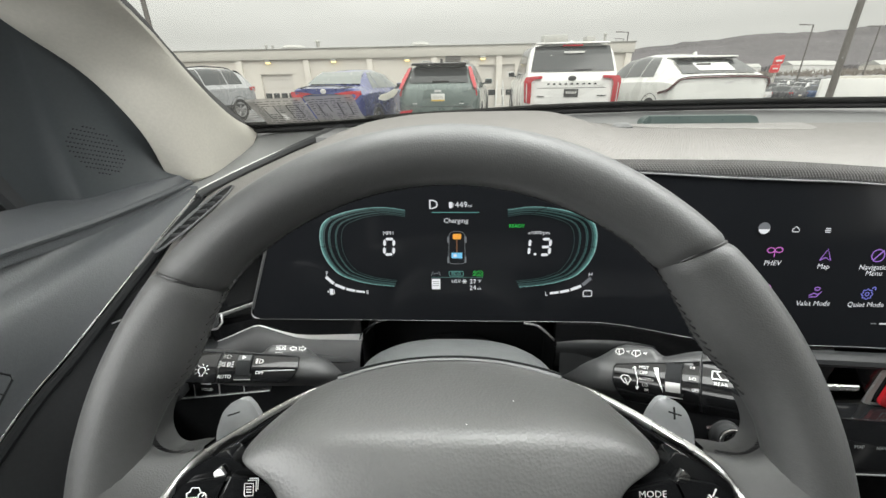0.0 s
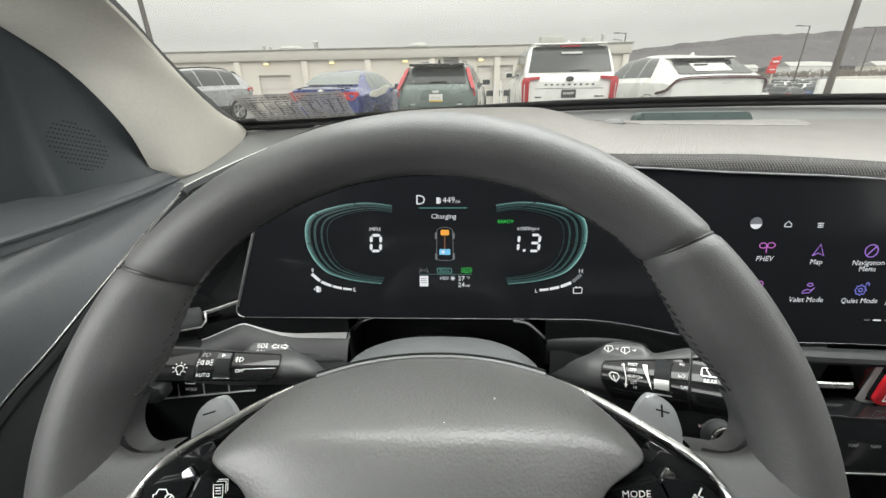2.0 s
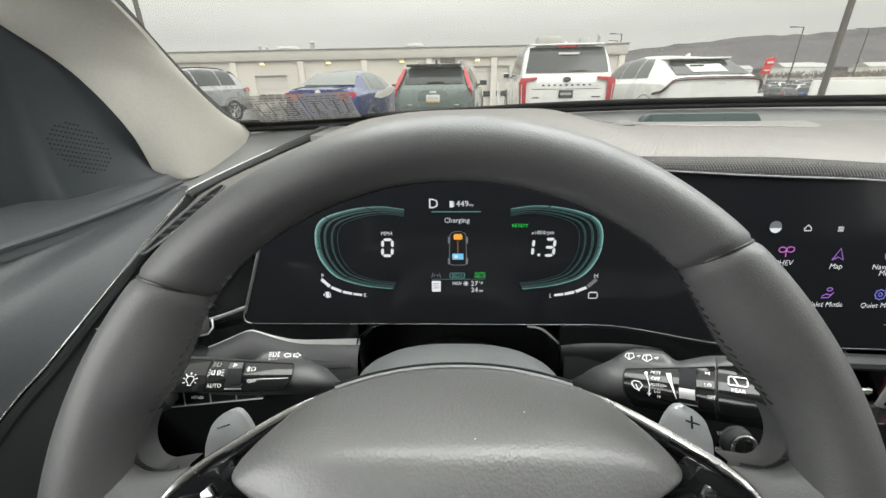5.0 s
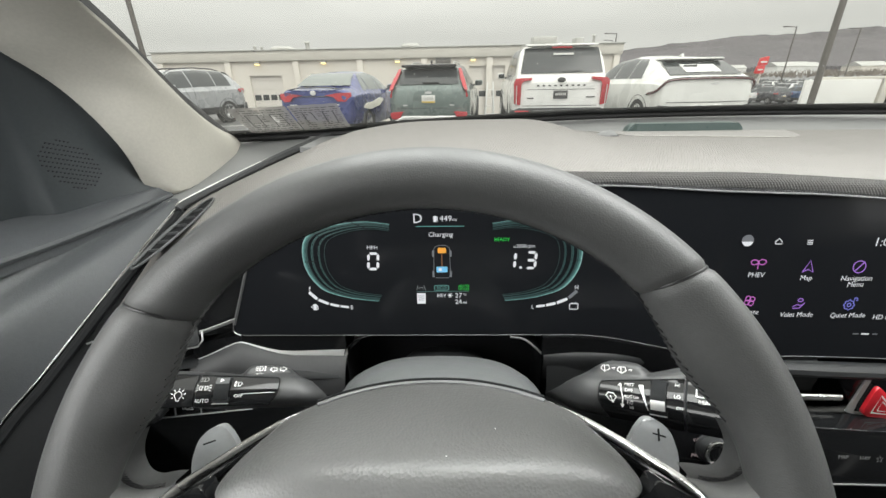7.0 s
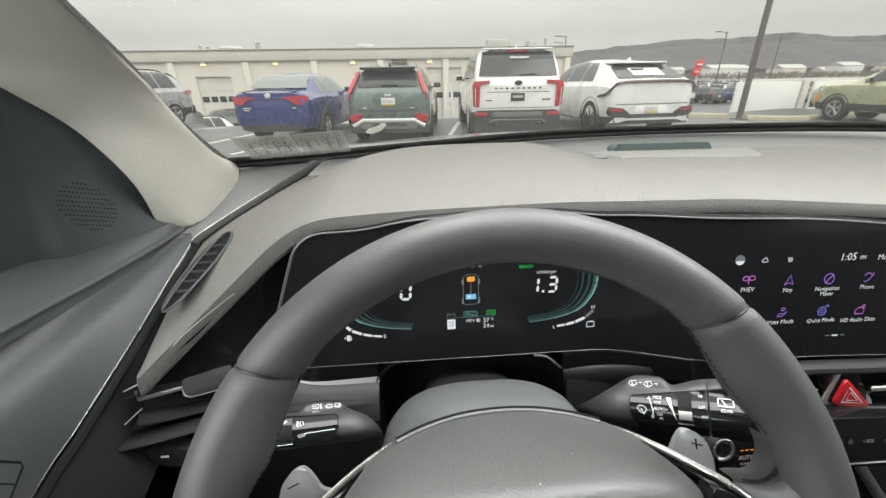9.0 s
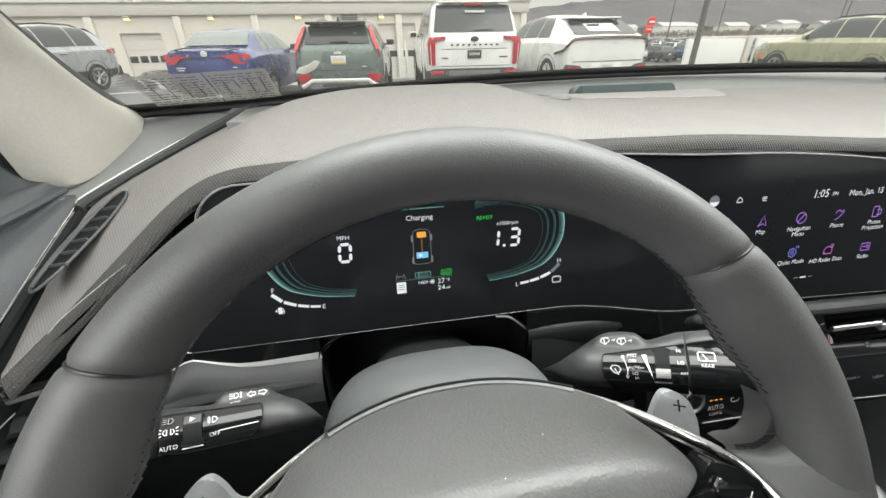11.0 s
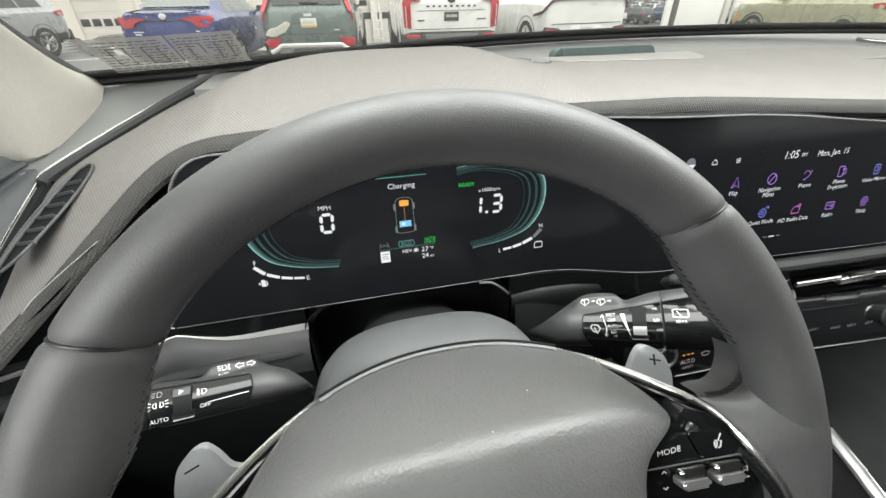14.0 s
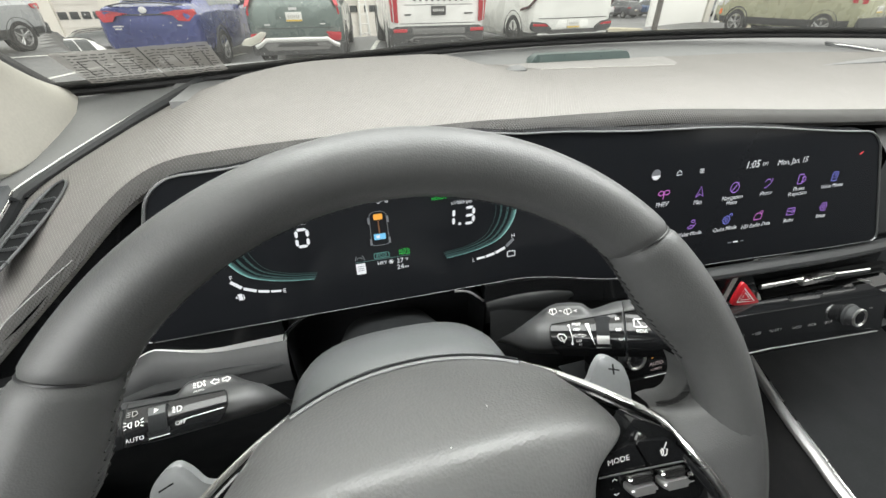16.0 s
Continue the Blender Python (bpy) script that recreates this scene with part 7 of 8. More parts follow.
# ---- white panel wall and distance ----
fence = thing("white_panel_wall", "tall white panel wall behind the kerb", "panel wall", (14.5, 15.4, -1.9))
for k, (x, w) in enumerate(((13.55, 2.55), (16.5, 2.6), (19.4, 2.6), (22.3, 2.6))):
    part("panel", box((x, 15.5 - 0.06 * (x - 12), -0.55), (w, 0.12, 2.8), 0.02), M_WHITEBOX, fence)
    part("post", box((x + w / 2 + 0.16, 15.48 - 0.06 * (x - 12), -0.52), (0.24, 0.20, 2.9), 0.02), M_FASCIA, fence)
part("cap_rail", box((18.6, 15.3, 0.88), (11.5, 0.35, 0.10), 0.02, Euler((0, 0, radians(-3.4))).to_matrix()), M_FASCIA, fence)
sign = thing("roadside_sign", "red two-lobed roadside sign on a pale post", "sign", (41.3, 60, -1.9))
part("post", rod((41.5, 60, -1.9), (41.5, 60, 1.2), 0.12), M_FASCIA, sign)
part("upper_face", prism(rounded([(40.80, 1.68), (41.95, 1.78), (42.0, 2.85), (40.95, 2.62)], 0.12), lambda u, v, w: Vector((u, 60 - w, v)), 0.25, 0.03), M_SIGNRED, sign)
part("lower_face", prism(rounded([(40.6, 0.72), (41.7, 0.72), (41.8, 1.72), (40.7, 1.64)], 0.2), lambda u, v, w: Vector((u, 60 - w, v)), 0.25, 0.03), M_SIGNRED, sign)
part("pale_bar", box((41.4, 59.72, 2.15), (0.8, 0.03, 0.22)), M_WHITEBOX, sign)
part("pale_bar", box((41.2, 59.72, 1.2), (0.7, 0.03, 0.16)), M_WHITEBOX, sign)
# wooded hill, brush belt and far roofs
rows = []
for j in range(26):
    v = j / 25
    row = []
    for i in range(200):
        x = -900 + 2900 * i / 199
        crest = float(np.interp(x, [-900, 0, 200, 425, 600, 800, 930, 1030, 1250, 2000], [20, 28, 38, 50, 66, 76, 83, 72, 78, 60])) + 5 * noise.noise(Vector((x / 140, 3, 0))) + 2.5 * noise.noise(Vector((x / 30, 7, 0)))
        prof = smooth01(0, 1, v) if v < 0.8 else 1 - 0.3 * (v - 0.8)
        z = -8 + (crest + 8) * prof + 2.5 * noise.noise(Vector((x / 25, v * 14, 1))) * prof
        row.append(Vector((x, 640 + 460 * v, z)))
    rows.append(row)
tagged(part("wooded_hill", sheet(rows), M_WOODS), "grey-brown leafless wooded ridge far off", "hill", kind="structure")
bm = bmesh.new()
for k in range(1500):
    x = random.uniform(40, 420)
    y = random.uniform(150, 260) + x * 0.12
    h = random.uniform(1.2, 3.6)
    c = Vector((x, y, -2.2))
    for q in range(5):
        a, r = random.uniform(0, 6.28), random.uniform(0.6, 2.6)
        tip = c + Vector((r * math.cos(a), r * math.sin(a), h * random.uniform(0.7, 1)))
        rod(c, tip, random.uniform(0.10, 0.26), 0.04, 4, bm)
tagged(part("bare_brush_belt", bm, M_BRUSH), "belt of leafless brown trees and brush beyond the yard", "trees", kind="stuff")
bm = bmesh.new()
for k in range(1500):
    x = random.uniform(60, 900)
    y = random.uniform(330, 480)
    h = random.uniform(3, 7)
    rod((x, y, -3), (x + random.uniform(-2, 2), y, -3 + h), random.uniform(1.2, 3.4), 0.6, 5, bm)
tagged(part("far_tree_belt", bm, M_WOODS), "far leafless tree belt at the hill's foot", "trees", kind="stuff")
for k in range(16):
    x, y = random.uniform(70, 420), random.uniform(240, 330)
    w, d, h = random.uniform(8, 22), random.uniform(8, 12), random.uniform(3, 6)
    far = thing("far_house", "small pale far-off house with a grey roof", "house", (x, y, -2.5), "far houses")
    part("wall", box((x, y, -2.5 + h / 2), (w, d, h)), M_WALL if k % 2 else M_WHITEBOX, far)
    roof = bmesh.new()
    pr = [Vector((-w / 2 - 0.4, -d / 2 - 0.4, 0)), Vector((-w / 2 - 0.4, d / 2 + 0.4, 0)), Vector((-w / 2 - 0.4, 0, 2.2))]
    vs0 = [roof.verts.new(Vector((x, y, -2.5 + h)) + p) for p in pr]
    vs1 = [roof.verts.new(Vector((x + w + 0.8, y, -2.5 + h)) + p) for p in pr]
    for i in range(3):
        roof.faces.new((vs0[i], vs0[(i + 1) % 3], vs1[(i + 1) % 3], vs1[i]))
    roof.faces.new(vs0)
    roof.faces.new(list(reversed(vs1)))
    part("roof", roof, M_ROOFKIT, far)

# own car's bonnet and wiper cowl, just below the glass
M_BONNET = surf("bonnet_paint", (0.030, 0.036, 0.046), 0.20, 0.0, var=0.06, coat=0.15)
bonnet = thing("car_bonnet", "dark glossy car bonnet beyond the windscreen", "car bonnet", (0.37, 1.3, 0.95))
part("panel", sheet([[Vector((x, y, 1.105 - 0.045 * ((x - 0.37) / 0.75) ** 2 - 0.10 * ((y - 0.9) / 0.9) ** 2)) for x in np.linspace(-0.4, 1.15, 24)] for y in np.linspace(0.90, 1.85, 16)], 0.02, (0, 0, -1)), M_BONNET, bonnet)
part("wiper_cowl", sheet([[Vector((p.x, p.y + 0.002 + 0.16 * t, p.z - 0.030 - 0.03 * t)) for p in shield_base] for t in (0, 0.5, 1)], 0.01, (0, 0, -1)), M_RUBBER, bonnet, "black wiper cowl")
part("wiper_arm", sweep(catmull([(0.20, 0.83, 1.100), (0.45, 0.835, 1.112), (0.80, 0.80, 1.108)], 8), 0.006, 0.004, 8), M_RUBBER, bonnet, "black wiper arm")
leaf = thing("leaf_on_glass", "pale dead leaf stuck on the wet windscreen", "leaf", (-0.105, 0.72, 1.14))
part("blade", prism(rounded([(-0.016, -0.003), (-0.006, -0.0055), (0.008, -0.002), (0.016, 0.005), (0.010, 0.007), (0.0, 0.003), (-0.010, 0.002)], 0.002), lambda u, v, w: shield_at(Vector((-0.106 + u, 0.695 + 0.22 * u, 1.1325)), 0.076 + 2.2 * v + 0.15 * u) + Vector((0, 0.003, 0.004 + w)), 0.0006), thin_sheet("dead_leaf", (0.80, 0.79, 0.74), 0.4), leaf)
drops = bmesh.new()
for k in range(260):
    p0 = random.choice(shield_base[4:44])
    q = shield_at(Vector((p0.x + random.uniform(-0.02, 0.02), p0.y, p0.z)), 0.01 + 0.16 * random.random() ** 2)
    r = random.uniform(0.00025, 0.0006)
    box(q + Vector((0, 0.004, 0.006)), (r * 2, r, r * random.uniform(1.5, 2.6)), 0, bm=drops)
M_DROP = surf("water_drop", (0.40, 0.41, 0.41), 0.1, var=0.05, spec=0.9)
tagged(part("rain_drops", drops, M_DROP), "small rain drops on the windscreen glass", "rain drops", kind="stuff")

# pale step ladder by the wall, between the parked cars
ladder = thing("step_ladder", "pale folding step ladder standing by the workshop wall", "ladder", (1.15, 14.3, lot_z(1.15, 14.3)))
lz = lot_z(1.15, 14.3)
for x in (0.0, 0.30):
    part("rail", sweep([(1.10 + x, 14.1, lz), (1.16 + x * 0.6, 14.35, lz + 1.25)], 0.022, 0.014, 6), M_WHITEBOX, ladder)
    part("back_rail", sweep([(1.10 + x, 14.75, lz), (1.17 + x * 0.6, 14.38, lz + 1.22)], 0.016, 0.012, 6), M_WHITEBOX, ladder)
for k in range(4):
    q = (k + 1) / 5
    part("rung", box((1.25 + 0.02 * q, 14.1 + 0.25 * q, lz + 1.25 * q), (0.30 - 0.10 * q, 0.08, 0.025), 0.005), M_WHITEBOX, ladder)


# ---- parked cars ----
M_TYRE = surf("tyre_rubber", (0.018, 0.018, 0.018), 0.8, bump=0.3, grain=150, var=0.2, scale=10)
M_ALLOY = surf("alloy_wheel", (0.42, 0.42, 0.42), 0.3, 0.85, var=0.06)
M_ALLOY_DARK = surf("dark_alloy_wheel", (0.06, 0.06, 0.06), 0.35, 0.6, var=0.1)
M_CLADDING = surf("black_cladding", (0.035, 0.036, 0.037), 0.6, bump=0.3, grain=200, var=0.1)
M_SKID = surf("grey_skid_plastic", (0.13, 0.13, 0.128), 0.55, bump=0.2, grain=200, var=0.08)
M_LAMP_RED = surf("tail_lamp_red", (0.42, 0.012, 0.022), 0.15, var=0.08, coat=0.6)
M_LAMP_WHITE = surf("lamp_clear", (0.6, 0.6, 0.6), 0.15, var=0.05, coat=0.5)
M_AMBER = surf("amber_lens", (0.75, 0.16, 0.02), 0.2, var=0.05, coat=0.4)
M_PLATE = surf("plate_white", (0.62, 0.62, 0.60), 0.5)
M_PLATE_Y = surf("plate_yellow", (0.60, 0.42, 0.06), 0.5)
M_PLATE_D = surf("plate_dark", (0.03, 0.03, 0.03), 0.4)


def paint(name, color, metal=0.0):
    return surf(name, color, 0.28, metal, var=0.04, coat=0.7, scale=3)


class Shape:
    """A car body between stations (y, sill z, belt z, half width, top z, half top width)."""

    def __init__(self, stations, tuck=0.10, span=0.20):
        self.s = np.array(stations, float)
        self.tuck, self.span = tuck, span
        ys = self.s[:, 0]
        self.y = np.array(sorted({*np.linspace(ys[0], ys[-1], 46), *ys, *np.linspace(ys[0], ys[0] + 0.5, 12)}))

    def at(self, y):
        return [float(np.interp(y, self.s[:, 0], self.s[:, k])) for k in range(1, 6)]

    def half(self, y):
        zb, zt, w, top, wt = self.at(y)
        k = min(max((y - self.s[0, 0]) / self.span, 0), 1)
        w *= 1 - self.tuck * (1 - math.sqrt(1 - (1 - k) ** 2))
        ctl = [(0, zb), (0.78 * w, zb), (0.955 * w, zb + 0.09), (w, zb + 0.45 * (zt - zb)), (0.992 * w, zt - 0.06), (0.955 * w, zt), (wt + 0.30 * (0.955 * w - wt), zt + 0.68 * max(top - zt, 0.02)), (0.93 * wt, top - 0.10 * max(top - zt, 0.02)), (0.62 * wt, top - 0.012), (0, top)]
        return [Vector((p.x, y, p.y)) for p in catmull([(a, b, 0) for a, b in ctl], 4)]

    def point(self, y, s):
        h = self.half(y)
        k = min(max(s, 0), 9) * 4
        i = min(int(k), len(h) - 2)
        return h[i].lerp(h[i + 1], k - i)

    def rear_y(self, z):
        ys = np.linspace(self.s[0, 0], self.s[0, 0] + 1.6, 161)
        tops = [self.at(y)[3] for y in ys]
        return float(np.interp(z, tops, ys)) if z > tops[0] else float(ys[0])

    def body(self):
        rings = []
        for y in self.y:
            h = self.half(y)
            rings.append([p for p in h] + [Vector((-p.x, p.y, p.z)) for p in reversed(h[1:-1])])
        return loft(rings)

    def patch(self, y0, y1, s0, s1, side, out=0.006, ny=8, ns=6, skew=0.0, sk1=0.0):
        rows = []
        for i in range(ns + 1):
            s = s0 + (s1 - s0) * i / ns
            row = []
            for j in range(ny + 1):
                a = y0 + skew * i / ns
                b = y1 + sk1 * i / ns
                p = self.point(a + (b - a) * j / ny, s)
                row.append(Vector((side * (p.x + out), p.y, p.z + out * 0.3)))
            rows.append(row)
        return sheet(rows, 0.004, (-side, 0, -0.2))

    def rear_glass(self, z0, z1, w0, w1, out=0.014):
        rows = []
        for i in range(9):
            z = z0 + (z1 - z0) * i / 8
            y = self.rear_y(z)
            w = w0 + (w1 - w0) * i / 8
            rows.append([Vector((w * (j / 5 - 1), y - out + 0.006 * abs(j / 5 - 1) ** 3, z + 0.004)) for j in range(11)])
        return sheet(rows, 0.006, (0, 1, 0.1))


def wheel_at(car, x, y, z, r, side, alloy, spokes=5):
    w = part("wheel", turned([(r * 0.62, -0.10), (r * 0.92, -0.105), (r, -0.08), (r, 0.08), (r * 0.92, 0.105), (r * 0.66, 0.10), (r * 0.62, 0.07)], lambda px, py, h: Vector((x + side * h, y + px, z + py)), 36), M_TYRE, car, "black tyre")
    part("rim", turned([(r * 0.66, 0.07), (r * 0.66, 0.10), (r * 0.62, 0.098), (r * 0.60, 0.05), (r * 0.1, 0.045)], lambda px, py, h: Vector((x + side * h, y + px, z + py)), 30), alloy, w)
    for k in range(spokes):
        a = 2 * math.pi * k / spokes + 0.3
        for da in (-0.16, 0.16):
            p0 = Vector((x + side * 0.085, y + r * 0.10 * math.cos(a), z + r * 0.10 * math.sin(a)))
            p1 = Vector((x + side * 0.092, y + r * 0.62 * math.cos(a + da), z + r * 0.62 * math.sin(a + da)))
            part("spoke", sweep([p0, p0.lerp(p1, 0.5), p1], 0.018, 0.012, 6, up=(1, 0, 0)), alloy, w)
    part("hub", rod((x + side * 0.07, y, z), (x + side * 0.10, y, z), r * 0.15, r * 0.11, 14), alloy, w)
    part("arch", sweep([Vector((x + side * 0.015, y + (r + 0.055) * math.cos(a), z + (r + 0.055) * math.sin(a))) for a in np.linspace(-0.15, math.pi + 0.15, 18)], 0.03, 0.095, 8, up=(1, 0, 0)), M_CLADDING, car, "dark wheel arch")
    # solid black disc in place of the shaded hollow of the wheel arch
    part("arch_shade_disc", rod((x - side * 0.12, y, z), (x + side * 0.012, y, z), r + 0.04, n=24), M_BLACK, car)


def lamp_shape(car, outline, y, deep, mat=None, mirror=True, name="tail_lamp", lab="red tail lamp"):
    for side in ((1, -1) if mirror else (1,)):
        pts = [(side * u, v) for u, v in outline]
        part(name, prism(rounded(pts, 0.012), lambda u, v, w: Vector((u, y + deep - w + 0.10 * max(abs(u) - 0.72, 0), v)), deep, 0.008), mat or M_LAMP_RED, car, lab)


def plate(car, x, y, z, mat=None, yellow=True):
    p = part("number_plate", box((x, y, z), (0.30, 0.015, 0.15), 0.006), mat or M_PLATE, car, "number plate with plain bars")
    if yellow:
        part("plate_band", box((x, y - 0.009, z - 0.058), (0.29, 0.004, 0.028)), M_PLATE_Y, p)
    for k in range(6):
        part("plate_bar", box((x - 0.095 + 0.038 * k, y - 0.009, z + 0.008), (0.020, 0.004, 0.045)), M_ROOFKIT if mat is None else M_PLATE, p)


def mirrors(car, shape, y, mat):
    for side in (1, -1):
        q = shape.point(y, 5.2)
        m = part("door_mirror", box((side * (q.x + 0.13), y, q.z + 0.07), (0.20, 0.10, 0.13), 0.035, seg=3), mat, car, "door mirror")
        part("mirror_glass", box((side * (q.x + 0.13), y - 0.052, q.z + 0.07), (0.16, 0.006, 0.10), 0.02), M_DARKGLASS, m)
        part("mirror_stalk", rod((side * (q.x - 0.02), y + 0.02, q.z + 0.02), (side * (q.x + 0.09), y, q.z + 0.04), 0.02), M_CLADDING, m)


def windows(car, shape, y0, y1, rear_lean, s0=5.25, s1=7.1, split=(0.36, 0.70), front_lean=-0.30, glass=None):
    cuts = [0.0, *split, 1.0]
    for side in (1, -1):
        for k in range(len(cuts) - 1):
            a, b = y0 + (y1 - y0) * cuts[k] + 0.02, y0 + (y1 - y0) * cuts[k + 1] - 0.02
            part("side_window", shape.patch(a, b, s0, s1, side, skew=rear_lean if k == 0 else 0.0, sk1=front_lean if k == len(cuts) - 2 else 0.0), glass or M_DARKGLASS, car, "tinted side window" if glass else "dark side window")


def rails(car, shape, y0, y1, mat):
    for side in (1, -1):
        pts = []
        for y in np.linspace(y0, y1, 9):
            q = shape.point(y, 7.6)
            pts.append(Vector((side * q.x, y, q.z + 0.045)))
        pts[0].z -= 0.04
        pts[-1].z -= 0.04
        part("roof_rail", sweep(pts, 0.014, 0.018, 8), mat, car, "roof rail")


def fin(car, y, z, mat):
    part("roof_fin", prism(rounded([(0, 0), (0.17, 0), (0.05, 0.075), (0.015, 0.075)], 0.012), lambda u, v, w: Vector((w - 0.02, y + u, z + v)), 0.04, 0.008), mat, car, "shark fin aerial")


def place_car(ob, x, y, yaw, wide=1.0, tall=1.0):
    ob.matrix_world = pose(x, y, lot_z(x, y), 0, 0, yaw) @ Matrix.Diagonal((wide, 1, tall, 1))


# white three-row SUV
suv = thing("white_large_suv", "large white three-row SUV with upright red tail lamps, parked rear-on", "car")
WHITE = paint("white_paint", (0.78, 0.78, 0.76))
sh = Shape([(0, 0.42, 1.05, 0.955, 1.075, 0.90), (0.04, 0.36, 1.08, 0.985, 1.15, 0.905), (0.12, 0.32, 1.10, 0.992, 1.34, 0.89), (0.24, 0.30, 1.10, 0.995, 1.60, 0.855), (0.36, 0.30, 1.10, 0.995, 1.725, 0.835), (0.7, 0.28, 1.10, 0.995, 1.765, 0.83), (2.0, 0.28, 1.08, 0.995, 1.78, 0.83), (3.0, 0.28, 1.06, 0.99, 1.72, 0.79), (3.8, 0.28, 1.05, 0.98, 1.15, 0.80), (4.75, 0.28, 1.0, 0.95, 1.06, 0.75), (5.0, 0.40, 0.85, 0.85, 0.90, 0.6)])
part("body", sh.body(), WHITE, suv)
part("rear_window", sh.rear_glass(1.235, 1.68, 0.85, 0.765), M_DARKGLASS, suv, "dark rear window")
part("spoiler", box((0, 0.35, 1.735), (1.50, 0.26, 0.034), 0.016), WHITE, suv)
part("brake_light", box((0, 0.255, 1.695), (0.42, 0.03, 0.034), 0.006), M_LAMP_RED, suv, "high brake light")
part("wiper", sweep([(0.02, 0.045, 1.265), (0.40, 0.05, 1.275)], 0.008), M_RUBBER, suv)
part("window_sticker_bar", box((0.03, 0.175, 1.575), (0.42, 0.006, 0.035)), M_WHITEBOX, suv)
# black bumper drawn lower than its real edge to include the shadow under the car
part("lower_bumper", loft([[Vector((sx * (0.965 - ins), y, z)) for sx, z in ((-1, 0.17), (-1.01, 0.56), (-0.9, 0.605), (0.9, 0.605), (1.01, 0.56), (1, 0.17))] for y, ins in ((-0.055, 0.06), (-0.03, 0.01), (0.10, -0.012), (0.45, -0.015))]), M_CLADDING, suv, "black lower bumper")
lamp_shape(suv, [(0.835, 0.66), (0.965, 0.68), (0.99, 1.07), (0.95, 1.15), (0.62, 1.165), (0.62, 1.115), (0.80, 1.095), (0.835, 1.04)], -0.045, 0.11)
for side in (1, -1):
    part("reflector", box((side * 0.80, -0.06, 0.535), (0.28, 0.02, 0.06), 0.008), M_LAMP_RED, suv, "red bumper reflector")
    part("lamp_line", sweep([(side * 0.925, -0.046, 0.66), (side * 0.935, -0.046, 1.03)], 0.008), M_LAMP_WHITE, suv)
part("badge", turned([(0.085, 0), (0.085, 0.012), (0.07, 0.018)], lambda a, b, h: Vector((a, -0.004 - h, 1.115 + b * 0.55)), 24), M_CLADDING, suv, "plain oval badge")
for k in range(9):
    part("letter_bar", box((-0.48 + 0.12 * k, -0.008, 1.015), (0.05, 0.008, 0.028)), M_CLADDING, suv)
part("letter_bar", box((-0.63, -0.008, 0.79), (0.14, 0.008, 0.02)), M_ALLOY_DARK, suv)
part("letter_bar", box((0.63, -0.008, 0.80), (0.18, 0.008, 0.02)), M_ALLOY_DARK, suv)
plate(suv, 0.0, -0.012, 0.85, M_PLATE_D, False)
part("tailgate_line", sweep([(-0.78, 0.0, 0.645), (0.78, 0.0, 0.645)], 0.006), M_CLADDING, suv)
part("tailgate_line", sweep([(-0.70, -0.002, 0.945), (0.70, -0.002, 0.945)], 0.005), M_ALLOY_DARK, suv)
part("skid_plate", sweep([(-0.62, -0.06, 0.37), (-0.52, -0.065, 0.42), (0.52, -0.065, 0.42), (0.62, -0.06, 0.37)], 0.012, 0.016, 8), M_SKID, suv, "grey bumper bar")
part("step_panel", box((0, -0.058, 0.52), (1.10, 0.012, 0.10), 0.004), M_SKID, suv, "ribbed grey bumper step")
for x in (-0.60, -0.48, 0.48, 0.60):
    part("exhaust", box((x, -0.02, 0.355), (0.10, 0.13, 0.055), 0.02), M_ALLOY_DARK, suv, "dark square exhaust tip")
windows(suv, sh, 0.45, 3.35, 0.18)
rails(suv, sh, 0.55, 2.9, M_ALLOY)
mirrors(suv, sh, 3.15, WHITE)
fin(suv, 0.42, 1.72, WHITE)
for side in (1, -1):
    wheel_at(suv, side * 0.89, 0.98, 0.385, 0.385, side, M_ALLOY)
    wheel_at(suv, side * 0.89, 3.88, 0.385, 0.385, side, M_ALLOY)
place_car(suv, 2.10, 8.40, -3, 0.91, 0.99)

# grey-green small SUV
niro = thing("green_grey_small_suv", "grey-green small SUV with tall blade tail lamps, parked rear-on", "car")
GREEN = paint("grey_green_paint", (0.118, 0.155, 0.145), 0.2)
sh = Shape([(0, 0.40, 0.98, 0.84, 1.00, 0.72), (0.04, 0.34, 1.00, 0.885, 1.06, 0.74), (0.14, 0.28, 1.01, 0.905, 1.20, 0.72), (0.30, 0.26, 1.02, 0.91, 1.38, 0.665), (0.46, 0.25, 1.02, 0.91, 1.485, 0.63), (0.8, 0.24, 1.02, 0.912, 1.525, 0.625), (1.8, 0.24, 1.00, 0.912, 1.545, 0.63), (2.6, 0.24, 0.98, 0.91, 1.48, 0.60), (3.35, 0.24, 0.96, 0.90, 1.05, 0.70), (4.2, 0.24, 0.88, 0.87, 0.95, 0.66), (4.42, 0.35, 0.75, 0.78, 0.8, 0.5)])
part("body", sh.body(), GREEN, niro)
part("rear_window", sh.rear_glass(1.12, 1.41, 0.655, 0.60), M_DARKGLASS, niro, "dark rear window")
part("spoiler", box((0, 0.30, 1.475), (1.20, 0.34, 0.05), 0.02), M_GLOSS, niro, "gloss black spoiler")
part("wiper", box((0.05, sh.rear_y(1.15) - 0.03, 1.15), (0.36, 0.03, 0.03), 0.01), M_RUBBER, niro)
for side in (1, -1):
    part("tail_lamp", prism(rounded([(side * 0.625, 1.43), (side * 0.695, 1.42), (side * 0.785, 1.22), (side * 0.865, 1.00), (side * 0.785, 1.03), (side * 0.695, 1.22)], 0.01), lambda u, v, w: Vector((u, sh.rear_y(min(v, 1.44)) + 0.05 - w, v)), 0.12, 0.012), M_LAMP_RED, niro, "tall red blade lamp")
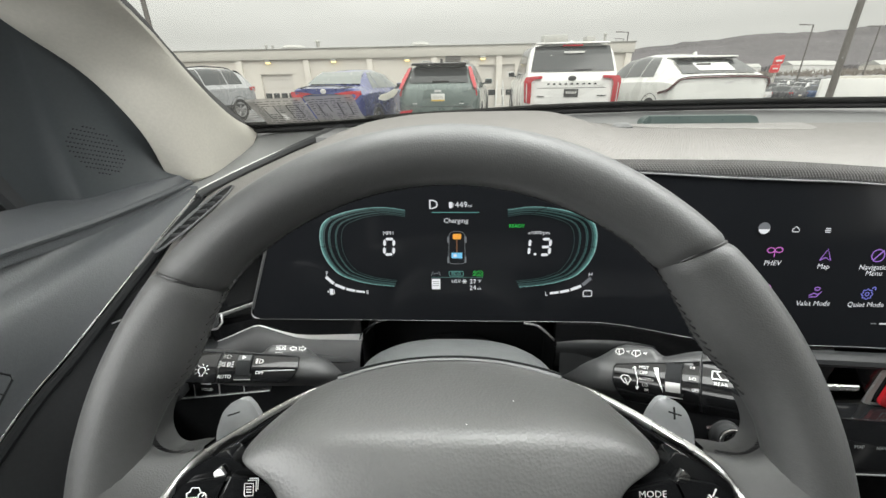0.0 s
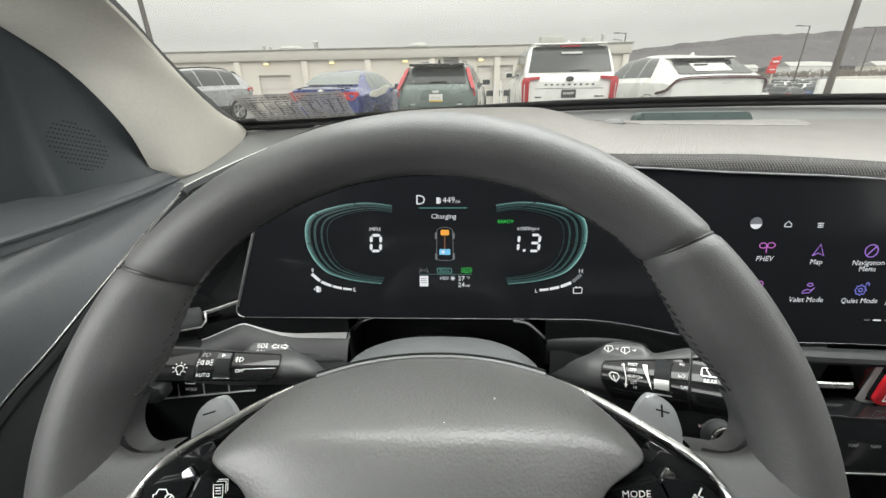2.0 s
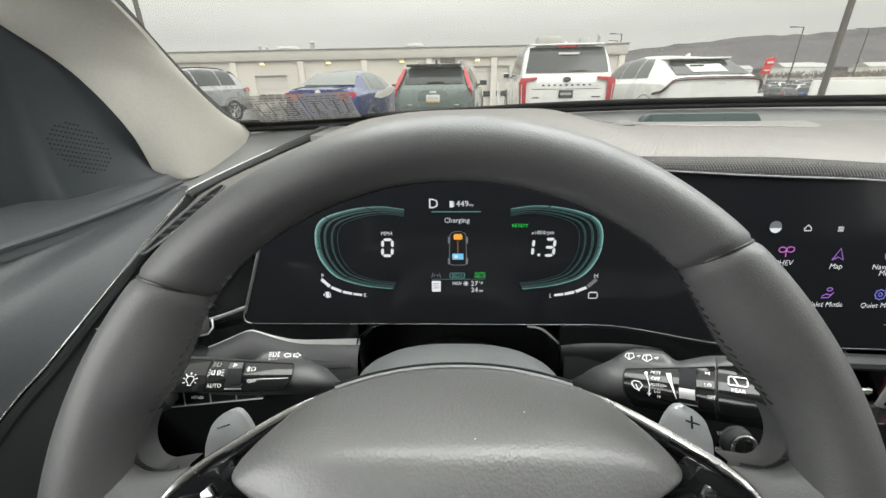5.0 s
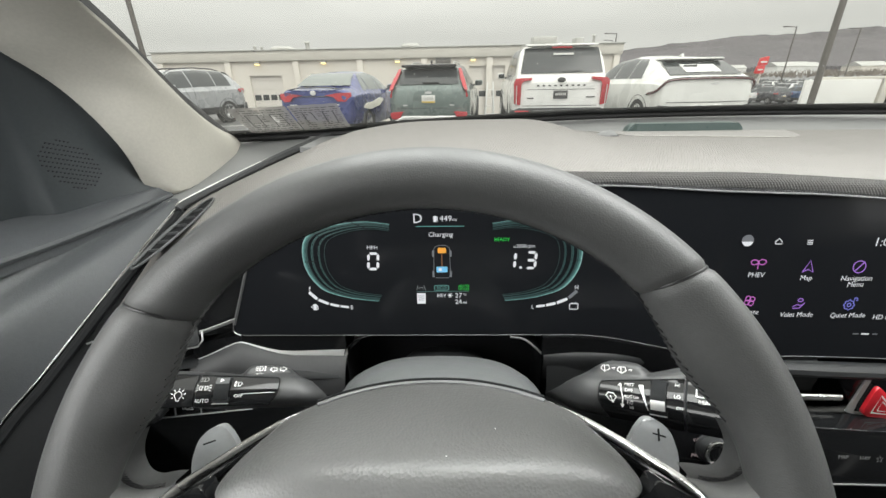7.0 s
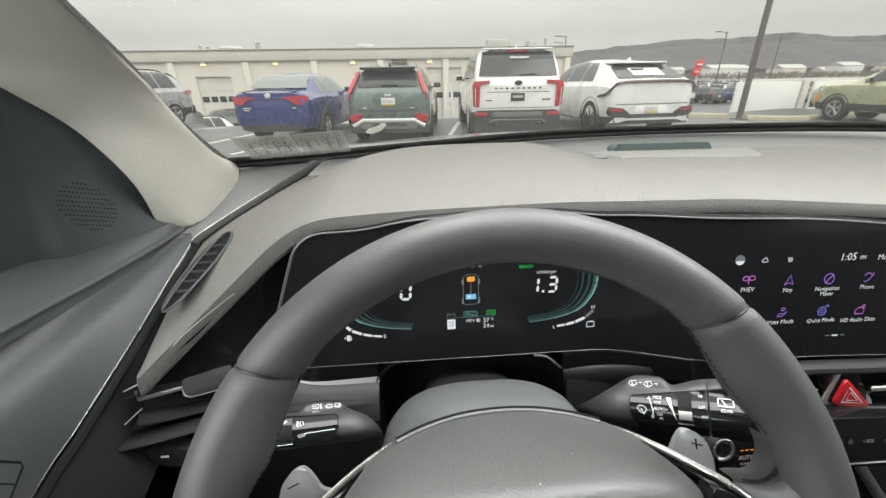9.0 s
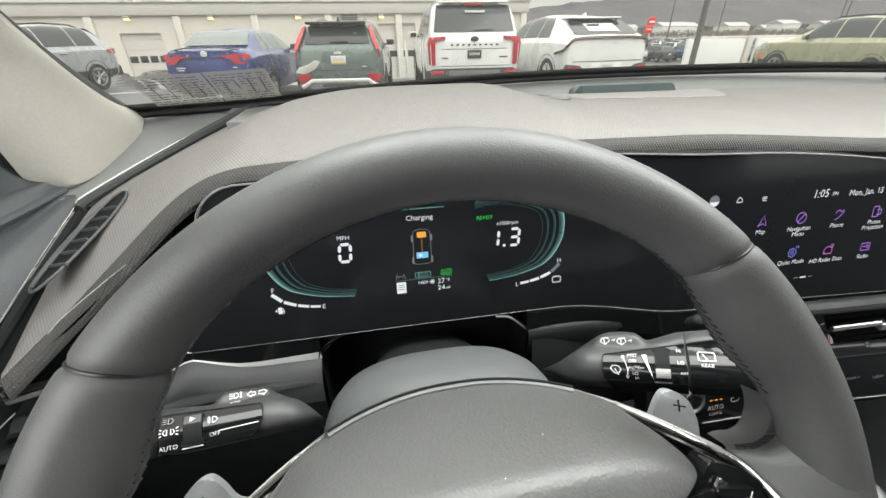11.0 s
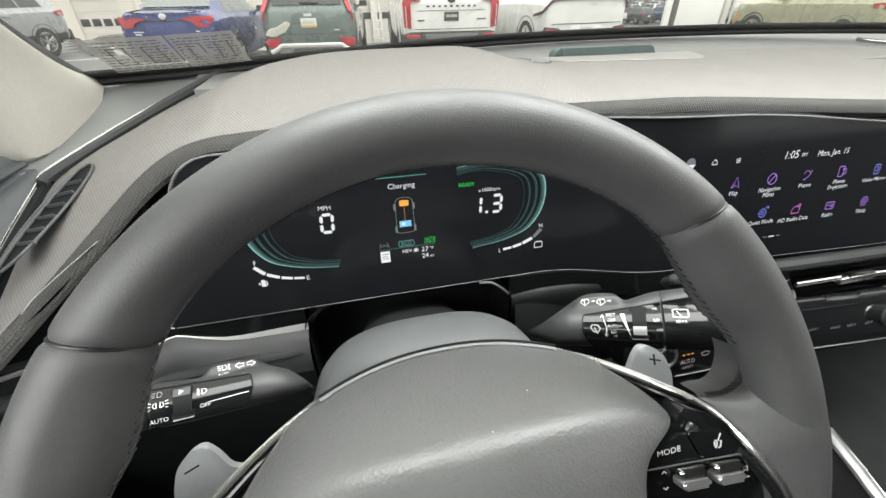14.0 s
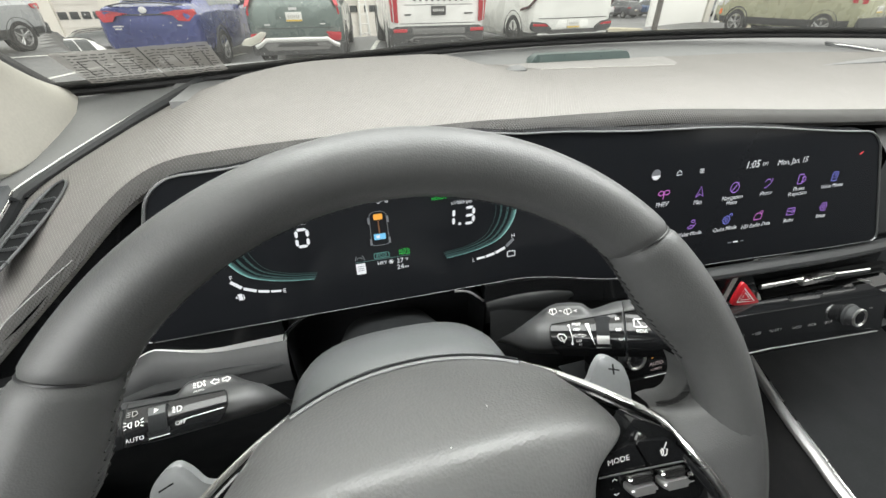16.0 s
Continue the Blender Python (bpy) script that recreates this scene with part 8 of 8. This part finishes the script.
for side in (1, -1):
    part("blade_lower", prism(rounded([(side * 0.775, 1.05), (side * 0.83, 1.03), (side * 0.865, 0.88), (side * 0.83, 0.86)], 0.02), lambda u, v, w: Vector((u, 0.03 + w, v)), 0.10, 0.01), M_LAMP_RED, niro, "red lower lamp blade")
    part("bumper_lamp", prism(rounded([(side * 0.56, 0.60), (side * 0.86, 0.58), (side * 0.84, 0.45), (side * 0.66, 0.45)], 0.03), lambda u, v, w: Vector((u, 0.03 - w, v)), 0.09, 0.012), M_LAMP_RED, niro, "red bumper lamp")
part("lower_bumper", loft([[Vector((sx * (0.88 - ins), y, z)) for sx, z in ((-1, 0.22), (-1.01, 0.40), (-0.9, 0.46), (0.9, 0.46), (1.01, 0.40), (1, 0.22))] for y, ins in ((-0.04, 0.06), (-0.02, 0.015), (0.12, -0.015), (0.4, -0.025))]), M_CLADDING, niro, "black lower bumper")
part("skid_trim", sweep([(-0.80, -0.05, 0.365), (-0.70, -0.055, 0.40), (-0.58, -0.06, 0.475), (0.58, -0.06, 0.475), (0.70, -0.055, 0.40), (0.80, -0.05, 0.365)], 0.015, 0.038, 8), M_SATIN, niro, "silver bumper trim")
part("diffuser", prism(rounded([(-0.66, 0.38), (-0.54, 0.455), (0.54, 0.455), (0.66, 0.38), (0.58, 0.30), (-0.58, 0.30)], 0.03), lambda u, v, w: Vector((u, -0.035 - w, v)), 0.02, 0.006), M_SKID, niro, "grey skid panel")
part("diffuser_slot", prism(rounded([(-0.40, 0.36), (-0.34, 0.415), (0.34, 0.415), (0.40, 0.36)], 0.02), lambda u, v, w: Vector((u, -0.055 - w, v)), 0.006, 0.002), M_CLADDING, niro)
part("plate_recess", prism(rounded([(-0.36, 0.80), (0.36, 0.80), (0.30, 0.99), (-0.30, 0.99)], 0.05), lambda u, v, w: Vector((u, 0.01 - w, v)), 0.014, 0.004), GREEN, niro)
plate(niro, 0.0, -0.012, 0.84)
part("badge_bar", box((0, -0.006, 0.965), (0.15, 0.012, 0.045), 0.01), M_LAMP_WHITE, niro, "plain badge")
part("tailgate_line", sweep([(-0.72, -0.001, 0.66), (0.72, -0.001, 0.66)], 0.006), M_CLADDING, niro)
for x in (-0.52, 0.52):
    part("letter_bar", box((x, -0.006, 0.72), (0.10, 0.008, 0.02)), M_LAMP_WHITE, niro)
windows(niro, sh, 0.55, 2.95, 0.15, split=(0.30, 0.66))
rails(niro, sh, 0.65, 2.4, M_ALLOY)
mirrors(niro, sh, 2.72, GREEN)
fin(niro, 0.55, 1.51, M_GLOSS)
for side in (1, -1):
    wheel_at(niro, side * 0.81, 0.86, 0.335, 0.335, side, M_ALLOY_DARK)
    wheel_at(niro, side * 0.81, 3.58, 0.335, 0.335, side, M_ALLOY_DARK)
place_car(niro, -0.50, 9.10, -6, 0.97, 1.02)

# blue saloon
sedan = thing("blue_saloon", "metallic blue saloon with red wrap-round tail lamps, parked rear-on", "car")
PALEGLASS = surf("pale_rear_glass", (0.15, 0.17, 0.162), 0.10, var=0.08)
BLUE = paint("metallic_blue_paint", (0.030, 0.045, 0.19), 0.35)
sh = Shape([(0, 0.42, 0.93, 0.80, 1.06, 0.66), (0.04, 0.37, 0.94, 0.86, 1.085, 0.70), (0.18, 0.33, 0.95, 0.885, 1.10, 0.72), (0.50, 0.29, 0.97, 0.89, 1.125, 0.66), (0.85, 0.24, 0.98, 0.89, 1.30, 0.585), (1.20, 0.20, 0.98, 0.89, 1.42, 0.56), (1.9, 0.20, 0.96, 0.89, 1.455, 0.57), (2.6, 0.20, 0.95, 0.885, 1.38, 0.55), (3.4, 0.20, 0.92, 0.88, 1.0, 0.66), (4.4, 0.22, 0.80, 0.84, 0.88, 0.62), (4.65, 0.32, 0.68, 0.74, 0.72, 0.5)])
part("body", sh.body(), BLUE, sedan)
part("rear_window", sh.rear_glass(1.145, 1.40, 0.67, 0.545), PALEGLASS, sedan, "tinted rear window")
part("boot_spoiler", sweep(catmull([(-0.66, 0.10, 1.075), (-0.35, 0.03, 1.115), (0, 0.015, 1.125), (0.35, 0.03, 1.115), (0.66, 0.10, 1.075)], 6), 0.035, 0.012, 8), M_GLOSS, sedan, "black boot spoiler")
for side in (1, -1):
    part("tail_lamp", prism(rounded([(side * 0.27, 0.965), (side * 0.58, 1.01), (side * 0.83, 1.015), (side * 0.85, 0.94), (side * 0.74, 0.835), (side * 0.57, 0.845), (side * 0.50, 0.925)], 0.015), lambda u, v, w: Vector((u, 0.050 - w + 0.75 * max(abs(u) - 0.60, 0) ** 1.5, v)), 0.09, 0.012), M_LAMP_RED, sedan, "red wrap-round tail lamp")
part("badge", turned([(0.068, 0), (0.068, 0.012), (0.055, 0.018)], lambda a, b, h: Vector((a, -0.012 - h, 1.015 + b * 0.75)), 20), M_LAMP_WHITE, sedan, "plain round badge")
part("boot_line", sweep([(-0.36, -0.004, 0.945), (0.36, -0.004, 0.945)], 0.010), M_CLADDING, sedan)
part("boot_recess", prism(rounded([(-0.42, 0.72), (0.42, 0.72), (0.36, 0.92), (-0.36, 0.92)], 0.05), lambda u, v, w: Vector((u, 0.012 - w, v)), 0.015, 0.004), BLUE, sedan)
for x, w_ in ((-0.52, 0.18), (-0.53, 0.12), (0.55, 0.08)):
    part("letter_bar", box((x, -0.006, 0.775 if w_ != 0.12 else 0.735), (w_, 0.008, 0.02)), M_LAMP_WHITE, sedan)
part("lower_bumper", loft([[Vector((sx * (0.74 - ins), y, z)) for sx, z in ((-0.80, 0.30), (-0.98, 0.35), (-0.88, 0.44), (0.88, 0.44), (0.98, 0.35), (0.80, 0.30))] for y, ins in ((-0.016, 0.06), (-0.006, 0.005), (0.12, -0.03), (0.5, -0.05))]), M_CLADDING, sedan, "black bumper valance")
windows(sedan, sh, 0.92, 3.05, 0.38, split=(0.20, 0.58), glass=PALEGLASS)
mirrors(sedan, sh, 2.82, BLUE)
for side in (1, -1):
    wheel_at(sedan, side * 0.80, 1.02, 0.32, 0.32, side, M_ALLOY)
    wheel_at(sedan, side * 0.80, 3.72, 0.32, 0.32, side, M_ALLOY)
place_car(sedan, -2.96, 9.15, -8, 0.95, 1.0)

# white electric crossover
ev = thing("white_electric_crossover", "white low electric crossover with dark curved light bar, parked rear-on", "car")
EVW = paint("pearl_white_paint", (0.74, 0.745, 0.72))
sh = Shape([(0, 0.45, 0.98, 0.86, 1.07, 0.80), (0.05, 0.36, 0.98, 0.915, 1.10, 0.81), (0.16, 0.30, 1.00, 0.935, 1.145, 0.80), (0.42, 0.26, 1.02, 0.94, 1.27, 0.72), (0.75, 0.24, 1.02, 0.94, 1.41, 0.645), (1.05, 0.24, 1.02, 0.94, 1.49, 0.62), (1.9, 0.22, 1.00, 0.94, 1.545, 0.62), (2.7, 0.22, 0.98, 0.94, 1.48, 0.60), (3.6, 0.22, 0.96, 0.93, 1.06, 0.72), (4.4, 0.24, 0.86, 0.89, 0.93, 0.66), (4.68, 0.35, 0.72, 0.78, 0.78, 0.5)])
part("body", sh.body(), EVW, ev)
part("rear_window", sh.rear_glass(1.15, 1.40, 0.72, 0.64), M_DARKGLASS, ev, "dark sloping rear window")
part("roof_spoiler", box((0, 0.84, 1.448), (1.20, 0.46, 0.036), 0.017), EVW, ev)
part("spoiler_underside", box((0, 0.82, 1.424), (1.14, 0.40, 0.018), 0.006), M_GLOSS, ev, "black spoiler underside")
part("window_note", prism(rect(-0.36, 1.20, 0.34, 1.34), lambda u, v, w: Vector((u, sh.rear_y(v) - 0.036 - w, v)), 0.003), M_WHITEBOX, ev, "white paper in the rear window")
part("note_bar", box((-0.18, sh.rear_y(1.30) - 0.046, 1.31), (0.28, 0.006, 0.035)), M_CLADDING, ev)
bar = catmull([(-0.985, 0.42, 0.80), (-0.95, 0.16, 0.86), (-0.90, 0.04, 0.97), (-0.74, -0.005, 1.065), (0, -0.02, 1.085), (0.74, -0.005, 1.065), (0.90, 0.04, 0.97), (0.95, 0.16, 0.86), (0.985, 0.42, 0.80)], 6)
part("light_bar", sweep(bar, 0.026, 0.024, 8), surf("smoked_lamp", (0.07, 0.012, 0.014), 0.15, var=0.05, coat=0.5), ev, "smoked red curved light bar")
part("bar_edge", sweep([p + Vector((0, -0.01, 0.024)) for p in bar], 0.008), M_GLOSS, ev)
part("tailgate_line", sweep([(-0.80, -0.006, 0.66), (0, -0.012, 0.655), (0.80, -0.006, 0.66)], 0.006), M_ALLOY_DARK, ev)
part("badge_bar", box((0.10, -0.008, 0.985), (0.15, 0.01, 0.03), 0.006), M_LAMP_WHITE, ev, "plain badge")
for side in (1, -1):
    part("lower_wing", prism(rounded([(side * 0.50, 0.475), (side * 0.66, 0.585), (side * 0.92, 0.61), (side * 0.95, 0.50), (side * 0.90, 0.44), (side * 0.70, 0.38)], 0.03), lambda u, v, w: Vector((u, 0.03 - w + 0.3 * max(abs(u) - 0.75, 0), v)), 0.08, 0.012), M_CLADDING, ev, "dark corner insert")
    part("corner_lamp", prism(rounded([(side * 0.60, 0.525), (side * 0.68, 0.565), (side * 0.91, 0.575), (side * 0.92, 0.53)], 0.012), lambda u, v, w: Vector((u, -0.035 - w + 0.3 * max(abs(u) - 0.75, 0), v)), 0.03, 0.008), M_LAMP_RED, ev, "red corner lamp")
part("lower_bumper", loft([[Vector((sx * (0.90 - ins), y, z)) for sx, z in ((-0.94, 0.27), (-1.0, 0.40), (-0.55, 0.46), (0.55, 0.46), (1.0, 0.40), (0.94, 0.27))] for y, ins in ((-0.03, 0.06), (-0.01, 0.01), (0.12, -0.02), (0.5, -0.04))]), M_CLADDING, ev, "black lower bumper")
part("skid_trim", prism(rounded([(-0.90, 0.30), (-0.80, 0.405), (-0.64, 0.405), (-0.56, 0.385), (0.56, 0.385), (0.64, 0.405), (0.80, 0.405), (0.90, 0.30), (0.72, 0.305), (0.58, 0.345), (-0.58, 0.345), (-0.72, 0.305)], 0.012), lambda u, v, w: Vector((u, -0.03 - w + 0.25 * max(abs(u) - 0.7, 0), v)), 0.03, 0.008), M_SATIN, ev, "silver lower trim")
part("plate_recess", prism(rounded([(-0.40, 0.485), (0.40, 0.485), (0.34, 0.63), (-0.34, 0.63)], 0.04), lambda u, v, w: Vector((u, 0.01 - w, v)), 0.014, 0.004), EVW, ev)
plate(ev, 0.0, -0.014, 0.555)
windows(ev, sh, 0.95, 3.10, 0.30, split=(0.28, 0.62))
mirrors(ev, sh, 2.95, M_GLOSS)
fin(ev, 1.05, 1.48, EVW)
for side in (1, -1):
    wheel_at(ev, side * 0.84, 0.82, 0.36, 0.36, side, M_ALLOY_DARK)
    wheel_at(ev, side * 0.84, 3.72, 0.36, 0.36, side, M_ALLOY_DARK)
place_car(ev, 4.93, 8.42, 4)


def crossover(name, label, color, cladding=True, scale=1.0, alloy=None):
    """A small crossover seen from its side."""
    ob = thing(name, label, "car")
    body_m = paint(name + "_paint", color, 0.25)
    s = Shape([(0, 0.42, 0.95, 0.78, 1.02, 0.66), (0.05, 0.34, 0.98, 0.85, 1.10, 0.68), (0.18, 0.30, 1.00, 0.88, 1.26, 0.66), (0.38, 0.28, 1.02, 0.895, 1.46, 0.60), (0.62, 0.28, 1.02, 0.90, 1.555, 0.575), (1.6, 0.27, 1.01, 0.90, 1.60, 0.58), (2.4, 0.27, 1.00, 0.90, 1.55, 0.56), (3.25, 0.27, 0.99, 0.89, 1.08, 0.70), (4.1, 0.28, 0.94, 0.86, 1.0, 0.66), (4.37, 0.42, 0.78, 0.76, 0.86, 0.5)])
    part("body", s.body(), body_m, ob)
    part("rear_window", s.rear_glass(1.08, 1.50, 0.62, 0.54), M_DARKGLASS, ob, "dark rear window")
    windows(ob, s, 0.52, 2.90, 0.10, split=(0.26, 0.62))
    front_glass = []
    for y in np.linspace(2.50, 3.22, 9):
        a, b = s.point(y, 7.15), s.point(y, 9)
        front_glass.append([Vector((a.x * q, y + 0.004, a.z + (b.z - a.z) * (1 - abs(q) ** 2.4) + 0.012)) for q in np.linspace(-1, 1, 13)])
    # pale glass colour stands in for the sky mirrored in the windscreen
    part("windscreen", sheet(front_glass, 0.004, (0, 0, -1)), PALEGLASS, ob, "sloping windscreen with the sky's reflection put into its pale colour")
    part("grille", prism(rounded([(-0.46, 0.66), (0.46, 0.66), (0.52, 0.82), (-0.52, 0.82)], 0.03), lambda u, v, w: Vector((u, 4.33 + w - 0.10 * abs(u) ** 2, v)), 0.05, 0.01), M_GLOSS, ob, "black front grille")
    rails(ob, s, 0.6, 2.5, M_CLADDING)
    mirrors(ob, s, 2.75, body_m)
    for side in (1, -1):
        part("sill_cladding", s.patch(0.2, 4.1, 1.2, 2.6, side, 0.012, 14, 3), M_CLADDING, ob, "black sill cladding")
        part("tail_lamp", prism(rounded([(0.02, 1.02), (0.34, 1.00), (0.30, 0.90), (0.0, 0.88)], 0.03), lambda u, v, w: Vector((side * (0.80 + 0.10 * min(u / 0.2, 1) - 0.02 + w), u, v)), 0.03, 0.006), M_LAMP_RED, ob, "red tail lamp")
        part("head_lamp", prism(rounded([(3.86, 0.92), (4.30, 0.84), (4.30, 0.74), (4.0, 0.78)], 0.03), lambda u, v, w: Vector((side * (0.885 - 0.16 * max(u - 3.9, 0) + w - 0.04), u, v)), 0.04, 0.006), M_LAMP_WHITE, ob, "clear headlamp")
        part("side_marker", box((side * 0.84, 4.10, 0.60), (0.06, 0.10, 0.16), 0.02), M_AMBER, ob, "amber side marker")
        part("door_handle", sweep([(side * 0.915, 1.55, 0.93), (side * 0.915, 1.75, 0.935)], 0.014), body_m, ob)
        part("door_handle", sweep([(side * 0.915, 2.45, 0.92), (side * 0.915, 2.65, 0.925)], 0.014), body_m, ob)
        part("door_line", sweep([s.point(2.02, q) * 1.0 + Vector((0.003, 0, 0)) if side > 0 else Vector((-s.point(2.02, q).x - 0.003, 2.02, s.point(2.02, q).z)) for q in np.linspace(1.5, 5.2, 10)], 0.004), M_CLADDING, ob)
        wheel_at(ob, side * 0.80, 0.86, 0.34, 0.34, side, alloy or M_ALLOY)
        wheel_at(ob, side * 0.80, 3.48, 0.34, 0.34, side, alloy or M_ALLOY)
    part("rear_cladding", box((0, 0.02, 0.45), (1.66, 0.10, 0.26), 0.04), M_CLADDING, ob, "black bumper cladding")
    part("front_cladding", box((0, 4.33, 0.45), (1.5, 0.10, 0.26), 0.04), M_CLADDING, ob, "black front cladding")
    plate(ob, 0.0, -0.01, 0.75)
    return ob


silver = crossover("silver_grey_crossover", "silver-grey crossover parked nose-on with black cladding", (0.34, 0.35, 0.36))
red_car = crossover("red_parked_car", "bright red crossover parked beyond the silver one", (0.50, 0.022, 0.030))
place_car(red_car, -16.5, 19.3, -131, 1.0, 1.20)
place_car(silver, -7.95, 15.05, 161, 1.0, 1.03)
khaki = crossover("khaki_crossover", "pale khaki crossover seen side-on with black cladding", (0.36, 0.36, 0.235))
place_car(khaki, 15.39, 9.71, 10, 1.0, 1.13)
white_low = crossover("white_parked_car", "white car parked on the lower yard facing the lot", (0.70, 0.70, 0.69))
place_car(white_low, -9.2, 21.5, 150)
truck = crossover("dark_parked_car", "dark car parked on the lower yard", (0.05, 0.05, 0.055))
place_car(truck, -8.6, 25.0, 120)
# row of far cars beyond the yard
far_colors = ((0.65, 0.65, 0.65), (0.06, 0.06, 0.07), (0.07, 0.12, 0.24), (0.55, 0.55, 0.56), (0.25, 0.26, 0.27), (0.62, 0.62, 0.60))
far_cars = []
for k in range(6):
    c = crossover("far_parked_car", "small far-off parked car in a row", far_colors[k])
    tagged(c, group="far car row")
    place_car(c, 29.0 + 3.0 * k, 42.5 - 0.4 * k, 10)
    far_cars.append(c)
for row, (x0, y0, count) in enumerate(((31, 52, 9), (36, 62, 10), (44, 74, 12))):
    for k in range(count):
        x, y = x0 + 3.1 * k, y0 - 0.3 * k
        copy_thing(far_cars[(k * 5 + row * 2) % 6], pose(x, y, lot_z(x, y), 0, 0, 12))
